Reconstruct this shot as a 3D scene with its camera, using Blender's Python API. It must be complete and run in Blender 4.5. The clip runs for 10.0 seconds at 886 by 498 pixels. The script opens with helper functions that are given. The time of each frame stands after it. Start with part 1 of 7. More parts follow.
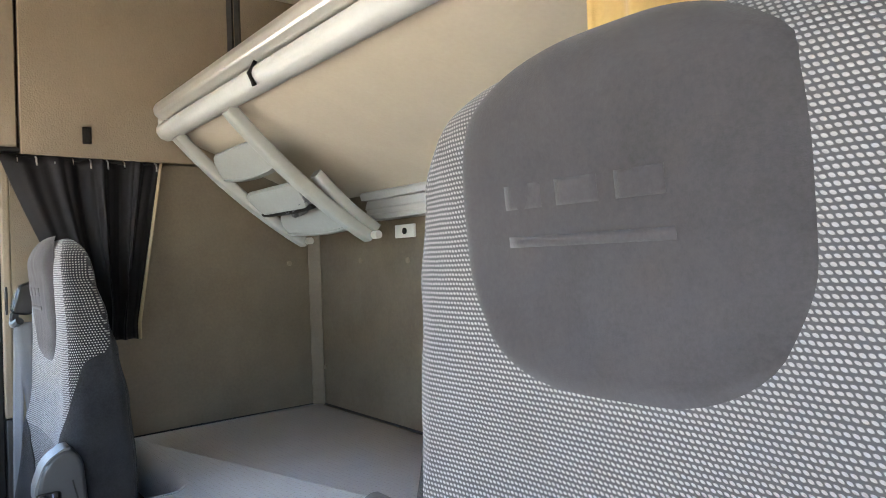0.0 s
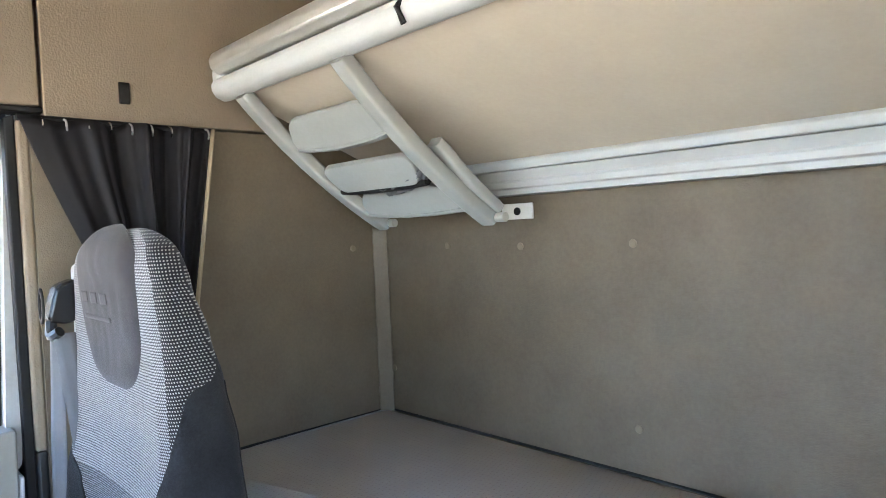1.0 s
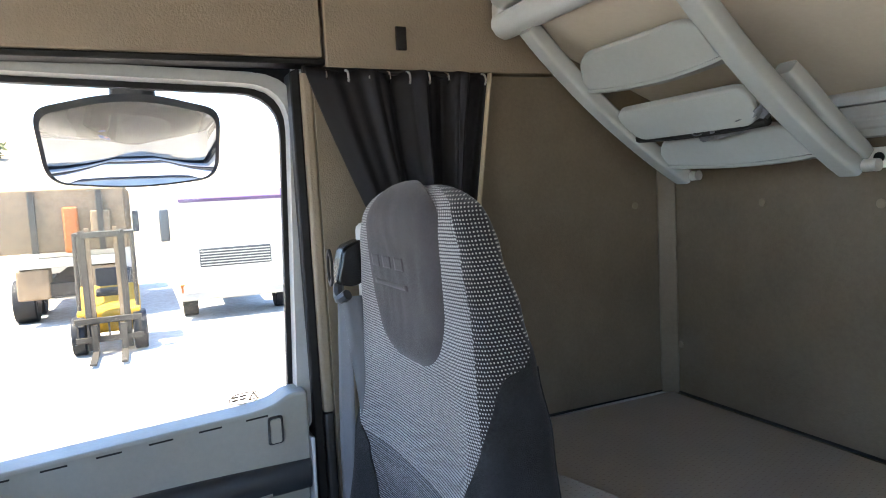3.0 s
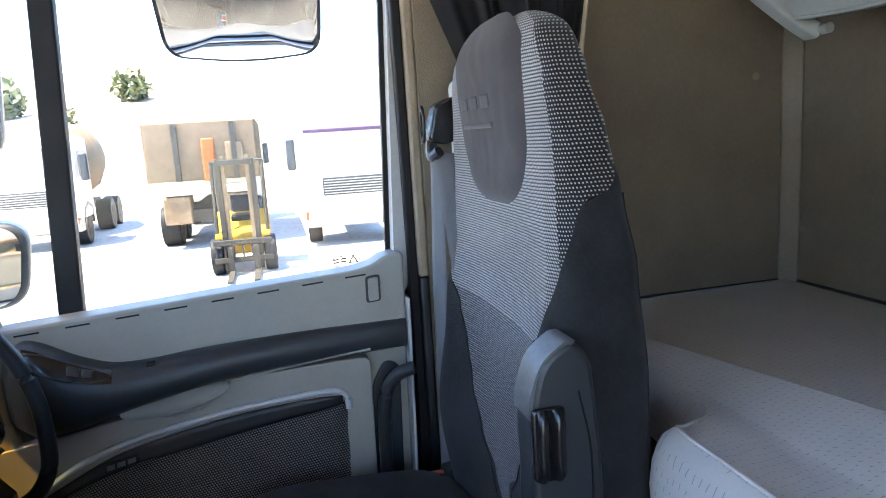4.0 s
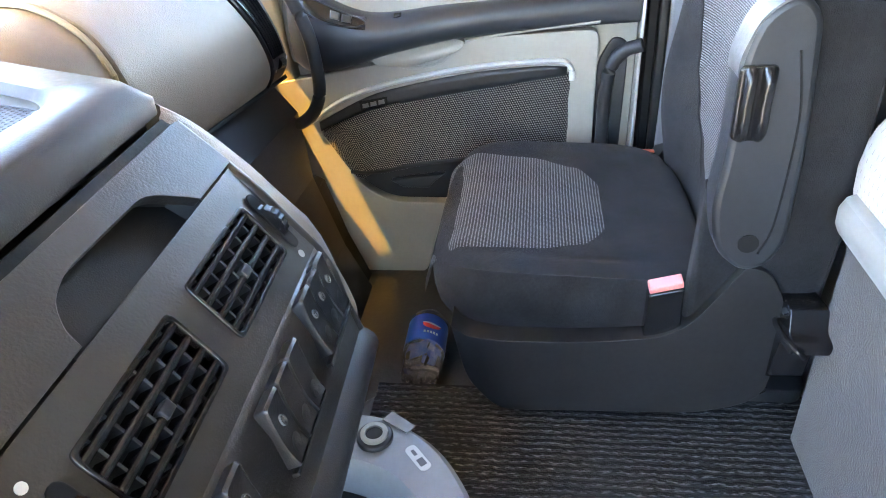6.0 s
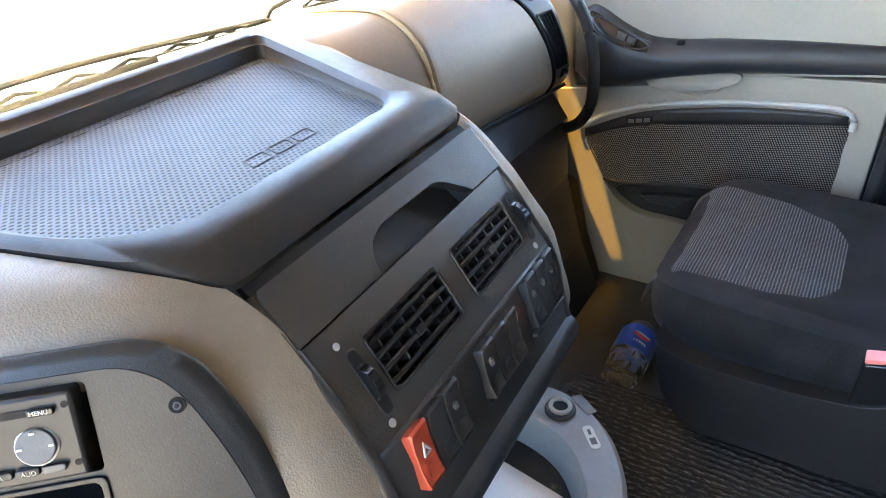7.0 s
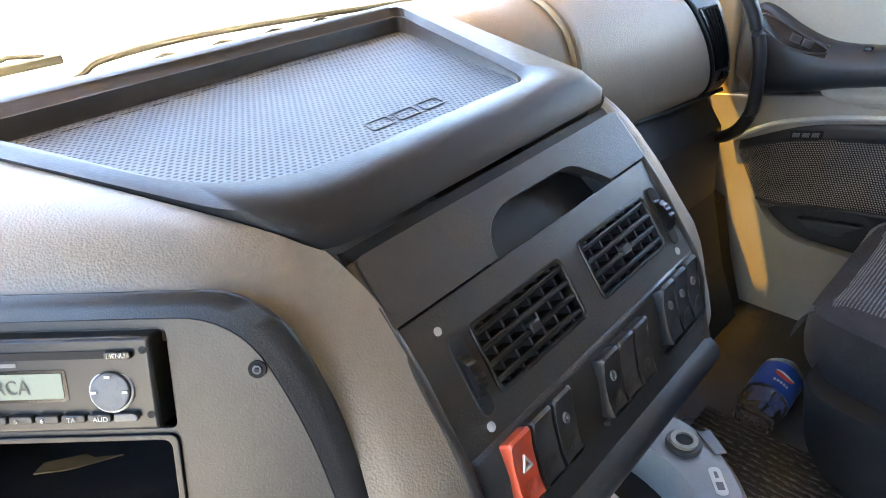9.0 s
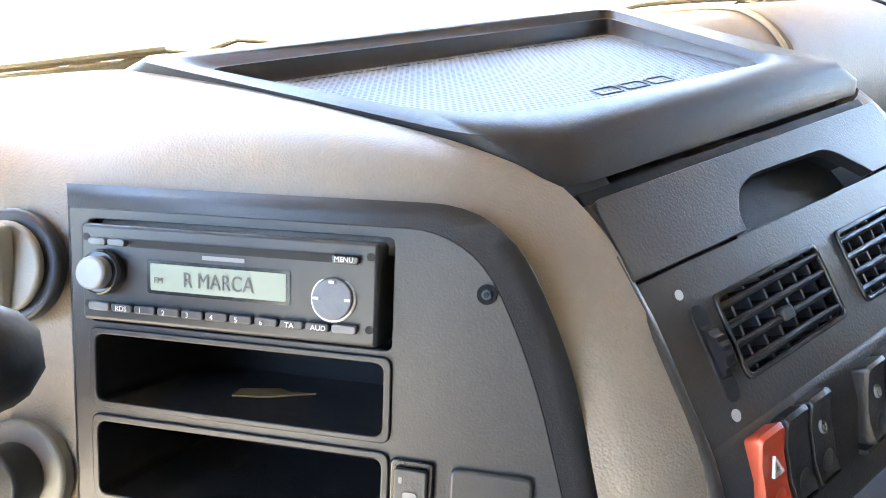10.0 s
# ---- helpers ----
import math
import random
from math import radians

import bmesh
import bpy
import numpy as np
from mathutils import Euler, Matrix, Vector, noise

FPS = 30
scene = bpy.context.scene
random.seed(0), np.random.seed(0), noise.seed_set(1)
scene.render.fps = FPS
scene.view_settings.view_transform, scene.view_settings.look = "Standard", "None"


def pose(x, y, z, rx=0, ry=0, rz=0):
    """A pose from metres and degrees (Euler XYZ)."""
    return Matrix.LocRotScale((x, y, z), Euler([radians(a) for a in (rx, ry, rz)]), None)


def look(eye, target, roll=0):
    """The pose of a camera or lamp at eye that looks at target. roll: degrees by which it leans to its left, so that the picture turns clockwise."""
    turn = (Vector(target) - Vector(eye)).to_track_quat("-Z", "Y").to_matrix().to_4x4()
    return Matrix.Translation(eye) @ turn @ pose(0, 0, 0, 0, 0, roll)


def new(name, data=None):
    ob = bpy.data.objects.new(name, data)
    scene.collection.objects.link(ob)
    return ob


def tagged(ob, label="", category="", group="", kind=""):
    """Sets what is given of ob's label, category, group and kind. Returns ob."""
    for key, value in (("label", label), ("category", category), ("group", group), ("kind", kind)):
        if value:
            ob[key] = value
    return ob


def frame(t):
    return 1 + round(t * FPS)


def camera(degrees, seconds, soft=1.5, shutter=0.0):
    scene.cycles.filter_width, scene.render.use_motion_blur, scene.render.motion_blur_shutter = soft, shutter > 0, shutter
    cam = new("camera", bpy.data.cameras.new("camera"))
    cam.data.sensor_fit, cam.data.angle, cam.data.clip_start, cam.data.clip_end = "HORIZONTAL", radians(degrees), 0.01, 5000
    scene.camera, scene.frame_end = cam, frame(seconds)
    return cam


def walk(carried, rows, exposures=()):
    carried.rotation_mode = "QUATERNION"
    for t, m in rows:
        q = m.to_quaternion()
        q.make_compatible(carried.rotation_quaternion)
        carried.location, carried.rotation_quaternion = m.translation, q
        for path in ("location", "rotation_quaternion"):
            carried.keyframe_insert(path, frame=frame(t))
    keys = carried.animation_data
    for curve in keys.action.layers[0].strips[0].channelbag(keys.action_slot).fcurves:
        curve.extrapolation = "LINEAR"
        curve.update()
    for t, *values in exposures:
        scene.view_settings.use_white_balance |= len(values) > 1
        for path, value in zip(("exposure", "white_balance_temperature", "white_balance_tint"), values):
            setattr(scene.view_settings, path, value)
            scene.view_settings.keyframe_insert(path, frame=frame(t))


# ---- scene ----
cam = camera(67.4, 10.0, soft=0.95)
PATH = [
    (0, (-0.068, 0.064, 1.168), (-1.628, 1.314, 1.197), -2.1),
    (0.5, (-0.352, 0.033, 1.219), (-1.779, 1.433, 1.273), -2.9),
    (1, (-0.548, -0.047, 1.218), (-2.011, 1.315, 1.153), -2.5),
    (1.5, (-0.838, -0.064, 1.264), (-2.386, 1.2, 1.185), -2.8),
    (2, (-0.973, 0.01, 1.177), (-2.634, 1.12, 1.088), -2.8),
    (2.5, (-0.893, -0.023, 1.215), (-2.658, 0.9, 1.041), -3.1),
    (2.7, (-0.847, -0.058, 1.229), (-2.631, 0.829, 1.053), -3.0),
    (3.8, (-0.761, -0.027, 1.138), (-2.67, 0.509, 0.873), -3.5),
    (4, (-0.776, -0.022, 1.087), (-2.691, 0.445, 0.748), -3.6),
    (4.5, (-0.805, -0.015, 0.978), (-2.694, 0.331, 0.418), -3.5),
    (5, (-0.859, -0.021, 0.872), (-2.677, 0.213, 0.07), -3.6),
    (5.2, (-0.854, -0.028, 0.876), (-2.613, 0.163, -0.058), -3.6),
    (6.3, (-0.627, 0.025, 1.062), (-2.237, -0.489, -0.007), -4.6),
    (6.5, (-0.613, 0.033, 1.065), (-2.169, -0.637, 0.003), -4.2),
    (7, (-0.57, 0.069, 1.109), (-1.981, -0.886, 0.061), -4.3),
    (7.5, (-0.559, 0.106, 1.136), (-1.807, -1.056, 0.092), -4.2),
    (8, (-0.552, 0.131, 1.145), (-1.76, -1.082, 0.11), -4.3),
    (8.5, (-0.562, 0.106, 1.111), (-1.767, -1.12, 0.088), -4.4),
    (9, (-0.605, 0.041, 1.058), (-1.803, -1.208, 0.056), -4.3),
    (9.5, (-0.608, 0.029, 0.998), (-1.732, -1.352, 0.088), -4.2),
    (9.8, (-0.578, 0.026, 0.977), (-1.583, -1.501, 0.165), -4.5),
    (10, (-0.555, -0.004, 0.974), (-1.506, -1.569, 0.169), -3.9),
]
walk(cam, [(t, look(eye, target, roll)) for t, eye, target, roll in PATH],
     [(0.0, 3.72, 6150, 10), (0.5, 4.05, 6400, 10), (1.0, 3.98, 5800, 10), (1.5, 3.95, 5750, 10), (2.0, 3.5, 5700, 10), (2.5, 3.05, 5800, 10), (4.0, 3.2, 5650, 10), (4.5, 3.8, 5800, 10), (5.0, 4.9, 5850, 10), (6.5, 5.3, 6800, 10), (7.0, 4.65, 6650, 10), (7.5, 4.3, 6650, 10), (8.5, 4.4, 6600, 10), (9.5, 4.9, 6600, 10), (10.0, 4.88, 6700, 10)])

# ---- light: sky, and a high sun ahead of the cab ----
SUN = Vector((0.12, -0.345, 1.0)).normalized()
world = bpy.data.worlds.new("sky")
scene.world = world
world.use_nodes = True
wn = world.node_tree
sky = wn.nodes.new("ShaderNodeTexSky")
sky.sky_type, sky.sun_disc = "NISHITA", False
sky.dust_density = 0.4
sky.sun_elevation = math.asin(SUN.z)
sky.sun_rotation = math.atan2(SUN.x, SUN.y)
wn.links.new(sky.outputs["Color"], wn.nodes["Background"].inputs["Color"])
wn.nodes["Background"].inputs["Strength"].default_value = 0.15
sun = new("sun", bpy.data.lights.new("sun", "SUN"))
sun.data.energy, sun.data.angle, sun.data.color = 5.0, radians(0.53), (1.0, 0.86, 0.62)
sun.matrix_world = look(SUN * 20, (0, 0, 0))
# ---- materials ----
def nodes_of(name):
    m = bpy.data.materials.new(name)
    m.use_nodes = True
    nt = m.node_tree
    return m, nt, nt.nodes["Principled BSDF"]


def add(nt, kind, **values):
    n = nt.nodes.new(kind)
    for k, v in values.items():
        n.inputs[k].default_value = v
    return n


def math_node(nt, op, a, b=None):
    n = nt.nodes.new("ShaderNodeMath")
    n.operation = op
    for i, v in enumerate((a, b)):
        if v is None:
            continue
        if isinstance(v, (int, float)):
            n.inputs[i].default_value = v
        else:
            nt.links.new(v, n.inputs[i])
    return n.outputs[0]


def mixed(nt, fac, c1, c2):
    n = nt.nodes.new("ShaderNodeMix")
    n.data_type = "RGBA"
    for sock, v in ((n.inputs["Factor"], fac), (n.inputs["A"], c1), (n.inputs["B"], c2)):
        if isinstance(v, (int, float)):
            sock.default_value = v
        elif isinstance(v, tuple):
            sock.default_value = (*v, 1) if len(v) == 3 else v
        else:
            nt.links.new(v, sock)
    return n.outputs["Result"]


def ramp(nt, fac, lo, hi):
    n = nt.nodes.new("ShaderNodeMapRange")
    n.inputs["From Min"].default_value, n.inputs["From Max"].default_value = lo, hi
    nt.links.new(fac, n.inputs["Value"])
    return n.outputs["Result"]


def coords(nt):
    return nt.nodes.new("ShaderNodeTexCoord").outputs["Object"]


def noise_of(nt, vec, scale, detail=3.0, rough=0.55):
    n = add(nt, "ShaderNodeTexNoise", Scale=scale, Detail=detail, Roughness=rough)
    nt.links.new(vec, n.inputs["Vector"])
    return n.outputs["Fac"]


def bump(nt, bsdf, height, strength, distance):
    n = add(nt, "ShaderNodeBump", Strength=strength, Distance=distance)
    nt.links.new(height, n.inputs["Height"])
    nt.links.new(n.outputs["Normal"], bsdf.inputs["Normal"])


def plastic(name, c, rough=0.5, grain=900.0, depth=0.0004, stain=0.25, metal=0.0, spec=0.5, leather=False):
    """A moulded or painted surface: base colour with stains, uneven gloss and a fine grain."""
    m, nt, b = nodes_of(name)
    vec = coords(nt)
    big = noise_of(nt, vec, 7.0, 5.0)
    small = noise_of(nt, vec, 120.0, 4.0)
    f = math_node(nt, "ADD", math_node(nt, "MULTIPLY", big, 0.65), math_node(nt, "MULTIPLY", small, 0.35))
    dark = tuple(v * (1 - stain) for v in c)
    light = tuple(min(1, v * (1 + stain * 0.6)) for v in c)
    nt.links.new(mixed(nt, ramp(nt, f, 0.3, 0.7), dark, light), b.inputs["Base Color"])
    r = ramp(nt, f, 0.3, 0.7)
    n = nt.nodes.new("ShaderNodeMapRange")
    n.inputs["To Min"].default_value, n.inputs["To Max"].default_value = min(1, rough * 1.15), rough * 0.85
    nt.links.new(r, n.inputs["Value"])
    nt.links.new(n.outputs["Result"], b.inputs["Roughness"])
    b.inputs["Metallic"].default_value = metal
    b.inputs["Specular IOR Level"].default_value = spec
    if depth:
        if leather:
            v = add(nt, "ShaderNodeTexVoronoi", Scale=grain)
            v.feature = "SMOOTH_F1"
            nt.links.new(vec, v.inputs["Vector"])
            bump(nt, b, v.outputs["Distance"], 0.6, depth)
        else:
            bump(nt, b, noise_of(nt, vec, grain, 2.0), 0.5, depth)
    return m


def woven(name, dark, light, cu, cv, duty_u=0.62, duty_v=0.6, slant=0.35, depth=0.0012, wear=0.35):
    """Cloth with rows of pale stitches on dark yarn; the cells are cu by cv metres in the sheet's own measure."""
    m, nt, b = nodes_of(name)
    uv = nt.nodes.new("ShaderNodeUVMap")
    sep = nt.nodes.new("ShaderNodeSeparateXYZ")
    nt.links.new(uv.outputs["UV"], sep.inputs[0])
    vec = coords(nt)
    wob = math_node(nt, "MULTIPLY", math_node(nt, "SUBTRACT", noise_of(nt, vec, 90.0, 2.0), 0.5), 0.4)
    v = math_node(nt, "ADD", math_node(nt, "DIVIDE", sep.outputs[1], cv), wob)
    row = math_node(nt, "FLOOR", v)
    fv = math_node(nt, "FRACT", v)
    u = math_node(nt, "DIVIDE", sep.outputs[0], cu)
    u = math_node(nt, "ADD", u, math_node(nt, "MULTIPLY", row, 0.5))
    u = math_node(nt, "ADD", u, math_node(nt, "MULTIPLY", fv, slant))
    fu = math_node(nt, "FRACT", u)
    tu = math_node(nt, "SUBTRACT", 1.0, math_node(nt, "MULTIPLY", math_node(nt, "ABSOLUTE", math_node(nt, "SUBTRACT", fu, 0.5)), 2.0 / duty_u))
    tv = math_node(nt, "SUBTRACT", 1.0, math_node(nt, "MULTIPLY", math_node(nt, "ABSOLUTE", math_node(nt, "SUBTRACT", fv, 0.5)), 2.0 / duty_v))
    h = math_node(nt, "MULTIPLY", math_node(nt, "MAXIMUM", tu, 0.0), math_node(nt, "MAXIMUM", tv, 0.0))
    mask = ramp(nt, h, 0.03, 0.28)
    worn = ramp(nt, noise_of(nt, vec, 9.0, 4.0), 0.3, 0.75)
    pale = mixed(nt, math_node(nt, "MULTIPLY", worn, wear), light, tuple(x * 0.62 for x in light))
    nt.links.new(mixed(nt, mask, dark, pale), b.inputs["Base Color"])
    b.inputs["Roughness"].default_value = 0.9
    b.inputs["Specular IOR Level"].default_value = 0.2
    b.inputs["Sheen Weight"].default_value = 0.15
    bump(nt, b, h, 0.8, depth)
    return m


def cloth(name, c, rough=0.95, sheen=0.3, fine=1400.0, depth=0.0006, stain=0.3):
    m, nt, b = nodes_of(name)
    vec = coords(nt)
    big = noise_of(nt, vec, 11.0, 6.0, 0.65)
    fuzz = noise_of(nt, vec, 260.0, 4.0, 0.7)
    f = math_node(nt, "ADD", math_node(nt, "MULTIPLY", big, 0.6), math_node(nt, "MULTIPLY", fuzz, 0.4))
    nt.links.new(mixed(nt, ramp(nt, f, 0.32, 0.68), tuple(x * (1 - stain) for x in c), tuple(x * (1 + stain) for x in c)), b.inputs["Base Color"])
    b.inputs["Roughness"].default_value = rough
    b.inputs["Specular IOR Level"].default_value = 0.12
    b.inputs["Sheen Weight"].default_value = sheen
    bump(nt, b, noise_of(nt, vec, fine, 3.0), 0.6, depth)
    return m


def glow(name, c, strength):
    m, nt, b = nodes_of(name)
    b.inputs["Base Color"].default_value = (*c, 1)
    b.inputs["Emission Color"].default_value = (*c, 1)
    b.inputs["Emission Strength"].default_value = strength
    return m


def clear(name, c=(1, 1, 1), rough=0.0):
    m, nt, b = nodes_of(name)
    b.inputs["Base Color"].default_value = (*c, 1)
    b.inputs["Roughness"].default_value = rough
    b.inputs["Transmission Weight"].default_value = 1.0
    b.inputs["IOR"].default_value = 1.45
    return m


WALL = plastic("wall_vinyl", (0.122, 0.099, 0.067), 0.62, 330.0, 0.0016, 0.2)
WALL_UP = plastic("upper_vinyl", (0.185, 0.15, 0.105), 0.6, 210.0, 0.0022, 0.12)
LINER = plastic("bunk_underside", (0.39, 0.347, 0.282), 0.75, 700.0, 0.0004, 0.06)
TRIM = plastic("grey_trim", (0.215, 0.208, 0.182), 0.48, 800.0, 0.0003, 0.1)
SASH = plastic("window_sash_grey", (0.27, 0.275, 0.27), 0.45, 800.0, 0.0003, 0.15)
SILVER = plastic("silver_grey_plastic", (0.37, 0.38, 0.38), 0.42, 800.0, 0.0002, 0.08)
ALU = plastic("satin_aluminium", (0.62, 0.62, 0.60), 0.32, 600.0, 0.0001, 0.08, metal=0.75)
TAUPE = plastic("taupe_soft_plastic", (0.188, 0.161, 0.126), 0.45, 640.0, 0.0007, 0.12, leather=True, spec=0.4)
LID = plastic("lid_soft_plastic", (0.190, 0.155, 0.112), 0.42, 560.0, 0.0008, 0.1, leather=True, spec=0.35)
LADDER = plastic("ladder_grey", (0.238, 0.242, 0.232), 0.42, 800.0, 0.0002, 0.08)
BLACK = plastic("black_soft_plastic", (0.019, 0.0195, 0.021), 0.40, 900.0, 0.0004, 0.25, spec=0.3)
RIM = plastic("tray_rim_black", (0.0190, 0.0163, 0.0150), 0.47, 700.0, 0.0004, 0.25, spec=0.24)
FASCIA = plastic("satin_fascia", (0.026, 0.0240, 0.0226), 0.36, 480.0, 0.0007, 0.25, spec=0.5)
PLATE = plastic("radio_plate_grey", (0.029, 0.029, 0.030), 0.40, 700.0, 0.0003, 0.2, spec=0.28)
FACE = plastic("radio_face", (0.024, 0.0245, 0.0255), 0.36, 900.0, 0.0001, 0.1, spec=0.3)
MAT_BROWN = plastic("worn_floor_covering", (0.0200, 0.0188, 0.0172), 0.45, 60.0, 0.002, 0.55)
BLACK_SMOOTH = plastic("black_plastic", (0.009, 0.009, 0.010), 0.24, 500.0, 0.0002, 0.2, spec=0.4)
CHARCOAL = plastic("charcoal_plastic", (0.018, 0.020, 0.0235), 0.42, 700.0, 0.0004, 0.2, spec=0.42)
SOCKET = plastic("screw_black", (0.004, 0.004, 0.005), 0.5, 500.0, 0.0, 0.1, spec=0.1)
COVER = plastic("seat_cover_black", (0.0200, 0.0200, 0.0210), 0.42, 500.0, 0.0004, 0.35, spec=0.26)
RUBBER = plastic("black_rubber", (0.009, 0.009, 0.010), 0.6, 300.0, 0.0003, 0.3, spec=0.2)
PILLAR = plastic("sand_trim", (0.29, 0.238, 0.15), 0.55, 400.0, 0.0008, 0.1)
CHROME = plastic("chrome", (0.8, 0.8, 0.8), 0.12, 500.0, 0.0, 0.05, metal=1.0)
WHITE = plastic("white_paint", (0.75, 0.75, 0.73), 0.4, 500.0, 0.0001, 0.08)
# tan of the sun patch in the dashboard shelf
PATCH_TAN = plastic("sun_patch_tan", (0.34, 0.22, 0.09), 0.8, 300.0, 0.0002, 0.2)
PAPER = plastic("paper", (0.8, 0.79, 0.8), 0.8, 300.0, 0.0001, 0.03)
RED = plastic("hazard_red", (0.40, 0.055, 0.024), 0.35, 600.0, 0.0001, 0.08)
PINK = plastic("faded_red_button", (0.75, 0.22, 0.2), 0.4, 600.0, 0.0001, 0.08)
PRINT = plastic("brown_print", (0.05, 0.026, 0.012), 0.5, 600.0, 0.0, 0.2)
MARK = plastic("faded_print", (0.13, 0.13, 0.13), 0.5, 600.0, 0.0, 0.1)
CONSOLE = plastic("console_grey", (0.17, 0.178, 0.19), 0.42, 800.0, 0.0002, 0.15)
PAD = plastic("worn_grey_pad", (0.085, 0.088, 0.092), 0.45, 600.0, 0.0003, 0.35)
EMBLEM = cloth("pressed_suede", (0.038, 0.035, 0.037), 0.95, 0.12, 900.0, 0.0004, 0.3)
CREAM = plastic("label_white", (0.42, 0.42, 0.41), 0.5, 600.0, 0.0, 0.04)
WEAVE = woven("seat_weave", (0.026, 0.026, 0.030), (0.305, 0.297, 0.30), 0.0042, 0.0043, 0.90, 0.82, 0.7)
WEAVE_NEAR = woven("driver_seat_weave", (0.046, 0.045, 0.047), (0.225, 0.217, 0.212), 0.0043, 0.0041, 0.84, 0.70, 0.5)
WEAVE_DOTS = woven("seat_side_weave", (0.011, 0.011, 0.014), (0.30, 0.29, 0.275), 0.0052, 0.0050, 0.60, 0.55, 0.4)
WEAVE_FINE = woven("seat_weave_fine", (0.009, 0.0095, 0.012), (0.27, 0.27, 0.285), 0.0040, 0.0042, 0.66, 0.66, 0.3)
WEAVE_LOW = woven("cushion_weave", (0.0095, 0.010, 0.012), (0.140, 0.142, 0.147), 0.0042, 0.0052, 0.98, 0.52, 0.4)
NET = woven("pocket_weave", (0.012, 0.012, 0.013), (0.20, 0.187, 0.165), 0.0050, 0.0046, 0.72, 0.74, 0.35)
SUEDE = cloth("dark_suede", (0.034, 0.0315, 0.033), 0.95, 0.10, 900.0, 0.0005, 0.3)
SIDE = cloth("black_seat_cloth", (0.0155, 0.0160, 0.0180), 0.92, 0.05, 700.0, 0.0014, 0.6)
CURTAIN = plastic("dark_curtain", (0.011, 0.0105, 0.0125), 0.62, 700.0, 0.0003, 0.25, 0.0, 0.14)
# tan cloth with the sun's yellow put into its colour
SUNLIT_CLOTH = cloth("sunlit_curtain", (0.36, 0.25, 0.10), 0.85, 0.2, 900.0, 0.0005, 0.15)
CARPET = cloth("grey_carpet", (0.021, 0.021, 0.0225), 1.0, 0.3, 500.0, 0.003, 0.45)
BELT = cloth("belt_webbing", (0.098, 0.102, 0.112), 0.7, 0.1, 1500.0, 0.0003, 0.1)
GLASS = clear("window_glass")
GLASS.node_tree.nodes["Principled BSDF"].inputs["IOR"].default_value = 1.2
def smoked():
    """Brown see-through acrylic: lets tinted light pass, with a glossy face."""
    m, nt, b = nodes_of("smoked_acrylic")
    t = nt.nodes.new("ShaderNodeBsdfTransparent")
    t.inputs["Color"].default_value = (0.60, 0.47, 0.22, 1)
    b.inputs["Base Color"].default_value = (0.02, 0.012, 0.006, 1)
    b.inputs["Roughness"].default_value = 0.08
    mx = nt.nodes.new("ShaderNodeMixShader")
    mx.inputs[0].default_value = 0.08
    nt.links.new(t.outputs[0], mx.inputs[1])
    nt.links.new(b.outputs[0], mx.inputs[2])
    nt.links.new(mx.outputs[0], nt.nodes["Material Output"].inputs["Surface"])
    return m


SMOKED = smoked()
LORRY_WHITE = plastic("cab_white", (0.7, 0.7, 0.69), 0.3, 300.0, 0.0, 0.05)
MIRROR = plastic("mirror_silver", (0.9, 0.9, 0.9), 0.02, 500.0, 0.0, 0.0, metal=1.0)
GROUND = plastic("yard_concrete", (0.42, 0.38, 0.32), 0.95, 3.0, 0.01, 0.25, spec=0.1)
EARTH = plastic("dry_earth", (0.27, 0.22, 0.155), 0.95, 2.0, 0.05, 0.45, spec=0.05)


def mattress_cloth():
    """Grey ticking with staggered short pressed dashes."""
    m, nt, b = nodes_of("mattress_ticking")
    vec = coords(nt)
    sep = nt.nodes.new("ShaderNodeSeparateXYZ")
    nt.links.new(vec, sep.inputs[0])
    jig = math_node(nt, "MULTIPLY", noise_of(nt, vec, 45.0, 2.0), 0.9)
    v = math_node(nt, "ADD", math_node(nt, "DIVIDE", math_node(nt, "SUBTRACT", sep.outputs[1], sep.outputs[2]), 0.0135), jig)
    fv = math_node(nt, "ABSOLUTE", math_node(nt, "SUBTRACT", math_node(nt, "FRACT", v), 0.5))
    u = math_node(nt, "ADD", math_node(nt, "DIVIDE", sep.outputs[0], 0.0118), math_node(nt, "MULTIPLY", math_node(nt, "FLOOR", v), 0.37))
    u = math_node(nt, "ADD", u, math_node(nt, "MULTIPLY", jig, 0.8))
    fu = math_node(nt, "ABSOLUTE", math_node(nt, "SUBTRACT", math_node(nt, "FRACT", u), 0.5))
    dash = math_node(nt, "MULTIPLY", math_node(nt, "LESS_THAN", fu, 0.055), math_node(nt, "LESS_THAN", fv, 0.20))
    big = noise_of(nt, vec, 6.0, 5.0)
    fine = noise_of(nt, vec, 420.0, 3.0)
    base = mixed(nt, ramp(nt, big, 0.3, 0.7), (0.312, 0.305, 0.295), (0.372, 0.365, 0.354))
    base = mixed(nt, math_node(nt, "MULTIPLY", ramp(nt, fine, 0.35, 0.7), 0.35), base, (0.30, 0.294, 0.286))
    nt.links.new(mixed(nt, dash, base, (0.20, 0.19, 0.175)), b.inputs["Base Color"])
    b.inputs["Roughness"].default_value = 0.95
    b.inputs["Sheen Weight"].default_value = 0.2
    h = math_node(nt, "SUBTRACT", math_node(nt, "MULTIPLY", fine, 0.4), dash)
    bump(nt, b, h, 0.8, 0.0014)
    return m


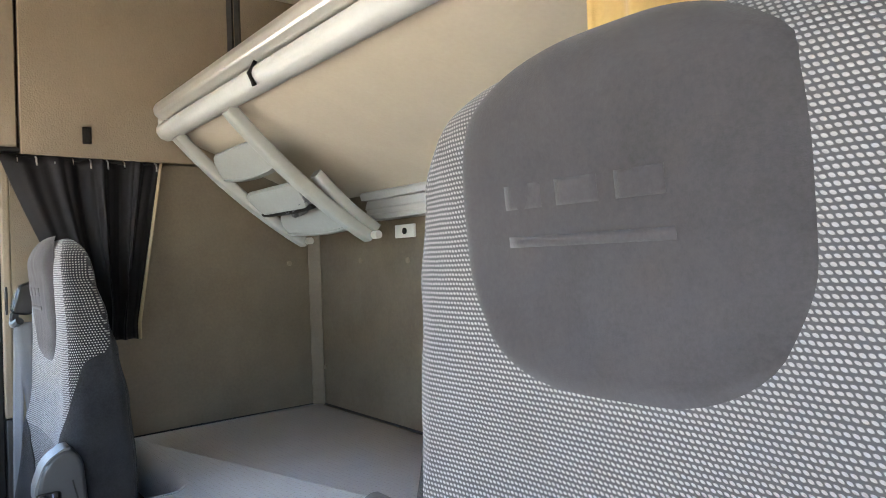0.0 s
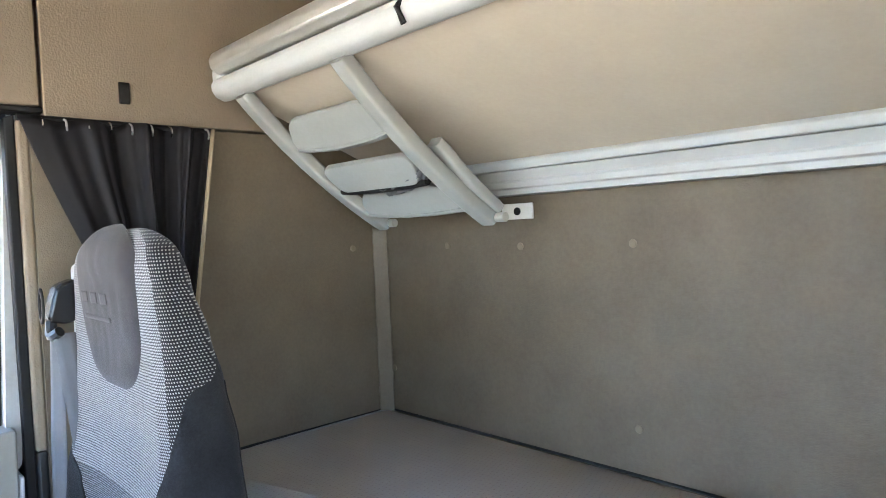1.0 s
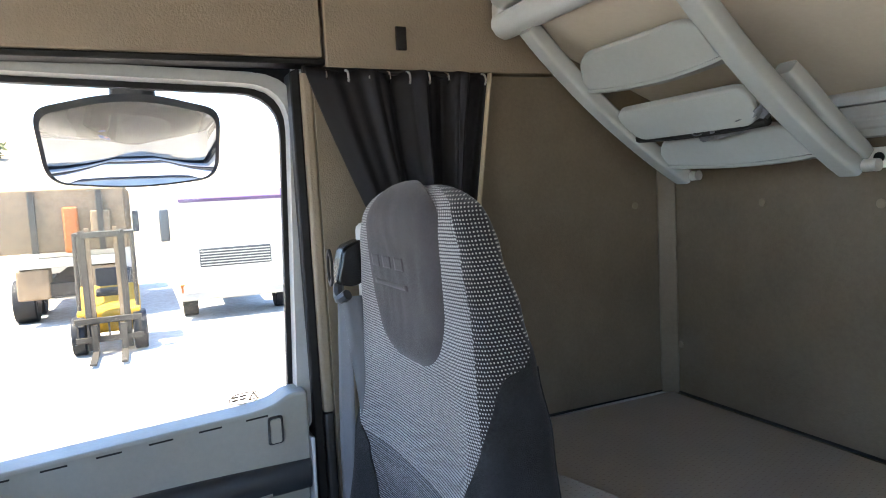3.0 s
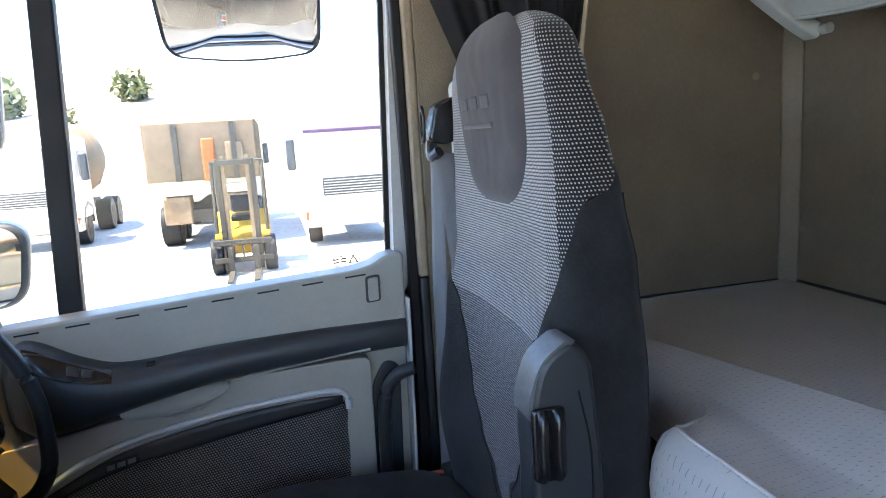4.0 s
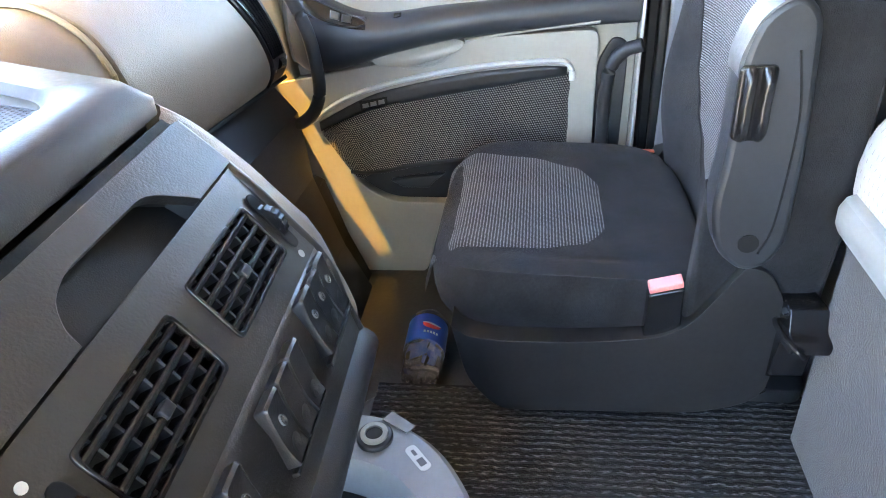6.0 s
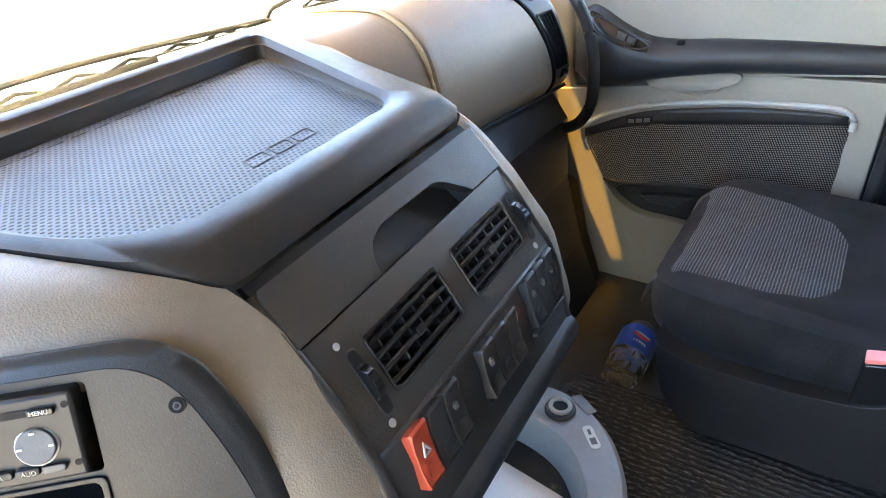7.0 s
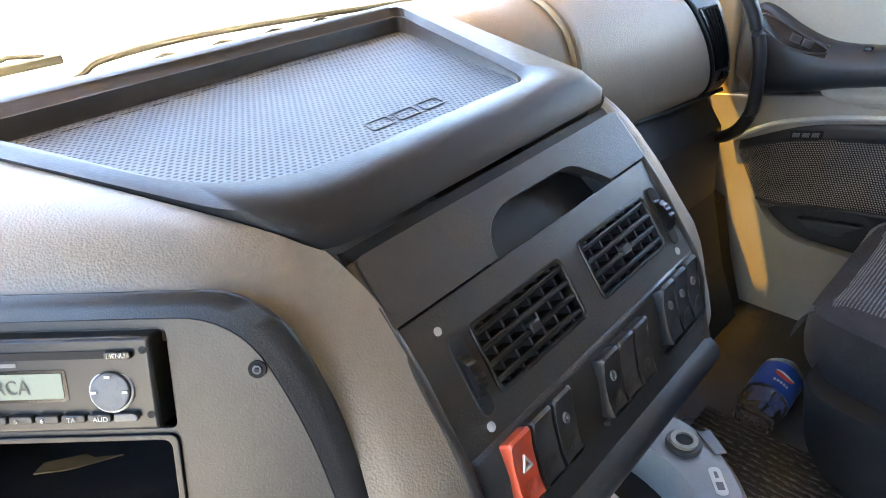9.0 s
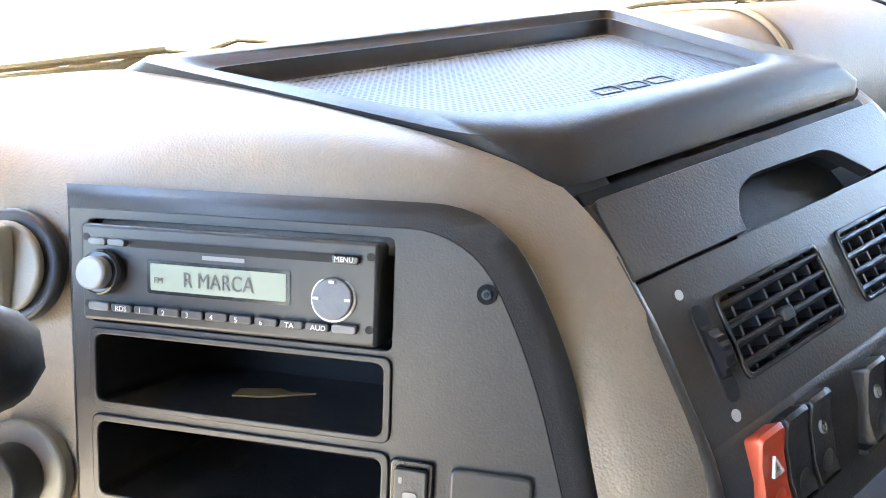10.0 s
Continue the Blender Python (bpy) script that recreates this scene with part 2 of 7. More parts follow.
def ribbed_mat():
    """Black ribbed floor matting with flecks of grey pile."""
    m, nt, b = nodes_of("ribbed_mat")
    vec = coords(nt)
    sep = nt.nodes.new("ShaderNodeSeparateXYZ")
    nt.links.new(vec, sep.inputs[0])
    wob = math_node(nt, "MULTIPLY", noise_of(nt, vec, 60.0), 0.9)
    s = math_node(nt, "FRACT", math_node(nt, "ADD", math_node(nt, "DIVIDE", sep.outputs[0], 0.0125), wob))
    rib = math_node(nt, "SUBTRACT", 1.0, math_node(nt, "MULTIPLY", math_node(nt, "ABSOLUTE", math_node(nt, "SUBTRACT", s, 0.5)), 2.0))
    mp = nt.nodes.new("ShaderNodeMapping")
    mp.inputs["Scale"].default_value = (320.0, 90.0, 300.0)
    nt.links.new(vec, mp.inputs["Vector"])
    fleck = noise_of(nt, mp.outputs["Vector"], 1.0, 3.0)
    f = math_node(nt, "MULTIPLY", ramp(nt, rib, 0.35, 0.75), ramp(nt, fleck, 0.45, 0.68))
    nt.links.new(mixed(nt, f, (0.0080, 0.0083, 0.0092), (0.105, 0.108, 0.115)), b.inputs["Base Color"])
    b.inputs["Roughness"].default_value = 0.95
    bump(nt, b, math_node(nt, "ADD", rib, math_node(nt, "MULTIPLY", fleck, 0.6)), 1.0, 0.004)
    return m


def perforated():
    """Black tray lining with staggered round dimples."""
    m, nt, b = nodes_of("dimpled_lining")
    vec = coords(nt)
    sep = nt.nodes.new("ShaderNodeSeparateXYZ")
    nt.links.new(vec, sep.inputs[0])
    v = math_node(nt, "DIVIDE", sep.outputs[1], 0.0052)
    row = math_node(nt, "FLOOR", v)
    fv = math_node(nt, "SUBTRACT", math_node(nt, "FRACT", v), 0.5)
    u = math_node(nt, "ADD", math_node(nt, "DIVIDE", sep.outputs[0], 0.0062), math_node(nt, "MULTIPLY", row, 0.5))
    fu = math_node(nt, "SUBTRACT", math_node(nt, "FRACT", u), 0.5)
    d = math_node(nt, "SQRT", math_node(nt, "ADD", math_node(nt, "MULTIPLY", fu, fu), math_node(nt, "MULTIPLY", fv, fv)))
    hole = ramp(nt, d, 0.24, 0.36)
    # dust, with the sky's bluish sheen put into the colour
    dust_sheen = ramp(nt, noise_of(nt, vec, 8.0, 6.0, 0.7), 0.35, 0.8)
    top = mixed(nt, dust_sheen, (0.050, 0.061, 0.080), (0.084, 0.096, 0.114))
    nt.links.new(mixed(nt, hole, (0.012, 0.013, 0.016), top), b.inputs["Base Color"])
    b.inputs["Roughness"].default_value = 0.55
    b.inputs["Specular IOR Level"].default_value = 0.20
    bump(nt, b, hole, 1.0, 0.0012)
    return m


TICKING = mattress_cloth()
MATTING = ribbed_mat()
DIMPLED = perforated()
# ---- building helpers ----
def thing(name, base, label, category, group="", kind=""):
    ob = new(name)
    ob.location = base
    ob.empty_display_size = 0.05
    return tagged(ob, label, category, group, kind)


def part(name, bm, material, parent=None, label="", smooth=True, bevel=0.0, solid=0.0, sub=0, sharp=40):
    """Links a bmesh, given in world coordinates, as one mesh under a thing or a part."""
    at = Vector((0, 0, 0))
    p = parent
    while p is not None:
        at += p.location
        p = p.parent
    bmesh.ops.translate(bm, verts=bm.verts, vec=-at)
    me = bpy.data.meshes.new(name)
    bm.normal_update()
    bm.to_mesh(me)
    bm.free()
    me.materials.append(material)
    for poly in me.polygons:
        poly.use_smooth = smooth
    if smooth:
        me.set_sharp_from_angle(angle=radians(sharp))
    ob = new(name, me)
    if parent is not None:
        ob.parent = parent
    if label:
        ob["label"] = label
    if solid:
        s = ob.modifiers.new("solid", "SOLIDIFY")
        s.thickness, s.offset = solid, -1.0
    if bevel:
        s = ob.modifiers.new("bevel", "BEVEL")
        s.width, s.segments, s.limit_method, s.angle_limit = bevel, 3, "ANGLE", radians(35)
        s.harden_normals = False
    if sub:
        s = ob.modifiers.new("sub", "SUBSURF")
        s.levels = s.render_levels = sub
    return ob


def setting(name, bm, material, label, category, **kw):
    return tagged(part(name, bm, material, None, **kw), label, category, "", "structure")


def box(x0, x1, y0, y1, z0, z1, bm=None):
    bm = bm or bmesh.new()
    v = [bm.verts.new((x, y, z)) for x in (x0, x1) for y in (y0, y1) for z in (z0, z1)]
    for f in ((0, 1, 3, 2), (4, 6, 7, 5), (0, 4, 5, 1), (2, 3, 7, 6), (0, 2, 6, 4), (1, 5, 7, 3)):
        bm.faces.new([v[i] for i in f])
    return bm


def prism(pts, axis, a, b, bm=None):
    """A polygon of two coordinates, drawn out along an axis from a to b."""
    bm = bm or bmesh.new()
    def at(p, w):
        return {"x": (w, p[0], p[1]), "y": (p[0], w, p[1]), "z": (p[0], p[1], w)}[axis]
    lo = [bm.verts.new(at(p, a)) for p in pts]
    hi = [bm.verts.new(at(p, b)) for p in pts]
    n = len(pts)
    bm.faces.new(lo)
    bm.faces.new(hi[::-1])
    for i in range(n):
        bm.faces.new((lo[i], hi[i], hi[(i + 1) % n], lo[(i + 1) % n]))
    bmesh.ops.recalc_face_normals(bm, faces=bm.faces)
    return bm


def ringed(rings, closed=True, caps=True, bm=None):
    """Skins a run of rings of points, each ring with as many points as the others."""
    bm = bm or bmesh.new()
    vs = [[bm.verts.new(p) for p in r] for r in rings]
    n = len(rings[0])
    for a, b in zip(vs, vs[1:]):
        for i in range(n if closed else n - 1):
            j = (i + 1) % n
            bm.faces.new((a[i], a[j], b[j], b[i]))
    if caps and closed:
        bm.faces.new(vs[0][::-1])
        bm.faces.new(vs[-1])
    bmesh.ops.recalc_face_normals(bm, faces=bm.faces)
    return bm


def tube(pts, r, n=12, flat=1.0, bm=None, up=(0, 0, 1)):
    """A round or oval bar along points; r is one radius or one for each point."""
    pts = [Vector(p) for p in pts]
    rs = r if isinstance(r, (list, tuple)) else [r] * len(pts)
    rings = []
    for i, p in enumerate(pts):
        d = (pts[min(i + 1, len(pts) - 1)] - pts[max(i - 1, 0)]).normalized()
        u = Vector(up)
        if abs(d.dot(u)) > 0.95:
            u = Vector((1, 0, 0)) if abs(d.x) < 0.9 else Vector((0, 1, 0))
        s = d.cross(u).normalized()
        w = s.cross(d).normalized()
        rings.append([p + s * math.cos(k * math.tau / n) * rs[i] + w * math.sin(k * math.tau / n) * rs[i] * flat for k in range(n)])
    return ringed(rings, bm=bm)


def smooth_line(pts, n=8):
    """A Catmull-Rom curve through points."""
    pts = [Vector(p) for p in pts]
    full = [pts[0] * 2 - pts[1], *pts, pts[-1] * 2 - pts[-2]]
    out = []
    for a, b, c, d in zip(full, full[1:], full[2:], full[3:]):
        for k in range(n):
            t = k / n
            out.append(0.5 * (2 * b + (c - a) * t + (2 * a - 5 * b + 4 * c - d) * t * t + (3 * b - a - 3 * c + d) * t ** 3))
    return out + [pts[-1]]


def sheet(fn, nu, nv, closed_u=False, bm=None):
    """A surface fn(u, v) over the unit square, with a UV map in metres along its middle lines."""
    bm = bm or bmesh.new()
    uvl = bm.loops.layers.uv.verify()
    P = [[Vector(fn(i / nu, j / nv)) for i in range(nu + 1)] for j in range(nv + 1)]
    lv = [0.0]
    for j in range(nv):
        lv.append(lv[-1] + (P[j + 1][nu // 2] - P[j][nu // 2]).length)
    U = []
    for j in range(nv + 1):
        acc = [0.0]
        for i in range(nu):
            acc.append(acc[-1] + (P[j][i + 1] - P[j][i]).length)
        mid = acc[nu // 2]
        U.append([a - mid for a in acc])
    V = [[bm.verts.new(p) for p in (row[:-1] if closed_u else row)] for row in P]
    m = len(V[0])
    for j in range(nv):
        for i in range(nu):
            k = (i + 1) % m
            f = bm.faces.new((V[j][i], V[j][k], V[j + 1][k], V[j + 1][i]))
            for loop, (a, b) in zip(f.loops, ((i, j), (i + 1, j), (i + 1, j + 1), (i, j + 1))):
                loop[uvl].uv = (U[b][a], lv[b])
    return bm


def disc_sheet(fn, nr, na, bm=None):
    """A surface fn(r, a) over a disc: r from 0 to 1, a the angle; UV from the mapped places (x, z)."""
    bm = bm or bmesh.new()
    uvl = bm.loops.layers.uv.verify()
    c = bm.verts.new(fn(0, 0))
    R = [[bm.verts.new(fn((j + 1) / nr, i * math.tau / na)) for i in range(na)] for j in range(nr)]
    for i in range(na):
        k = (i + 1) % na
        bm.faces.new((c, R[0][i], R[0][k]))
        for j in range(nr - 1):
            bm.faces.new((R[j][i], R[j + 1][i], R[j + 1][k], R[j][k]))
    for f in bm.faces:
        for loop in f.loops:
            loop[uvl].uv = (loop.vert.co.x, loop.vert.co.z)
    return bm


def rounded(pts, radii, n=6):
    """A polygon in two or three coordinates with its corners rounded."""
    pts = [Vector(p) for p in pts]
    m = len(pts)
    rr = radii if isinstance(radii, (list, tuple)) else [radii] * m
    out = []
    for i, p in enumerate(pts):
        a, b = pts[i - 1] - p, pts[(i + 1) % m] - p
        r = min(rr[i], a.length * 0.49, b.length * 0.49)
        if r <= 0:
            out.append(p)
            continue
        s, e = p + a.normalized() * r, p + b.normalized() * r
        for k in range(n + 1):
            t = k / n
            out.append(s * (1 - t) ** 2 + p * 2 * t * (1 - t) + e * t * t)
    return out


def disc(c, normal, r, h, n=20, bm=None):
    """A short round bar, h high from its base c along its normal."""
    nrm = Vector(normal).normalized()
    return tube([Vector(c), Vector(c) + nrm * h], r, n, bm=bm)


def lerp(a, b, t):
    return a + (b - a) * t


def steps(t, *pairs):
    """A piecewise smooth value: pairs of place and value."""
    if t <= pairs[0][0]:
        return pairs[0][1]
    for (a, va), (b, vb) in zip(pairs, pairs[1:]):
        if t <= b:
            k = (t - a) / (b - a)
            return va + (vb - va) * k * k * (3 - 2 * k)
    return pairs[-1][1]


def nudge(ob, pivot, shift, rx=0.0, ry=0.0, rz=0.0):
    """Refits a finished thing to the camera's view: turns it a little about a pivot and shifts it."""
    p = Vector(pivot)
    bpy.context.view_layer.update()
    ob.matrix_basis = Matrix.Translation(p + Vector(shift)) @ pose(0, 0, 0, rx, ry, rz) @ Matrix.Translation(-p) @ ob.matrix_basis
    return ob


def along(t, *pairs):
    """A flowing curve through pairs of place and value."""
    if t <= pairs[0][0]:
        return pairs[0][1]
    for i in range(len(pairs) - 1):
        (a, va), (b, vb) = pairs[i], pairs[i + 1]
        if t <= b:
            p, q = pairs[max(i - 1, 0)], pairs[min(i + 2, len(pairs) - 1)]
            ma = (vb - p[1]) / max(1e-6, b - p[0]) * (b - a)
            mb = (q[1] - va) / max(1e-6, q[0] - a) * (b - a)
            k = (t - a) / (b - a)
            return va * (2 * k ** 3 - 3 * k * k + 1) + ma * (k ** 3 - 2 * k * k + k) + vb * (3 * k * k - 2 * k ** 3) + mb * (k ** 3 - k * k)
    return pairs[-1][1]
# ---- the cab's shell ----
XL, XR, YB, CX = -2.06, 0.08, 1.12, -1.01   # passenger wall, driver's wall, rear wall, middle
FLOOR, DECK, ROOF = 0.10, 0.20, 2.02

setting("floor", box(-2.2, 0.15, -1.15, 1.2, 0.04, FLOOR), MAT_BROWN, "dark worn brown floor of the footwells", "floor", smooth=False)
setting("ceiling", box(-2.2, 0.18, -0.975, 1.22, ROOF, ROOF + 0.05), LINER, "beige lined cab ceiling", "ceiling", smooth=False)
setting("wall_rear", box(-2.16, 0.14, YB, YB + 0.06, 0.1, ROOF), WALL, "brown grained vinyl rear wall of the cab", "wall", smooth=False)
setting("wall_passenger", box(XL - 0.06, XL, 0.262, YB, 0.1, 1.468), WALL, "brown grained vinyl side wall beside the bunk", "wall", smooth=False)
setting("wall_driver", box(XR, XR + 0.06, 0.262, YB, 0.1, 1.468), WALL, "brown grained vinyl side wall behind the driver", "wall", smooth=False)
# the upper side panels stand a little proud and have an upright joint
for nm, x0, x1 in (("upper_wall_passenger", XL - 0.06, XL + 0.012), ("upper_wall_driver", XR - 0.012, XR + 0.06)):
    bm = box(x0, x1, 0.286, YB, 1.472, ROOF)
    box(x0, x1, -0.98, 0.280, 1.492, ROOF, bm)
    setting(nm, bm, WALL_UP, "sand brown grained vinyl upper side panel", "wall", bevel=0.004)
    s = -1 if x0 < -1 else 1
    xa = XL - 0.05 if s < 0 else XR + 0.05
    xb = XL + 0.004 if s < 0 else XR - 0.004
    setting("trim", box(min(xa, xb), max(xa, xb), -0.98, 0.30, 1.480, 1.4915), RUBBER, "dark seal over the cab door", "trim", bevel=0.003)
# corner strips between side and rear walls
for s, x in ((1, XL), (-1, XR)):
    pts = [(x, YB - 0.032), (x + s * 0.006, YB - 0.034), (x + s * 0.034, YB - 0.006), (x + s * 0.032, YB), (x, YB)]
    setting("corner_trim", prism(pts, "z", 0.66, 1.9), WALL, "rounded brown corner strip of the cab", "trim", bevel=0.004)
# door pillar on both sides: sand coloured strip with dark seals
for s, x in ((1, XL), (-1, XR)):
    def xs(a, b):
        return (x + min(s * a, s * b), x + max(s * a, s * b))
    setting("pillar_trim", box(*xs(-0.08, -0.008), 0.241, 0.262, 0.805, 1.47), WALL_UP, "sand brown grained door pillar strip", "trim", bevel=0.006)
    setting("door_seal", prism([(0.222, 0.1), (0.241, 0.1), (0.241, 1.478), (0.222, 1.470)], "x", *xs(-0.08, -0.020)), RUBBER, "black rubber door seal", "trim", bevel=0.004)
    setting("pillar_base", box(*xs(-0.08, -0.012), 0.2415, 0.262, 0.1, 0.804), BLACK, "black lower door pillar cover", "trim", bevel=0.006)
# white painted skin outside the passenger side
for y0, y1, z0, z1 in ((0.245, 1.24, -0.1, 2.07), (-1.10, 0.2445, -0.1, 0.69), (-1.10, 0.2445, 1.63, 2.07)):
    setting("cab_skin", box(-2.18, -2.162, y0, y1, z0, z1), LORRY_WHITE, "white painted outer skin of the cab", "wall", smooth=False)
# the front: header, windscreen and pillars
setting("windscreen_header", prism([(-0.866, 1.643), (-0.833, 1.612), (-0.66, 1.72), (-0.60, ROOF), (-0.95, ROOF)], "x", -2.16, 0.14), LINER, "beige lined header over the windscreen", "wall", smooth=False)
setting("front_wall", box(-2.16, 0.14, -1.16, -0.874, 0.04, 0.69), BLACK, "black bulkhead below the windscreen", "wall", smooth=False)
bm = prism([(-0.874, 0.69), (-0.868, 0.69), (-0.860, 1.72), (-0.866, 1.72)], "x", -2.06, 0.04)
ob = setting("window_1", bm, GLASS, "wide clear windscreen", "window", smooth=False)
ob.visible_shadow = False
for x0, x1 in ((-2.16, -2.06), (0.04, 0.14)):
    setting("windscreen_pillar", prism([(-1.12, 0.1), (-1.05, 0.70), (-0.80, 1.64), (-0.88, 1.67), (-1.16, 0.70)], "x", x0, x1), PILLAR, "sand coloured windscreen pillar", "trim", smooth=False)

# smoked sun visor outside, above the windscreen; unseen, assumed from the tinted sunlight
vis = thing("sun_visor", (CX, -0.95, 1.70), "smoked brown acrylic sun visor above the windscreen", "visor")
part("visor_panel", prism([(-0.872, 1.735), (-0.96, 1.712), (-1.04, 1.682), (-1.038, 1.676), (-0.958, 1.706), (-0.870, 1.729)], "x", -2.15, 0.13), SMOKED, vis, "see-through smoked panel", smooth=False)
# opaque strip added out of view to keep the sun off the tray
part("shade_strip", prism([(-0.866, 1.748), (-0.958, 1.724), (-0.957, 1.717), (-0.866, 1.740)], "x", -1.80, -0.45), RUBBER, vis, "black strip added to shade the tray", smooth=False)
for x in (-2.0, -1.01, -0.02):
    part("bracket", box(x - 0.012, x + 0.012, -1.03, -0.862, 1.700, 1.716), RUBBER, vis, "black mounting bracket", bevel=0.002)
# ---- raised deck between the seats, bed box ----
bm = prism(rounded([(-1.50, -0.30), (-0.52, -0.30), (-0.52, 0.48), (-1.50, 0.48)], [0.06, 0.06, 0.0, 0.0]), "z", FLOOR, DECK)
setting("deck", bm, BLACK, "black raised deck over the engine", "floor", bevel=0.01)
def deck_mat(u, v):
    x, y = lerp(-1.515, -0.53, u), lerp(-0.27, 0.475, v)
    return (x, y, DECK + 0.006 + 0.0015 * noise.noise((x * 9, y * 9, 0)))
mat_ob = thing("floor_mat", (CX, 0.1, DECK), "black and grey ribbed mat lying on the deck", "mat")
part("mat_sheet", sheet(deck_mat, 40, 40), MATTING, mat_ob, solid=0.008)

def bed_box():
    bm = box(-2.05, 0.07, 0.475, 1.11, 0.1, 0.52)
    return box(-1.425, -0.595, 0.385, 0.4745, 0.1, 0.60, bm)
bed = thing("lower_bunk", (CX, 0.8, 0.1), "grey carpeted bed box with a pale blue-grey front rail", "bunk")
part("carpet_front", bed_box(), CARPET, bed, "charcoal carpet covering", smooth=False)
pts = [(0.366, 0.574), (0.358, 0.590), (0.357, 0.612), (0.363, 0.626), (0.374, 0.630), (0.43, 0.630), (0.43, 0.574)]
part("front_rail", prism(pts, "x", -1.418, -0.602), LADDER, bed, "pale grey plastic rail", bevel=0.004)

def inset(pts, d):
    """A closed outline drawn in by d along its inward normals."""
    n, out = len(pts), []
    for i, p in enumerate(pts):
        t = (pts[(i + 1) % n] - pts[i - 1]).normalized()
        out.append(p + Vector((-t.y, t.x)) * d)
    return out

# mattress: wide in the middle, narrower behind the seats, with piped edges
def mattress():
    out = rounded([(-2.072, 0.500), (-1.58, 0.500), (-1.490, 0.468), (-1.446, 0.376), (-0.574, 0.376), (-0.530, 0.468), (-0.44, 0.500), (0.090, 0.500), (0.090, 1.134), (-2.072, 1.134)],
                  [0.03, 0.05, 0.035, 0.035, 0.035, 0.035, 0.05, 0.03, 0.01, 0.01], 6)
    rings = []
    for z, d in ((0.600, 0.012), (0.607, 0.001), (0.625, -0.003), (0.655, -0.005), (0.685, -0.002), (0.702, 0.003), (0.716, 0.010), (0.726, 0.020), (0.7315, 0.029)):
        rings.append([(p.x, p.y, z - 0.026 * max(0.0, min(1.0, (p.y - 0.40) / 0.12)) * (z - 0.60) / 0.135 + 0.002 * noise.noise((p.x * 14, p.y * 14, z * 9))) for p in inset(out, d)])
    bm = ringed(rings, caps=False)
    bm.verts.ensure_lookup_table()
    n = len(out)
    bm.faces.new(list(bm.verts)[-n:])
    bm.faces.new(list(bm.verts)[:n])
    bmesh.ops.recalc_face_normals(bm, faces=bm.faces)
    return bm
mt = thing("mattress", (CX, 0.8, 0.6), "grey patterned ticking mattress lying on the lower bunk", "mattress")
part("cover", mattress(), TICKING, mt)
part("piping", tube(smooth_line([(-1.505, 0.500, 0.7135), (-1.462, 0.470, 0.7185), (-1.43, 0.420, 0.728), (-1.405, 0.403, 0.7315), (-1.2, 0.401, 0.7325), (-1.0, 0.401, 0.7325), (-0.8, 0.401, 0.7325), (-0.615, 0.403, 0.7315)], 6), 0.0022, 8), TICKING, mt, "thin stitched piping along the edge")
# dark line in place of the shade between mattress and wall
part("gap_line", tube([(-2.057, 0.52, 0.704), (-2.057, 0.70, 0.7065), (-2.057, 1.116, 0.7065), (-1.0, 1.117, 0.7065), (0.076, 1.116, 0.7065)], 0.0030, 6), SIDE, mt, "dark line for the shaded gap along the wall")

# ---- upper bunk, folded part way up, with its ladder ----
def bunk_y(t):
    return lerp(0.632, 1.07, t)
def bunk_z(t):
    return lerp(1.538, 1.362, t)
ub = thing("upper_bunk", (CX, 0.85, 1.36), "beige panelled upper bunk with silver rails, tilted up", "bunk")
bm = prism([(bunk_y(0), bunk_z(0)), (bunk_y(1), bunk_z(1)), (bunk_y(1) + 0.02, bunk_z(1) + 0.05), (bunk_y(0) + 0.02, bunk_z(0) + 0.05)], "x", -1.955, -0.065)
part("underside_panel", bm, LINER, ub, smooth=False)
prof = [(0.640, 1.528), (0.622, 1.524), (0.604, 1.531), (0.594, 1.546), (0.594, 1.562), (0.604, 1.572), (0.625, 1.574), (0.645, 1.560)]
part("front_rail", prism(prof, "x", -1.985, -0.035), SILVER, ub, "rounded silver grey front rail", bevel=0.006)
prof = [(0.604, 1.5765), (0.586, 1.588), (0.582, 1.606), (0.590, 1.622), (0.608, 1.630), (0.64, 1.626), (0.66, 1.58)]
part("upper_rail", prism(prof, "x", -1.965, -0.055), ALU, ub, "satin metal upper rail", bevel=0.004)
part("side_rail", prism([(-1.995, 0.60), (-1.955, 0.60), (-1.955, 0.70), (-1.985, 0.70)], "z", 1.535, 1.60), SILVER, ub, bevel=0.012)
part("rear_rail", prism([(1.062, 1.372), (1.050, 1.360), (1.056, 1.345), (1.11, 1.345), (1.115, 1.372)], "x", -1.69, -0.30), SILVER, ub, bevel=0.003)
part("hinge_profile", prism([(1.075, 1.3445), (1.068, 1.322), (1.072, 1.318), (1.072, 1.306), (1.066, 1.302), (1.066, 1.290), (1.118, 1.290), (1.118, 1.3445)], "x", -1.69, -0.30), SILVER, ub, "grooved grey hinge profile", bevel=0.0015)
part("black_clip", tube([(-1.33, 0.598, 1.528), (-1.335, 0.590, 1.552), (-1.325, 0.600, 1.575)], 0.005, 8), RUBBER, ub, "black rubber clip round the rail")
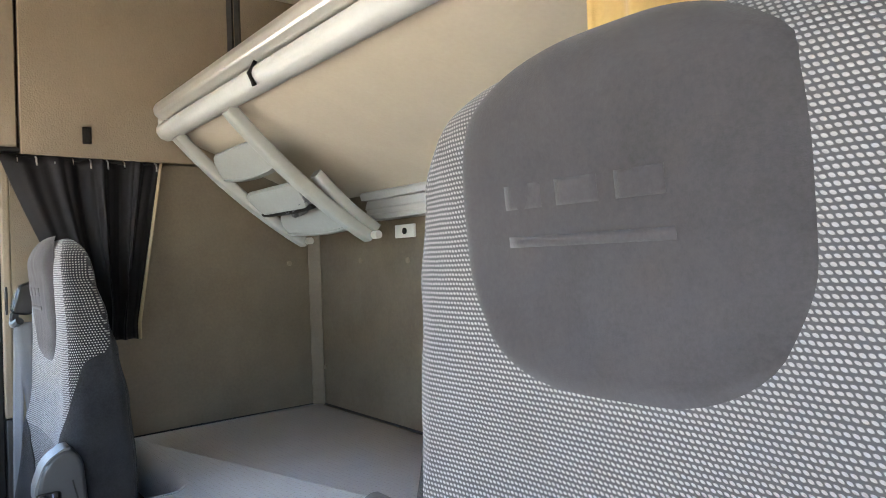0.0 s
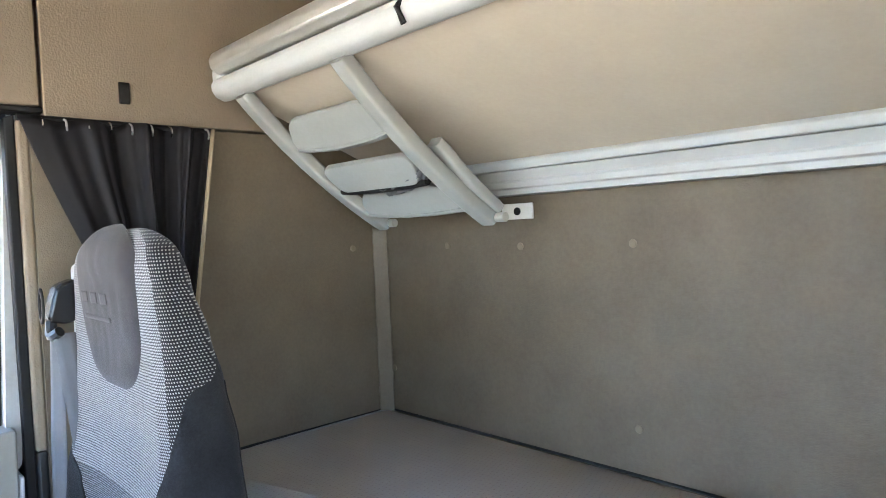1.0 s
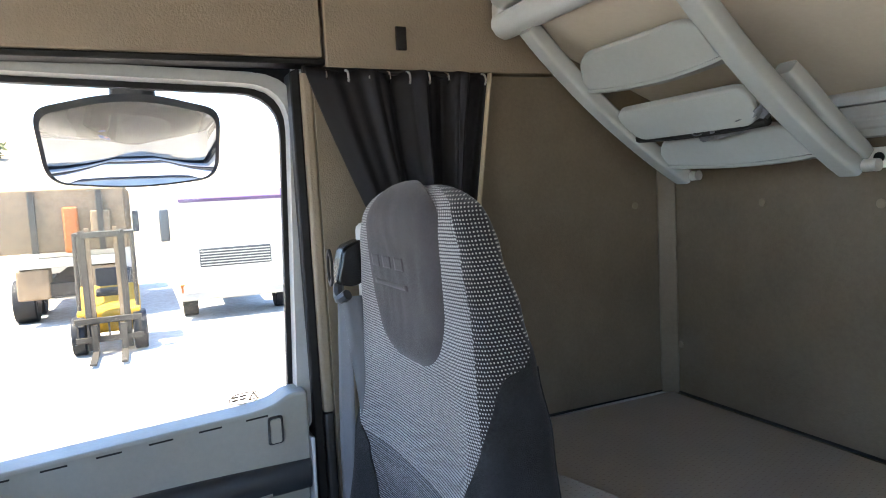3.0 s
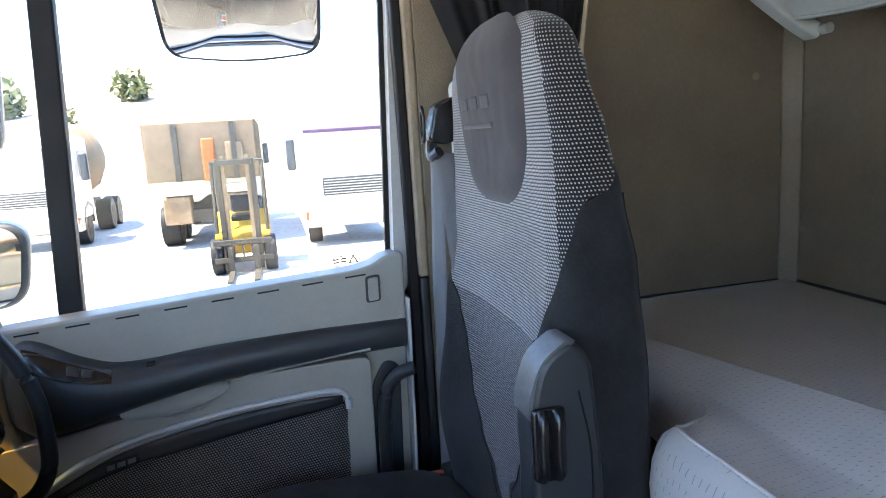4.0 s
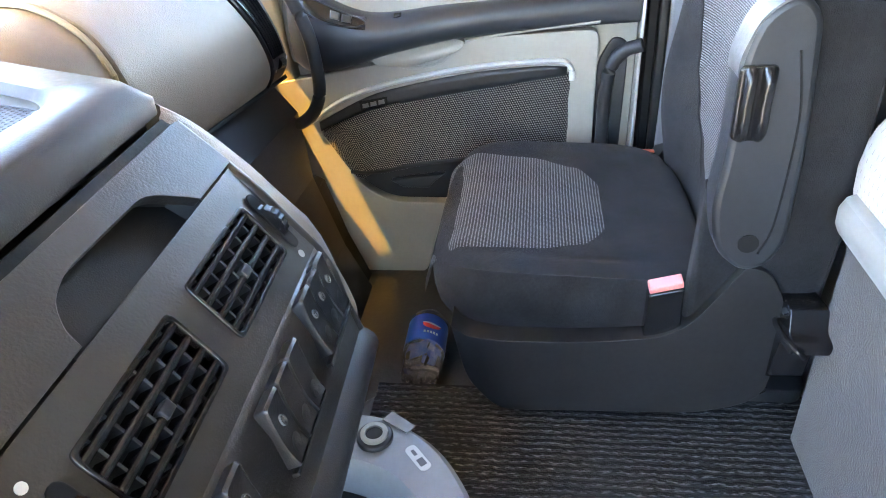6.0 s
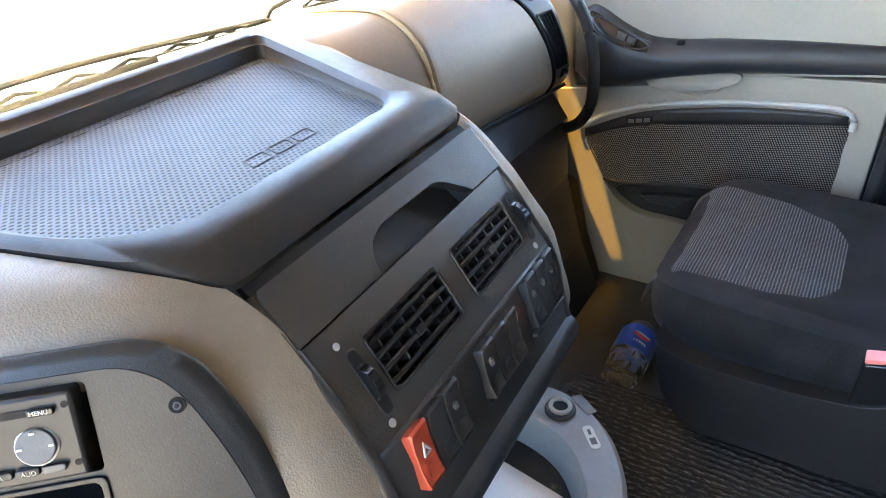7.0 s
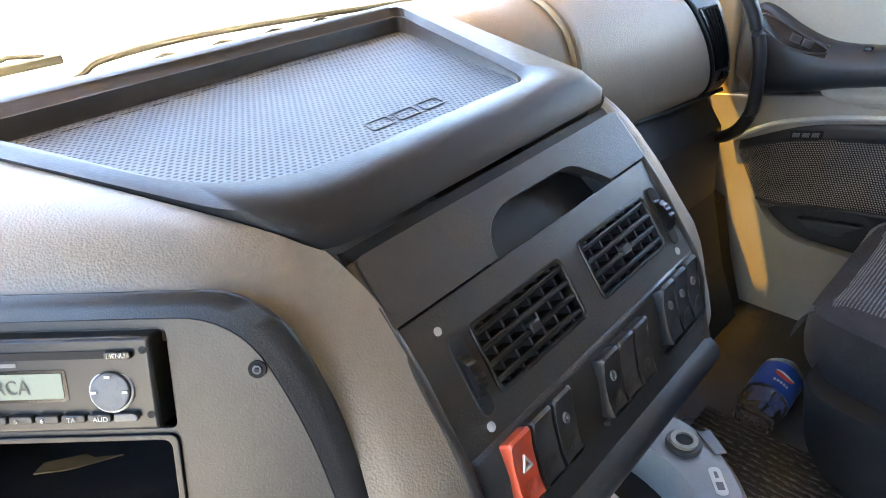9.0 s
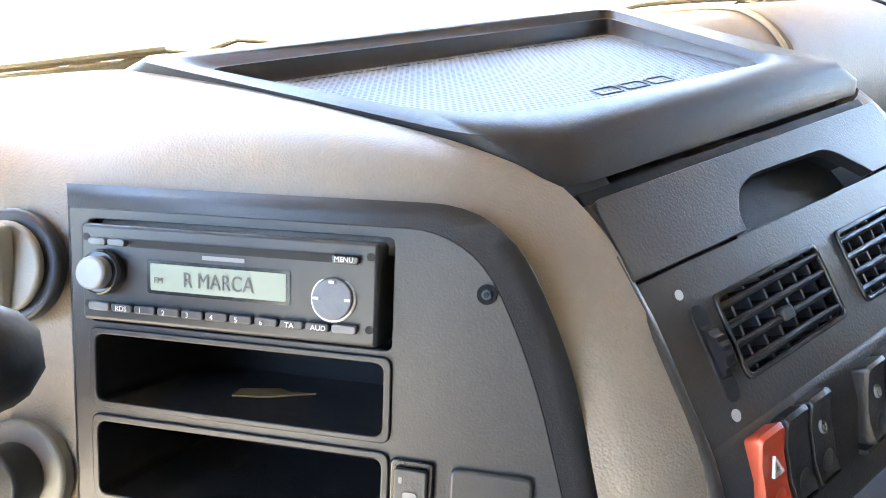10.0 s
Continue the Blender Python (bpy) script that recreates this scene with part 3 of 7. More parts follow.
for x in (-1.50,):
    part("strap", prism([(x - 0.014, 0.618), (x + 0.014, 0.618), (x + 0.014, 0.622), (x - 0.014, 0.622)], "z", 1.60, ROOF), RUBBER, ub, "black webbing strap to the ceiling", smooth=False)
    part("strap", prism([(x - 0.052, 0.650), (x - 0.024, 0.650), (x - 0.024, 0.654), (x - 0.052, 0.654)], "z", 1.58, ROOF), RUBBER, ub, "black webbing strap to the ceiling", smooth=False)
    part("strap_lug", box(x - 0.06, x + 0.02, 0.60, 0.665, 1.605, 1.63), BLACK, ub, bevel=0.008)

def ladder():
    lad = thing("bunk_ladder", (-1.70, 0.8, 1.24), "light grey plastic ladder folded against the upper bunk", "ladder")
    def at(x, d, o):
        """x across, d down the ladder, o out towards the cab."""
        return Vector((x, 0.622 + 0.77 * d - 0.638 * o, 1.530 - 0.638 * d - 0.77 * o))
    def bar(name, line, w, th, mat=LADDER, lab=""):
        rings = []
        for x, d, o in line:
            rings.append([at(x + a, d, o + b) for a, b in [tuple(p) for p in rounded([(-w, -th), (w, -th), (w * 0.86, th), (-w * 0.86, th)], 0.007, 3)]])
        return part(name, ringed(rings), mat, lad, lab, sharp=50)
    for x0, x1 in ((-1.893, -1.872), (-1.533, -1.520)):
        line = []
        for i in range(17):
            t = i / 16
            d = 0.455 * t
            line.append((lerp(x0, x1, t ** 1.5), d, 0.016 * math.sin(math.pi * t) ** 0.8))
        bar("stile", line, 0.0215, 0.0145)
    def tread(name, d0, d1, x0, x1, o, bow=0.012, inset=0.05, th=0.010, lip=True):
        if lip:
            low = [(lerp(x1, x0, i / 16), d1 + bow * (1 - (2 * i / 16 - 1) ** 2)) for i in range(17)]
            out = [tuple(p) for p in rounded([(x0 + inset, d0), (x1 - inset, d0)] + low, [0.034, 0.034] + [0.0] * 17, 6)]
        else:
            out = [tuple(p) for p in rounded([(x0, d0), (x1, d0), (x1 - inset, d1), (x0 + inset, d1)], [0.034, 0.034, 0.030, 0.030], 7)]
        def tilt(d):
            return o + 0.012 * (d - d0) / (d1 - d0)
        pl = part(name, ringed([[at(x, d, tilt(d) - th) for x, d in out], [at(x, d, tilt(d)) for x, d in out]]), LADDER, lad, bevel=0.003, sharp=50)
        if lip:
            rings = []
            for i in range(17):
                x, d = lerp(x0, x1, i / 16), d1 + bow * (1 - (2 * i / 16 - 1) ** 2)
                rings.append([at(x, d + a, tilt(d1) + b) for a, b in ((-0.004, 0.003), (0.002, 0.004), (0.016, -0.006), (0.018, -0.014), (0.0, -0.012))])
            part("tread_lip", ringed(rings), LADDER, pl, sharp=35)
        return pl
    tread("tread", 0.092, 0.160, -1.882, -1.530, 0.004, 0.016, 0.042)
    tread("tread", 0.330, 0.392, -1.876, -1.522, 0.004, 0.012, 0.040)
    pad = tread("folding_step", 0.228, 0.300, -1.868, -1.556, 0.018, 0.006, 0.018, 0.014, False)
    edge = [at(lerp(-1.860, -1.566, i / 12), 0.303 + 0.006 * (1 - (2 * i / 12 - 1) ** 2), 0.019) for i in range(13)]
    part("edge_strip", tube(edge, 0.0085, 8), RUBBER, pad, "black rubber edge")
    def rag(u, v):
        x = lerp(-1.72, -1.536, u)
        return at(x, lerp(0.304, 0.256, u * u) + 0.030 * v + 0.002 * math.sin(19 * u), 0.024 + 0.004 * math.sin(23 * u + 9 * v) - 0.008 * v)
    part("cloth_strip", sheet(rag, 40, 4), BELT, pad, "crumpled grey webbing", solid=0.002)
    # second leg folded behind the near stile; a black strip stands for their shaded gap
    line = []
    for i in range(11):
        t = i / 10
        line.append((-1.524 + 0.012 * math.sin(math.pi * t) ** 0.6 + 0.010 * t, lerp(0.245, 0.452, t), -0.026 + 0.012 * math.sin(math.pi * t)))
    bar("outer_leg", line, 0.017, 0.012)
    bar("gap_strip", [(x - 0.019, d, o + 0.006) for x, d, o in line[3:]], 0.004, 0.009, RUBBER, "black strip for the shaded gap")
    for x in (-1.852, -1.494):
        part("pivot", disc(at(x - 0.008, 0.452, -0.004), (1, 0, 0), 0.010, 0.024, 14), ALU, lad, "small metal pivot")
    return lad
nudge(ladder(), (0, 0, 0), (0.030, -0.004, -0.011))
nudge(ub, (0, 0, 0), (0.030, -0.004, -0.008))

# bracket plate with its hole, wall buttons, reflector
br = thing("wall_bracket", (-1.55, 1.118, 1.25), "small white metal bracket plate on the rear wall", "bracket")
part("plate", box(-1.587, -1.497, 1.112, 1.1195, 1.229, 1.265), WHITE, br, bevel=0.002)
# black disc laid on the plate in place of its dark hole
part("hole_disc", disc((-1.538, 1.1115, 1.247), (0, -1, 0), 0.009, 0.003, 18), RUBBER, br, "black disc in place of the hole")
def wall_button(c, nrm):
    b = thing("wall_button", c, "small round beige button fixing the wall lining", "fixing", "wall buttons")
    nrm = Vector(nrm)
    part("cap", disc(Vector(c), nrm, 0.0085, 0.004, 16), WALL_UP, b, bevel=0.0015)
for c in ((-1.539, YB, 1.167), (-1.782, YB, 1.171), (-2.021, YB, 0.827), (-1.25, YB, 0.80), (-1.25, YB, 1.17)):
    wall_button(c, (0, -1, 0))
wall_button((XL, 1.02, 1.171), (1, 0, 0))
rf = thing("side_reflector", (XL, 0.45, 1.54), "small black rectangular socket cover on the upper side panel", "cover")
part("cover", box(XL + 0.011, XL + 0.018, 0.428, 0.450, 1.510, 1.556), BLACK_SMOOTH, rf, bevel=0.002)

# ---- curtain ----
def curtain():
    cu = thing("curtain", (-2.06, 0.45, 0.9), "dark brown pleated leatherette curtain gathered beside the door", "curtain")
    def fold(u, v):
        z = lerp(1.462, 0.98, v)
        l = lerp(0.236, 0.41, min(1, v * 1.15) ** 1.1)
        r = lerp(0.612, 0.535, min(1, v * 1.1))
        y = lerp(l, r, u)
        w = steps(u, (0.0, 0.0), (0.22, 0.25), (0.5, 1.0), (1.0, 1.0))
        ph = 26.0 * u ** 1.25 + 0.9 * math.sin(5 * u) + 0.5 * v
        x = -2.020 + 0.016 * w * math.sin(ph) + 0.005 * w * math.sin(2.7 * ph + 1) + 0.020 * math.sin(math.pi * min(1, u * 2.6)) * (0.3 + v) * (1 - w)
        y += 0.007 * math.cos(ph) * w * (0.5 + v)
        return (x, y, z + 0.004 * math.sin(ph + 1) * (1 - v))
    part("cloth", sheet(fold, 150, 26), CURTAIN, cu, solid=0.0025)
    part("hem", sheet(lambda u, v: Vector(fold(0.985 + 0.015 * u, v)) + Vector((0.006, 0.004 + 0.004 * u, 0)), 3, 24), PILLAR, cu, "sand coloured edge binding", solid=0.003)
    part("rail", tube([(-2.036, 0.236, 1.466), (-2.036, 0.628, 1.462)], 0.008, 8, 0.8), RUBBER, cu, "black curtain rail")
    for i in range(9):
        y = lerp(0.275, 0.605, i / 8)
        part("hook", tube(smooth_line([(-2.028, y, 1.465), (-2.014, y, 1.460), (-2.010, y, 1.448), (-2.018, y + 0.002, 1.442)], 3), 0.0022, 6), ALU if i % 3 else CHROME, cu, "small wire hook")
    return cu
curtain()
def bunk_curtain():
    cu = thing("bunk_curtain", (-0.30, 0.57, 1.36), "tan gathered curtain, sunlit yellow in tone, hanging by the driver's bunk end", "curtain")
    def fold(u, v):
        x = lerp(-0.475, 0.02, u)
        return (x, 0.575 + 0.014 * math.sin(34 * u) + 0.005 * math.sin(71 * u + 1), lerp(2.0, 1.34, v) + 0.006 * math.sin(34 * u))
    part("cloth", sheet(fold, 120, 12), SUNLIT_CLOTH, cu, solid=0.002)
    part("rail", tube([(-0.50, 0.575, 2.005), (0.04, 0.575, 2.005)], 0.008, 8), RUBBER, cu, "dark curtain rail")
bunk_curtain()
# ---- seats ----
def seat(cx, dy, dz, s, label, near=False, turn=0.0):
    """A high-backed truck seat facing -y. s: the side of the armrest (+1: towards +x)."""
    st = thing("truck_seat", (cx, 0.1 + dy, DECK + dz), label, "seat", "cab seats")
    P = 4.6
    def half_w(z):
        return steps(z, (0.40, 0.240), (0.60, 0.262), (0.80, 0.252), (0.95, 0.240), (1.08, 0.232), (1.17, 0.215), (1.23, 0.190), (1.27, 0.17))
    def front_y(z):
        return steps(z, (0.40, 0.250), (0.60, 0.232), (0.80, 0.255), (0.95, 0.276), (1.08, 0.280), (1.2, 0.280), (1.27, 0.290))
    def back_y(z):
        return steps(z, (0.40, 0.42), (0.80, 0.42), (0.93, 0.410), (1.03, 0.392), (1.10, 0.374), (1.18, 0.354), (1.27, 0.342))
    def half_d(z):
        return (back_y(z) - front_y(z)) / 2
    def mid_y(z):
        return (back_y(z) + front_y(z)) / 2
    ZT, CAP = 1.262, 0.050
    def back(theta, z):
        """Place on the backrest: theta 0 at the front middle, +-180 degrees at the back."""
        k = 1.0
        if z > ZT - CAP:
            q = min(1.0, (z - ZT + CAP) / CAP)
            k = math.sqrt(max(0.0, 1 - q * q))
        hw, hd = half_w(z) * (0.45 + 0.55 * k), half_d(z) * k
        sn, cs = math.sin(theta), math.cos(theta)
        x = hw * math.copysign(abs(sn) ** (2 / P), sn)
        y = -hd * math.copysign(abs(cs) ** (2 / P), cs)
        if x * s < 0:
            x *= 1 + 0.15 * steps(z, (0.40, 0.6), (0.55, 1.0), (0.75, 1.0), (0.90, 0.3), (1.0, 0.0))
        if cs > 0:
            dip = steps(z, (0.45, 0.045), (0.65, 0.050), (0.9, 0.022), (1.05, 0.006), (1.2, -0.006))
            y += dip * max(0.0, 1 - (abs(x) / (0.85 * half_w(z))) ** 3) * k
        return Vector((cx + x, mid_y(z) + dy + y, z + dz))
    def at_x(x, z):
        """The angle at which the front reaches x."""
        return math.asin(min(1.0, (abs(x) / half_w(z)) ** (P / 2)))
    def edge(z):
        """Where the pale weave ends and the dark side cloth begins."""
        lower = at_x(steps(z, (0.50, 0.01), (0.565, 0.03), (0.61, 0.075), (0.68, 0.115), (0.75, 0.130), (0.82, 0.148), (0.86, 0.190)), z)
        e0 = at_x(0.190, 0.86)
        upper = float(np.interp(z, (0.855, 0.90, 0.935, 1.03, 1.09, 1.15), (e0, 0.82, 1.0, 1.57, 2.2, 2.7)))
        return max(lower, upper) if z > 0.855 else lower
    def height(v, a=0.50, b=ZT):
        return lerp(a, b, v)
    CR = 1.02
    def level(v):
        return lerp(0.845, ZT, 1 - (1 - v) ** 1.6)
    part("backrest_cover", sheet(lambda u, v: back((2 * u - 1) * min(CR, edge(level(v))), level(v)), 70, 60), WEAVE_NEAR if near else WEAVE, st, "black and white woven cloth")
    for sg in (1, -1):
        bm = sheet(lambda u, v: back(sg * lerp(min(CR, edge(level(v))), edge(level(v)), u), level(v)), 26, 60)
        uvl = bm.loops.layers.uv.verify()
        for f in bm.faces:
            for loop in f.loops:
                loop[uvl].uv = (sg * (loop.vert.co.x - cx) + loop.vert.co.y, loop.vert.co.z)
        part("shoulder_cover", bm, WEAVE_DOTS, st, "black cloth with rows of pale dots")
    part("backrest_insert", sheet(lambda u, v: back((2 * u - 1) * edge(lerp(0.50, 0.845, v)), lerp(0.50, 0.845, v)), 30, 40), WEAVE_FINE, st, "fine grey and black woven cloth")
    def side(u, v):
        z = lerp(0.40, ZT, v ** 0.9)
        e = edge(z) if z > 0.50 else 0.0
        return back(e + u * (math.tau - 2 * e), z)
    part("backrest_side", sheet(side, 72, 56), SIDE, st, "plain black cloth")
    # suede head patch, wrapped over the top
    def patch(r, a):
        n = 3.4
        ca, sa = math.cos(a), math.sin(a)
        q = (abs(ca) ** n + abs(sa) ** n) ** (-1 / n)
        px, pv = q * ca * r, q * sa * r
        z = 1.135 + (0.128 if pv < 0 else 0.1262) * pv
        w = steps(z, (1.0, 0.118), (1.05, 0.132), (1.10, 0.140), (1.2, 0.141), (1.235, 0.147), (1.26, 0.156))
        z = min(z, ZT - 0.0008)
        lim = 0.995 * half_w(z)
        # turn only slides the patch sideways to fit the camera's view
        xx = px * w + turn
        th = at_x(min(abs(xx), lim), z) * (1 if xx >= 0 else -1)
        p = back(th, z)
        lift = 0.0075 * (1 - r ** 10) - 0.002 * (r ** 10) + 0.012 * max(0, (z - 1.18) / 0.08) * (1 - abs(px) ** 4)
        up = max(0.0, min(1.0, (z - ZT + 0.06) / 0.06))
        out = Vector((0, -1 + 0.6 * up, up)).normalized()
        wr = 0.0012 * noise.noise((p.x * 40, p.z * 16, 3 * s)) * (1 - r ** 4)
        return p + out * (lift + wr)
    part("head_patch", disc_sheet(patch, 30, 96), SUEDE, st, "dark grey suede head patch")
    # pressed emblem: plain raised bars
    for i in range(3):
        x0 = -0.078 + i * 0.050
        z0, z1 = 1.144, 1.162
        def bar(u, v, x0=x0):
            x, z = x0 + 0.036 * u, lerp(z0, z1, v)
            return back(at_x(x, z) * (1 if x >= 0 else -1), z) + Vector((0, -0.0083, 0))
        part("emblem_bar", sheet(bar, 6, 6), EMBLEM, st, solid=0.0003)
    def under(u, v):
        x, z = -0.078 + 0.140 * u, lerp(1.116, 1.124, v)
        return back(at_x(x, z) * (1 if x >= 0 else -1), z) + Vector((0, -0.0083, 0))
    part("emblem_line", sheet(under, 12, 2), EMBLEM, st, solid=0.0003)
    # seam along the side cloth
    for sg in (1, -1):
        part("seam", tube([back(sg * (edge(z) + 0.01), z) for z in [0.51 + i * 0.0125 for i in range(28)]], 0.0022, 6), SIDE, st)
        part("seam", tube([back(sg * 2.1, z) for z in [0.45 + i * 0.02 for i in range(30)]], 0.002, 6), SIDE, st)
    # seat cushion
    def cushion(theta, v):
        hx, hy = 0.240, 0.221
        cyy = 0.056
        n = 4.5
        ct, sn = math.cos(theta), math.sin(theta)
        q = (abs(ct) ** n + abs(sn) ** n) ** (-1 / n)
        return q * ct * hx, cyy + q * sn * hy
    def top_z(x, y):
        b = abs(x - cx) / 0.232
        z = 0.480 + 0.024 * b ** 3 - 0.10 * max(0, (y - dy + 0.10)) * (0.75 if b < 0.8 else 0.55)
        front = max(0.0, (-0.105 - (y - dy)) / 0.075)
        return z + 0.006 - 0.030 * front ** 2 + dz
    rings = []
    na = 72
    for k, zz in ((1.0, None), (1.012, 0.455), (1.010, 0.425), (0.995, 0.405), (0.95, 0.385)):
        ring = []
        for i in range(na):
            x, y = cushion(i * math.tau / na, 0)
            px, py = cx + x * k, dy + 0.054 + (y - 0.054) * k
            if zz is None:
                px, py = cx + x * 0.985, dy + 0.054 + (y - 0.054) * 0.985
                ring.append((px, py, top_z(px, py) - 0.012))
            else:
                ring.append((px, py, min(zz + dz, top_z(px, py) - 0.02)))
        rings.append(ring)
    part("cushion_side", ringed(rings, caps=False), SIDE, st, "plain black cloth")
    def top(r, a):
        x, y = cushion(a, 0)
        k = r * 0.985
        px, py = cx + x * k, dy + 0.054 + (y - 0.054) * k
        wr = 0.0022 * noise.noise((px * 9, py * 13, 5)) + 0.0012 * noise.noise((px * 30, py * 30, 5))
        return (px, py, top_z(px, py) - 0.012 * r ** 10 + wr * (1 - r ** 6))
    part("cushion_top", disc_sheet(top, 26, 72), SIDE, st, "plain black cloth")
    # woven insert, wide at the front and narrowing to the rear, drawn over the front edge
    def insert(u, v):
        v = lerp(-0.22, 1.0, v)
        roll = math.pi / 2 * min(1, max(0, -v) / 0.22)
        y = dy - 0.150 + 0.267 * max(v, 0) - 0.0235 * math.sin(roll)
        w = steps(v, (-0.22, 0.178), (0.0, 0.172), (0.55, 0.162), (0.85, 0.136), (1.0, 0.100))
        x = cx - 0.006 + (2 * u - 1) * w
        z = top_z(x, max(y, dy - 0.160)) + 0.0035 - 0.003 * (abs(2 * u - 1) ** 10) - 0.0035 * max(v, 0) ** 12
        z -= 0.014 * max(0, 0.12 - max(v, 0)) / 0.12 + 0.055 * (1 - math.cos(roll))
        wr = 0.0022 * noise.noise((x * 9, y * 13, 5)) + 0.0012 * noise.noise((x * 30, y * 30, 5))
        return (x, y, z + wr)
    part("cushion_insert", sheet(insert, 30, 36), WEAVE_LOW, st, "fine ribbed black and grey woven cloth")
    # plastic base cover, with its raised rear corner
    def base_side(x, sg):
        prof = rounded([(-0.122, 0.424), (-0.104, 0.400), (-0.05, 0.390), (0.08, 0.391), (0.185, 0.404), (0.222, 0.428), (0.266, 0.500), (0.282, 0.528), (0.312, 0.520), (0.342, 0.470), (0.345, 0.285), (0.25, 0.255), (-0.055, 0.246), (-0.102, 0.310)],
                       [0.006, 0.03, 0.05, 0.05, 0.05, 0.03, 0.03, 0.008, 0.02, 0.04, 0.05, 0.02, 0.03, 0.03], 4)
        bm = prism([(p.x + dy, p.y + dz) for p in prof], "x", x - 0.030, x + 0.022)
        return part("side_cover", bm, COVER, st, "black plastic side cover", bevel=0.007)
    base_side(cx + 0.243, 1)
    base_side(cx - 0.243, -1)
    part("front_cover", box(cx - 0.22, cx + 0.22, -0.106 + dy, -0.08 + dy, 0.25 + dz, 0.390 + dz), COVER, st, bevel=0.01)
    part("plinth", prism(rounded([(cx - 0.20, -0.10 + dy), (cx + 0.212, -0.10 + dy), (cx + 0.212, 0.43 + dy), (cx - 0.20, 0.43 + dy)], 0.03), "z", FLOOR, 0.255 + dz), BLACK, st, "black metal plinth", bevel=0.004)
    for y in (0.25, 0.354):
        part("bolt", disc((cx + 0.20 * s + 0.012 * s, y + dy, 0.242), (s, 0, 0), 0.011, 0.008, 10), CHROME, st, "worn metal bolt head")
    # buckle with a faded button
    bk = part("buckle", prism(rounded([(0.160, 0.395), (0.212, 0.395), (0.209, 0.486), (0.162, 0.474)], 0.006), "x", cx + s * 0.246 - 0.012, cx + s * 0.246 + 0.012), BLACK_SMOOTH, st, "black belt buckle", bevel=0.003)
    for v in bk.data.vertices:
        v.co += Vector((0, dy, dz))
    part("release_button", prism([(0.163 + dy, 0.4755 + dz), (0.208 + dy, 0.4875 + dz), (0.207 + dy, 0.4965 + dz), (0.162 + dy, 0.4845 + dz)], "x", cx + s * 0.246 - 0.012, cx + s * 0.246 + 0.012), PINK, st, "faded red button", bevel=0.002)
    # folded-up armrest on the inner side
    ax = cx + s * 0.262
    prof = rounded([(0.226, 0.806), (0.240, 0.858), (0.278, 0.880), (0.302, 0.856), (0.314, 0.72), (0.316, 0.575), (0.298, 0.540), (0.268, 0.532), (0.234, 0.56), (0.220, 0.62), (0.228, 0.70)],
                   [0.03, 0.03, 0.03, 0.03, 0.05, 0.03, 0.02, 0.02, 0.03, 0.03, 0.03], 5)
    arm = part("armrest", prism([(p.x + dy, p.y + dz) for p in prof], "x", ax - 0.032, ax + 0.022), CHARCOAL, st, "charcoal plastic armrest folded up", bevel=0.012)
    prof = rounded([(0.2250, 0.790), (0.2248, 0.812), (0.2405, 0.858), (0.272, 0.8785), (0.284, 0.8775), (0.256, 0.850), (0.241, 0.812), (0.240, 0.790)], [0.004, 0.03, 0.03, 0.006, 0.003, 0.03, 0.03, 0.004], 5)
    part("top_pad", prism([(p.x + dy, p.y + dz) for p in prof], "x", ax - 0.029, ax + 0.019), PAD, arm, "pale worn end pad", bevel=0.0085)
    ho = rounded([(0.2255, 0.806), (0.266, 0.806), (0.263, 0.718), (0.2265, 0.718)], 0.008, 4)
    xa = ax + s * 0.022
    x0, x1 = sorted((xa - s * 0.003, xa + s * 0.005))
    gf = part("handle_frame", prism([(p.x + dy, p.y + dz) for p in ho], "x", x0, x1), BLACK_SMOOTH, arm, "glossy black grip frame", bevel=0.003)
    for y in (0.2365, 0.2555):
        part("grip_bar", tube([(xa + s * o, y + dy, z + dz) for o, z in ((0.002, 0.723), (0.0075, 0.730), (0.0085, 0.745), (0.0065, 0.762), (0.0085, 0.780), (0.0075, 0.794), (0.002, 0.801))], 0.0075, 10, up=(0, 1, 0)), BLACK_SMOOTH, gf)
    part("hole_cap", disc((xa, 0.270 + dy, 0.577 + dz), (s, 0, 0), 0.0130, 0.0018, 18), RUBBER, arm, "dark round cap")
    part("seam_line", tube(smooth_line([(xa + s * 0.0006, 0.284 + dy, 0.82 + dz), (xa + s * 0.0006, 0.298 + dy, 0.74 + dz), (xa + s * 0.0006, 0.296 + dy, 0.61 + dz), (xa + s * 0.0006, 0.284 + dy, 0.562 + dz)], 6), 0.0016, 6), RUBBER, arm)
    part("cloth_strip", prism([(0.215 + dy, 0.40 + dz), (0.33 + dy, 0.385 + dz), (0.31 + dy, 0.60 + dz), (0.222 + dy, 0.64 + dz)], "x", ax - 0.05, ax - 0.012), SIDE, st, bevel=0.01)
    if near:
        return st
    # belt: upper guide on the outer shoulder, webbing, anchor
    o = -s
    gx = cx + o * 0.225
    part("shoulder_housing", prism(rounded([(gx - 0.035, 0.295 + dy), (gx + 0.04, 0.295 + dy), (gx + 0.045, 0.39 + dy), (gx - 0.03, 0.39 + dy)], 0.02), "z", 1.02 + dz, 1.205 + dz), SILVER, st, "grey plastic shoulder housing", bevel=0.016)
    gd = part("belt_guide", prism(rounded([(0.245 + dy, 1.100 + dz), (0.262 + dy, 1.165 + dz), (0.300 + dy, 1.178 + dz), (0.305 + dy, 1.105 + dz), (0.28 + dy, 1.092 + dz)], 0.012), "x", gx - 0.035 * 1, gx + 0.012), BLACK_SMOOTH, st, "black belt guide", bevel=0.006)
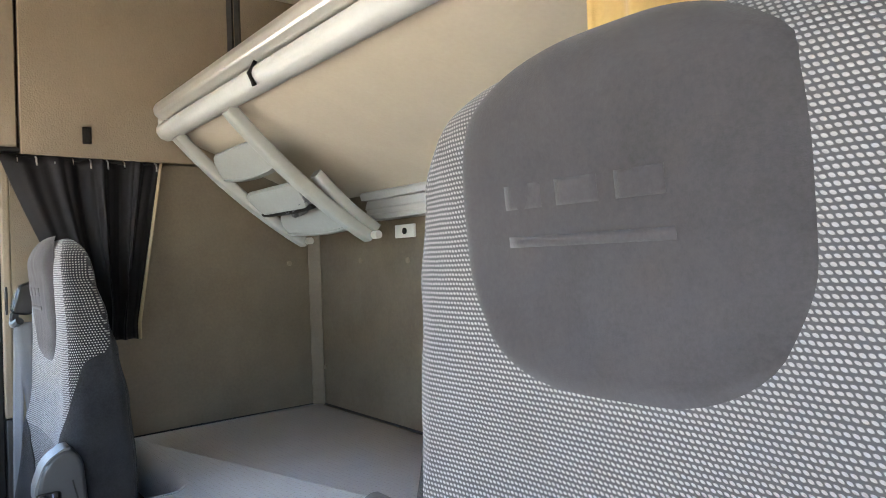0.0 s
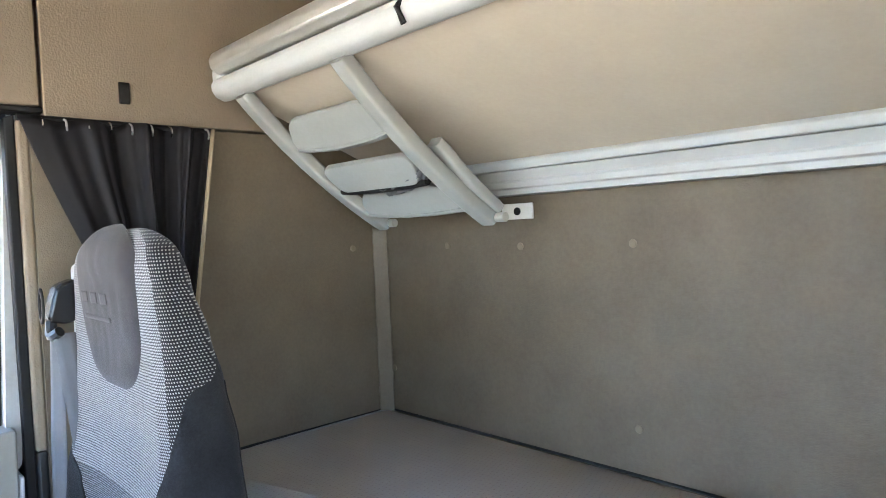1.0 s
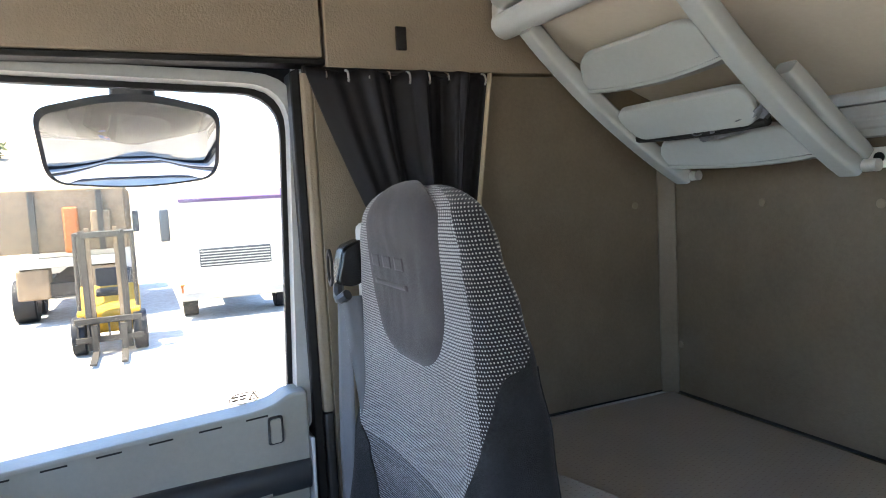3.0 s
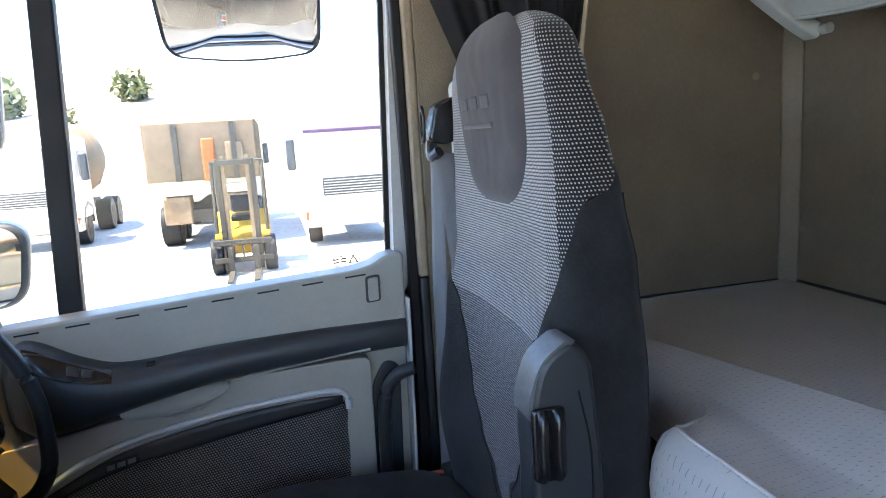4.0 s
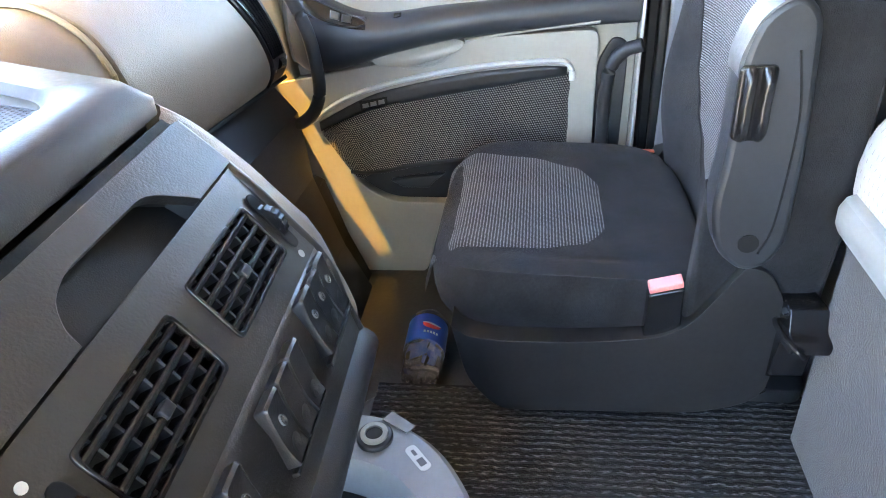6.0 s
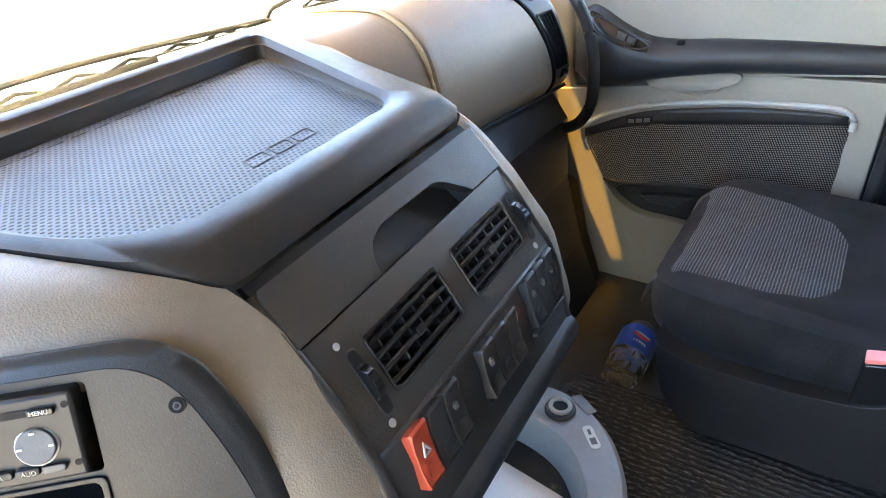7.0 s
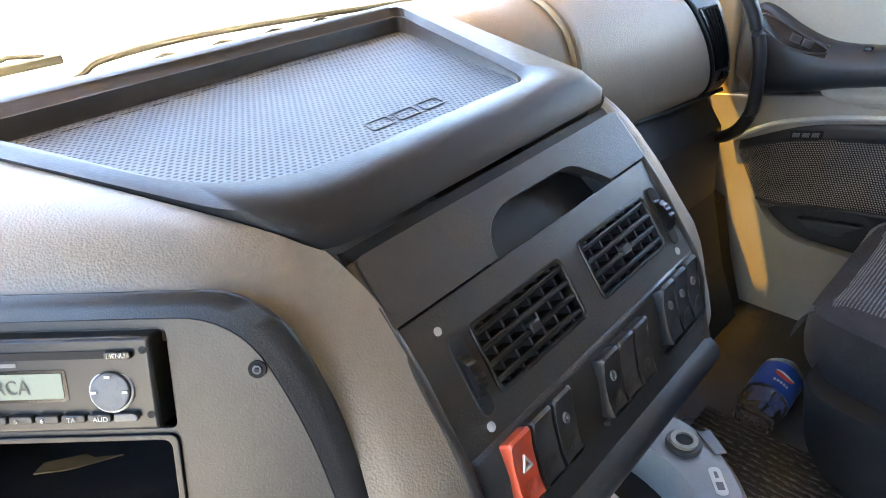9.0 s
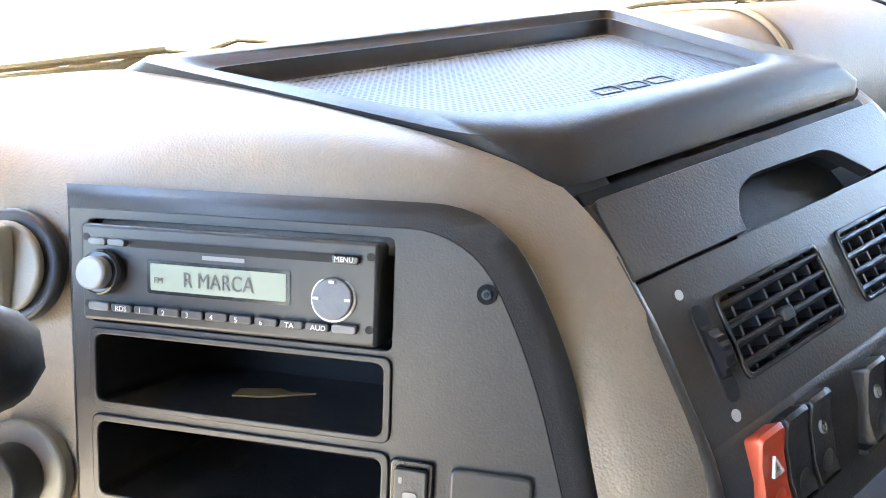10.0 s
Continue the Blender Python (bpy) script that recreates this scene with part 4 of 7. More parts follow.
    part("edge_loop", ringed([[(gx + 0.004 + 0.016 * math.cos(a) * k, 0.240 + dy, 1.130 + 0.033 * math.sin(a) * k + dz) for a in [i * math.tau / 20 for i in range(20)]] for k in (1.0, 0.7)], caps=False), RUBBER, gd, "black edge loop", solid=0.004)
    part("guide_eye", tube(smooth_line([(gx - 0.01, 0.255 + dy, 1.098 + dz), (gx + 0.002, 0.252 + dy, 1.074 + dz), (gx + 0.02, 0.262 + dy, 1.082 + dz)], 5), 0.010, 8), CHARCOAL, gd)
    def web(u, v):
        z = lerp(1.078, 0.42, v)
        y = steps(v, (0, 0.262), (0.5, 0.258), (1, 0.252))
        return (gx - 0.004 + (u - 0.5) * lerp(0.022, 0.044, min(1, v * 3)) + o * 0.026 * min(1, v * 2), y + dy + 0.016 * (u - 0.5), z + dz)
    part("belt", sheet(web, 4, 24), BELT, st, "grey seat belt webbing", solid=0.0016)
    def web2(u, v):
        p = Vector((gx + 0.016 + 0.012 * v, 0.27 + dy + 0.02 * v, lerp(1.078, 0.86, v) + dz))
        return p + Vector((0.006 * (u - 0.5), 0.036 * (u - 0.5), 0))
    part("belt", sheet(web2, 3, 10), BELT, st, "grey seat belt webbing", solid=0.0016)
    part("tongue", prism([(cx + o * 0.20, 0.200 + dy), (cx + o * 0.214, 0.230 + dy), (cx + o * 0.208, 0.234 + dy), (cx + o * 0.192, 0.205 + dy)], "z", 0.462 + dz, 0.476 + dz), CHROME, st, "metal belt tongue", bevel=0.001)
    part("anchor", box(cx + o * 0.224 - 0.006, cx + o * 0.224 + 0.006, 0.205 + dy, 0.235 + dy, 0.44 + dz, 0.476 + dz), RED, st, "red belt anchor tab", bevel=0.002)
    return st

seat(-1.712, -0.001, -0.024, 1, "black passenger seat with woven back and suede head patch", False, 0.022)
seat(-0.350, 0.145, 0.058, -1, "black and white woven driver's seat with suede head patch", True)
# ---- passenger door ----
XD = -2.02
door = thing("door_1", (XD, -0.15, FLOOR), "closed grey passenger door with dark armrest band and map pocket", "door", kind="structure")
def yz(pts, r=0.0, n=5):
    return [(p.x, p.y) for p in rounded(pts, r, n)] if r else pts
def slab(name, pts, x0, x1, mat, label="", bev=0.004, par=None, **kw):
    return part(name, prism(pts, "x", x0, x1), mat, par or door, label, bevel=bev, **kw)

# upper panel with the window ledge
sill = [(-0.98, 0.768), (-0.55, 0.801), (-0.38, 0.817), (-0.18, 0.836), (0.10, 0.861), (0.138, 0.871), (0.160, 0.886), (0.198, 0.888), (0.198, 0.745), (-0.16, 0.735), (-0.36, 0.71), (-0.98, 0.70)]
slab("upper_panel", yz(sill, [0, 0, 0, 0, 0.03, 0.02, 0.02, 0.008, 0, 0, 0, 0], 4), -2.115, XD - 0.012, TRIM, "light grey upper door panel", 0.008)
for i in range(8):
    y = -0.50 + i * 0.083
    z = 0.795 + (y + 0.55) * 0.094 + 0.0062
    slab("vent_slot", [(y, z - 0.014), (y + 0.040, z - 0.0105), (y + 0.040, z - 0.0075), (y, z - 0.011)], XD - 0.0135, XD - 0.0105, RUBBER, bev=0)
# lower panel
low = [(-0.60, 0.10), (0.198, 0.10), (0.198, 0.712), (-0.16, 0.69), (-0.36, 0.65), (-0.60, 0.60)]
slab("lower_panel", low, -2.10, -2.052, TRIM, "grey lower door panel", 0.004)
frame_out = [(-0.575, 0.11), (-0.255, 0.11), (-0.215, 0.26), (0.120, 0.26), (0.120, 0.69), (-0.16, 0.676), (-0.32, 0.628), (-0.42, 0.61), (-0.60, 0.58), (-0.60, 0.40)]
pocket = rounded([(-0.476, 0.474), (-0.392, 0.340), (-0.33, 0.303), (0.066, 0.303), (0.066, 0.615), (-0.20, 0.598), (-0.37, 0.556)], [0.01, 0.03, 0.05, 0.02, 0.02, 0.1, 0.1], 5)
def holed(outer, hole, x0, x1):
    """A plate with one hole, in the y-z plane."""
    bm = bmesh.new()
    def loop(pts, x):
        vs = [bm.verts.new((x, p[0], p[1])) for p in pts]
        return vs, [bm.edges.new((vs[i], vs[(i + 1) % len(vs)])) for i in range(len(vs))]
    o, oe = loop(outer, x1)
    h, he = loop(hole, x1)
    bmesh.ops.triangle_fill(bm, use_beauty=True, use_dissolve=False, edges=oe + he)
    ret = bmesh.ops.extrude_face_region(bm, geom=bm.faces[:])
    vs = [e for e in ret["geom"] if isinstance(e, bmesh.types.BMVert)]
    bmesh.ops.translate(bm, verts=vs, vec=(x0 - x1, 0, 0))
    bmesh.ops.recalc_face_normals(bm, faces=bm.faces)
    return bm
part("pocket_surround", holed([tuple(p) for p in rounded(frame_out, 0.02, 3)], [tuple(p) for p in pocket], -2.053, XD), TRIM, door, "grey pocket surround", bevel=0.006)
# the woven map pocket, bowed out, and the dark bin behind it
def net(u, v):
    y = lerp(-0.470, 0.068, u)
    zt = along(u, (0, 0.480), (0.15, 0.518), (0.30, 0.540), (0.62, 0.572), (1, 0.606))
    zb = along(u, (0, 0.466), (0.07, 0.405), (0.135, 0.362), (0.21, 0.383), (0.38, 0.402), (0.6, 0.418), (1, 0.442))
    bow = 0.012 * math.sin(math.pi * u) * (1 - v) + 0.004 * noise.noise((u * 5, v * 4, 1))
    return (-2.0205 + bow, y, lerp(zb, zt, v))
part("map_pocket", sheet(net, 40, 16), NET, door, "woven black and grey pocket cloth", solid=0.003)
part("pocket_edge", tube(smooth_line([net(u, 0) for u in (0.1, 0.2, 0.4, 0.6, 0.8, 1.0)], 4), 0.005, 8), BLACK, door)
part("bin_back", prism([(-0.42, 0.27), (0.07, 0.27), (0.07, 0.46), (-0.42, 0.40)], "x", -2.0515, -2.048), BLACK, door, "black bin lining", smooth=False)
slab("bin_divider", [(-0.30, 0.335), (-0.24, 0.335), (-0.225, 0.352), (-0.20, 0.372), (-0.285, 0.36), (-0.33, 0.352)], -2.050, -2.030, CHARCOAL, "charcoal bin divider", 0.004)
# pale rim over the pocket
rim = smooth_line([(XD + 0.002, -0.492, 0.500), (XD + 0.004, -0.43, 0.542), (XD + 0.004, -0.37, 0.568), (XD + 0.004, -0.277, 0.593), (XD + 0.004, -0.14, 0.617), (XD + 0.004, -0.02, 0.628), (XD + 0.004, 0.045, 0.630), (XD + 0.002, 0.068, 0.616), (XD + 0.002, 0.072, 0.590)], 6)
part("pocket_rim", tube(rim, 0.0068, 10, 0.8), SILVER, door, "satin silver pocket rim")
def rim_back(u, v):
    y = lerp(-0.475, 0.06, u)
    zt = along(u, (0, 0.506), (0.22, 0.564), (0.40, 0.589), (0.64, 0.613), (0.9, 0.625), (1, 0.624))
    zb = along(u, (0, 0.478), (0.15, 0.514), (0.30, 0.535), (0.62, 0.567), (1, 0.600))
    return (lerp(XD + 0.001, -2.0215, v), y, lerp(zt - 0.006, zb, v))
part("pocket_lip", sheet(rim_back, 24, 3), BLACK, door, "black lip under the rim", solid=0.003)
pl = slab("name_plate", [(-0.378, 0.5265), (-0.316, 0.5415), (-0.317, 0.5575), (-0.380, 0.5465)], XD - 0.012, XD + 0.006, RUBBER, "small black plate with raised bars", 0.002)
for i in range(3):
    y = -0.372 + i * 0.018
    z = 0.5325 + i * 0.0040
    slab("plate_bar", [(y, z), (y + 0.013, z + 0.0026), (y + 0.013, z + 0.0116), (y, z + 0.009)], XD + 0.004, XD + 0.008, PAD, "", 0.0, pl)
# dark armrest band with switch pod
def band(u, v):
    y = lerp(0.196, -0.505, u)
    zt = along(u, (0, 0.757), (0.3, 0.751), (0.55, 0.740), (0.70, 0.729), (0.78, 0.731), (0.86, 0.751), (0.93, 0.777), (0.97, 0.785), (1, 0.776))
    zb = along(u, (0, 0.700), (0.3, 0.688), (0.5, 0.676), (0.72, 0.645), (0.86, 0.618), (0.95, 0.612), (1, 0.63))
    a = v * math.pi
    bulge = along(u, (0, 0.012), (0.3, 0.028), (0.6, 0.050), (0.85, 0.062), (0.95, 0.056), (1, 0.034))
    flat = max(0.0, math.sin(a)) ** (0.7 if u < 0.7 else lerp(0.7, 0.45, (u - 0.7) / 0.3))
    return (XD - 0.014 + bulge * flat, y, lerp(zb, zt, 0.5 - 0.5 * math.cos(a)))
part("armrest_band", sheet(band, 80, 24), CHARCOAL, door, "dark charcoal armrest band")
part("band_end", ringed([[band(1, i / 24) for i in range(25)], [Vector(band(1, i / 24)) + Vector((-0.03, -0.02, -0.005)) for i in range(25)]], closed=False), CHARCOAL, door)
def on_band(u, v, o):
    p = Vector(band(u, v))
    a, b = Vector(band(u - 0.01, v)), Vector(band(u, v + 0.02))
    n = (a - p).cross(b - p).normalized()
    return p + (n if n.x > 0 else -n) * o
sw = part("switch_plate", sheet(lambda u, v: on_band(lerp(0.765, 0.965, u), lerp(0.66, 0.86, v), 0.0008), 14, 8), BLACK_SMOOTH, door, "black window switch panel")
part("plate_edge", tube([on_band(0.865 + 0.10 * math.cos(i * math.tau / 28), 0.76 + 0.10 * math.sin(i * math.tau / 28), 0.001) for i in range(29)], 0.0018, 6), CHARCOAL, sw)
for k in range(2):
    part("switch", sheet(lambda u, v: on_band(lerp(0.805 + k * 0.032, 0.832 + k * 0.032, u), lerp(0.72, 0.80, v), 0.0045), 4, 4), CHARCOAL, sw, solid=0.003)
part("lock_button", sheet(lambda u, v: on_band(lerp(0.665, 0.685, u), lerp(0.80, 0.88, v), 0.002), 4, 4), BLACK_SMOOTH, door, solid=0.002)
# pull cup below the band
def cup(u, v):
    a, r = u * math.tau, 0.02 + 1.06 * v
    s = math.sin(a)
    y = -0.243 + 0.097 * r * math.cos(a)
    z = 0.6535 + 0.17 * (y + 0.243) + 0.025 * r * (s if s < 0 else 0.8 * s)
    return (XD + (0.001 + 0.013 * r ** 4 if r < 1 else 0.014 - 6.0 * (r - 1) ** 1.5), y, z)
part("pull_cup", sheet(cup, 48, 24), TRIM, door, "grey oval pull cup")
# moulded crease that runs along the panel and under the cup
part("panel_crease", tube(smooth_line([(XD, -0.470, 0.612), (XD, -0.40, 0.626), (XD, -0.335, 0.638), (XD, -0.300, 0.626), (XD, -0.255, 0.617), (XD, -0.20, 0.628), (XD, -0.165, 0.662), (XD, -0.12, 0.676), (XD, 0.03, 0.696), (XD, 0.12, 0.704)], 8), 0.0032, 8), TRIM, door, "moulded crease in the grey panel")
# inside latch
la = slab("latch_frame", yz([(0.119, 0.795), (0.148, 0.798), (0.147, 0.850), (0.119, 0.847)], 0.006, 3), XD - 0.013, XD - 0.005, CHARCOAL, "dark latch frame", 0.002)
slab("latch_lever", yz([(0.1235, 0.799), (0.1435, 0.801), (0.1428, 0.846), (0.1235, 0.844)], 0.004, 3), XD - 0.010, XD - 0.001, TRIM, "grey latch lever", 0.002, la)
# dark recess and grab bar at the rear edge
slab("grab_recess", yz([(0.122, 0.26), (0.178, 0.26), (0.182, 0.66), (0.15, 0.672), (0.122, 0.62)], 0.02, 4), -2.054, -2.046, CHARCOAL, "dark recess behind the grab bar", 0.003)
line = smooth_line([(-1.985, 0.200, 0.668), (-1.995, 0.165, 0.652), (-2.005, 0.143, 0.610), (-2.008, 0.138, 0.52), (-2.008, 0.140, 0.30)], 6)
part("grab_bar", tube(line, 0.0135, 12), BLACK, door, "black rubber grab bar")
slab("rear_edge_strip", [(0.1985, 0.10), (0.2045, 0.10), (0.2045, 0.80), (0.1985, 0.80)], -2.10, XD + 0.002, SILVER, "pale door edge strip", 0.002)
# window: frame, pane, divider post
wf_out = rounded([(-0.98, 0.70), (0.212, 0.80), (0.226, 1.500), (-0.80, 1.508)], [0.0, 0.02, 0.10, 0.0], 6)
wf_in = rounded([(-0.93, 0.735), (0.185, 0.838), (0.200, 1.478), (-0.765, 1.488)], [0.01, 0.012, 0.085, 0.02], 6)
part("window_frame", holed([tuple(p) for p in wf_out], [tuple(p) for p in wf_in], -2.150, -2.075), SASH, door, "pale grey window frame", bevel=0.006)
# gasket enlarged to a black sheet, added to block daylight over the frame
gasket = [(-1.06, 0.70), (0.240, 0.70), (0.240, 1.62), (-1.06, 1.62)]
part("frame_gasket", holed(gasket, [(p.x * 0.985, 1.15 + (p.y - 1.15) * 0.985) for p in wf_out if True], -2.156, -2.1505), RUBBER, door, "black rubber gasket and added filler sheet round the window frame")
wf_in2 = [(p.x * 1.0 + (0.004 if p.x > 0 else -0.004), p.y + (0.004 if p.y > 1.1 else -0.004)) for p in wf_in]
wf_in3 = [(p.x - (0.010 if p.x > 0 else -0.010), p.y - (0.011 if p.y > 1.1 else -0.002)) for p in wf_in]
part("window_seal", holed(wf_in2, wf_in3, -2.135, -2.115), RUBBER, door, "black rubber glazing seal", bevel=0.002)
slab("divider_post", [(-0.452, 0.74), (-0.408, 0.74), (-0.396, 1.486), (-0.438, 1.486)], -2.138, -2.110, RUBBER, "black window divider post", 0.004)
ob = slab("pane", [(-0.93, 0.73), (0.19, 0.83), (0.203, 1.482), (-0.76, 1.490)], -2.127, -2.123, GLASS, "clear side window", 0.0, smooth=False)
ob.visible_shadow = False
# faded brown oval sticker with a warning triangle at the foot of the pane
def oval(k, c=(0.092, 0.868), a=0.031, h=0.0115):
    return [(c[0] + a * k * math.copysign(abs(math.cos(i * math.tau / 40)) ** 0.7, math.cos(i * math.tau / 40)), c[1] + 0.09 * a * math.cos(i * math.tau / 40) + (h - a * (1 - k)) * math.sin(i * math.tau / 40)) for i in range(40)]
stk = part("sticker", holed(oval(1.0), oval(0.94), -2.1228, -2.1222), PRINT, door, "small faded brown window sticker", smooth=False)
tri = [(0.098, 0.8625), (0.119, 0.8645), (0.1085, 0.880)]
part("warning_triangle", holed(tri, [(0.1025, 0.8650), (0.1145, 0.8662), (0.1085, 0.8750)], -2.1228, -2.1222), PRINT, stk, "printed triangle", smooth=False)
for y0, y1, z in ((0.067, 0.079, 0.869), (0.067, 0.079, 0.863), (0.082, 0.095, 0.8705), (0.082, 0.094, 0.8645)):
    slab("print_bar", [(y0, z), (y1, z + 0.001), (y1, z + 0.0045), (y0, z + 0.0035)], -2.1228, -2.1222, PRINT, "", 0.0, stk, smooth=False)
nudge(door, (-2.025, -0.193, 0.694), (-0.0148, 0.005, -0.0158), -1.5, -1.8, 0.0)
# ---- dashboard ----
def skew(x, y, z):
    """Shears the whole dash a touch to fit the camera's view."""
    return Vector((x, y + 0.047 * (x + 0.97), z - 0.035 * (x + 0.97)))

def face_y(z):
    """How the middle face leans: its y by height."""
    pts = ((0.55, -0.150), (0.605, -0.150), (0.64, -0.161), (0.675, -0.169), (0.70, -0.181), (0.722, -0.199), (0.757, -0.226), (0.778, -0.247), (0.82, -0.290), (0.90, -0.33))
    for (a, ya), (b, yb) in zip(pts, pts[1:]):
        if z <= b:
            return lerp(ya, yb, (max(z, a) - a) / (b - a))
    return pts[-1][1]

def onface(x, z, out=0.0):
    d = (face_y(z + 0.004) - face_y(z - 0.004)) / 0.008
    n = Vector((0, 1, -d)).normalized()
    return skew(x, face_y(z) + n.y * out, z + n.z * out)

dash = thing("dashboard", (CX, -0.6, FLOOR), "black and taupe truck dashboard with radio, vents and switches", "dashboard")

def panel_at(d, z, out=0.0):
    """The driver-facing radio panel: d metres along it from the radio's passenger-side top corner, towards the passenger."""
    o = 0.30 * (0.805 - z) + out
    r = math.sqrt(0.5)
    d += 0.006
    return Vector((-0.680 - r * d + r * o, -0.311 + r * d + r * o, z + out * 0.42 - 0.035 * (-0.68 - r * d + 0.68) * 0))

# padded taupe shell: run of plan points with the lean of each
RUN = [(-0.02, -0.66), (-0.20, -0.63), (-0.36, -0.585), (-0.48, -0.505), (-0.58, -0.405), (-0.68, -0.305), (-0.735, -0.258), (-0.770, -0.244), (-0.8035, -0.2405)]
RUN_R = [(-1.1455, -0.2565), (-1.172, -0.262), (-1.192, -0.285), (-1.212, -0.35), (-1.24, -0.46), (-1.30, -0.55), (-1.34, -0.62)]
END_L = [(-0.02, -0.68, 0.866), (-0.2, -0.67, 0.866), (-0.5, -0.66, 0.866), (-0.62, -0.63, 0.866), (-0.675, -0.50, 0.862), (-0.735, -0.36, 0.85), (-0.765, -0.31, 0.838), (-0.78, -0.295, 0.828), (-0.79, -0.286, 0.822)]
END_R = [(-1.150, -0.310, 0.824), (-1.160, -0.313, 0.828), (-1.168, -0.325, 0.832), (-1.19, -0.40, 0.84), (-1.22, -0.51, 0.846), (-1.25, -0.62, 0.85), (-1.27, -0.69, 0.85)]
def shell(run, ends, name, lean_of, label, cut=False, rise=0.010, joint=((0.55, 0.0), (0.85, 1.0))):
    """Padding that rises along a run of plan points and rolls over to the line of its inner ends."""
    line = [Vector((a.x, a.y)) for a in smooth_line([(x, y, 0) for x, y in run], 14)]
    last = smooth_line(ends, 14)
    n_all = len(line)
    def nrm(i):
        d = line[min(i + 1, n_all - 1)] - line[max(i - 1, 0)]
        return Vector((-d.y, d.x)).normalized() * -1
    N = [nrm(i) for i in range(n_all)]
    def face(i, z):
        k = lean_of(i / n_all, z)
        return Vector((line[i].x + N[i].x * k, line[i].y + N[i].y * k, z - 0.0175 * (line[i].x + 0.70)))
    rows = [[face(i, z) for i in range(n_all)] for z in (0.50, 0.53, 0.56, 0.58, 0.60, 0.62, 0.64, 0.66, 0.68, 0.70, 0.715, 0.73, 0.745, 0.76, 0.775, 0.785)]
    for k in range(1, 11):
        t = k / 10
        row = []
        for i in range(n_all):
            a, e = face(i, 0.785), last[i]
            b = Vector((a.x, a.y, max(e.z + rise * (1 - (i / n_all) ** 3), a.z + 0.005))).lerp(e, 0.12)
            w = steps(i / n_all, *joint)
            b = b.lerp((a + e) * 0.5 + Vector((0, 0.003, 0.004)), w)
            row.append(a * (1 - t) ** 2 + b * 2 * t * (1 - t) + e * t * t)
        rows.append(row)
    rows.append([e + Vector((0, 0, -0.02)) for e in last])
    bm = ringed(rows, closed=False)
    if cut:
        r = math.sqrt(0.5)
        for d0, z0, k in ((0.1055, 0.76, 0.27), (0.05, 0.80, 0.8)):
            bmesh.ops.bisect_plane(bm, geom=bm.verts[:] + bm.edges[:] + bm.faces[:], plane_co=(-0.68 - r * d0, -0.311 + r * d0, z0), plane_no=(-r, r, k))
        gone = []
        for f in bm.faces:
            c = f.calc_center_median()
            d = (-(c.x + 0.68) + (c.y + 0.311)) * r
            if -0.188 < d < min(0.1055 + (0.76 - c.z) * 0.27, 0.05 + (0.80 - c.z) * 0.8) and 0.53 < c.z < 0.80:
                gone.append(f)
        bmesh.ops.delete(bm, geom=gone, context="FACES")
    else:
        bmesh.ops.delete(bm, geom=[f for f in bm.faces if f.calc_center_median().z < 0.61], context="FACES")
    return part(name, bm, TAUPE, dash, label, sharp=60)
shell(RUN, END_L, "driver_padding", lambda t, z: lerp(0.32 * (0.775 - z), face_y(z) - face_y(0.775), steps(t, (0.62, 0.0), (0.95, 1.0))), "taupe grained padding", True)
shell(RUN_R, END_R, "passenger_padding", lambda t, z: lerp(face_y(z) - face_y(0.775), 0.35 * (0.775 - z), min(1, t * 1.6)), "taupe grained padding", False, 0.0, ((0.25, 1.0), (0.6, 0.0)))
# top of the dash towards the windscreen
def dash_top(u, v):
    return (lerp(0.06, -1.98, u), lerp(-0.655, -0.866, v), steps(v, (0, 0.835), (0.3, 0.815), (1, 0.72)))
part("top_cover", sheet(dash_top, 30, 12), TAUPE, dash, "taupe dash top", solid=0.01)
# instrument hood in front of the driver, and the steering column below it
def hood(u, v):
    x = lerp(-0.03, -0.475, u)
    a = lerp(0.0, math.pi * 0.62, v)
    w = math.sin(math.pi * min(1, max(0, u))) ** 0.5
    return (x, -0.66 + 0.22 * w * math.sin(a), 0.835 + 0.10 * w * (0.35 + 0.65 * math.cos(a * 0.8)))
part("instrument_hood", sheet(hood, 24, 14), TAUPE, dash, "taupe instrument hood", solid=0.012)
part("column_cover", tube([(-0.27, -0.55, 0.62), (-0.27, -0.36, 0.74), (-0.27, -0.22, 0.83)], [0.085, 0.075, 0.06], 20), BLACK, dash, "black steering column cover")
st = part("column_stalk", tube(smooth_line([(-0.33, -0.247, 0.825), (-0.43, -0.227, 0.842), (-0.493, -0.222, 0.845), (-0.520, -0.221, 0.843)], 5), [0.009] * 6 + [0.013] * 4 + [0.0155, 0.0165, 0.0165, 0.0155, 0.013, 0.006], 14), RUBBER, dash, "thick black column stalk")

# radio panel: black plate, arched towards the passenger
def plate_on(fn, outline, o0, o1, name, mat, par=dash, label="", bevel=0.0, smooth=True):
    bm = ringed([[fn(a, b, o0) for a, b in outline], [fn(a, b, o1) for a, b in outline]])
    return part(name, bm, mat, par, label, bevel=bevel, smooth=smooth)
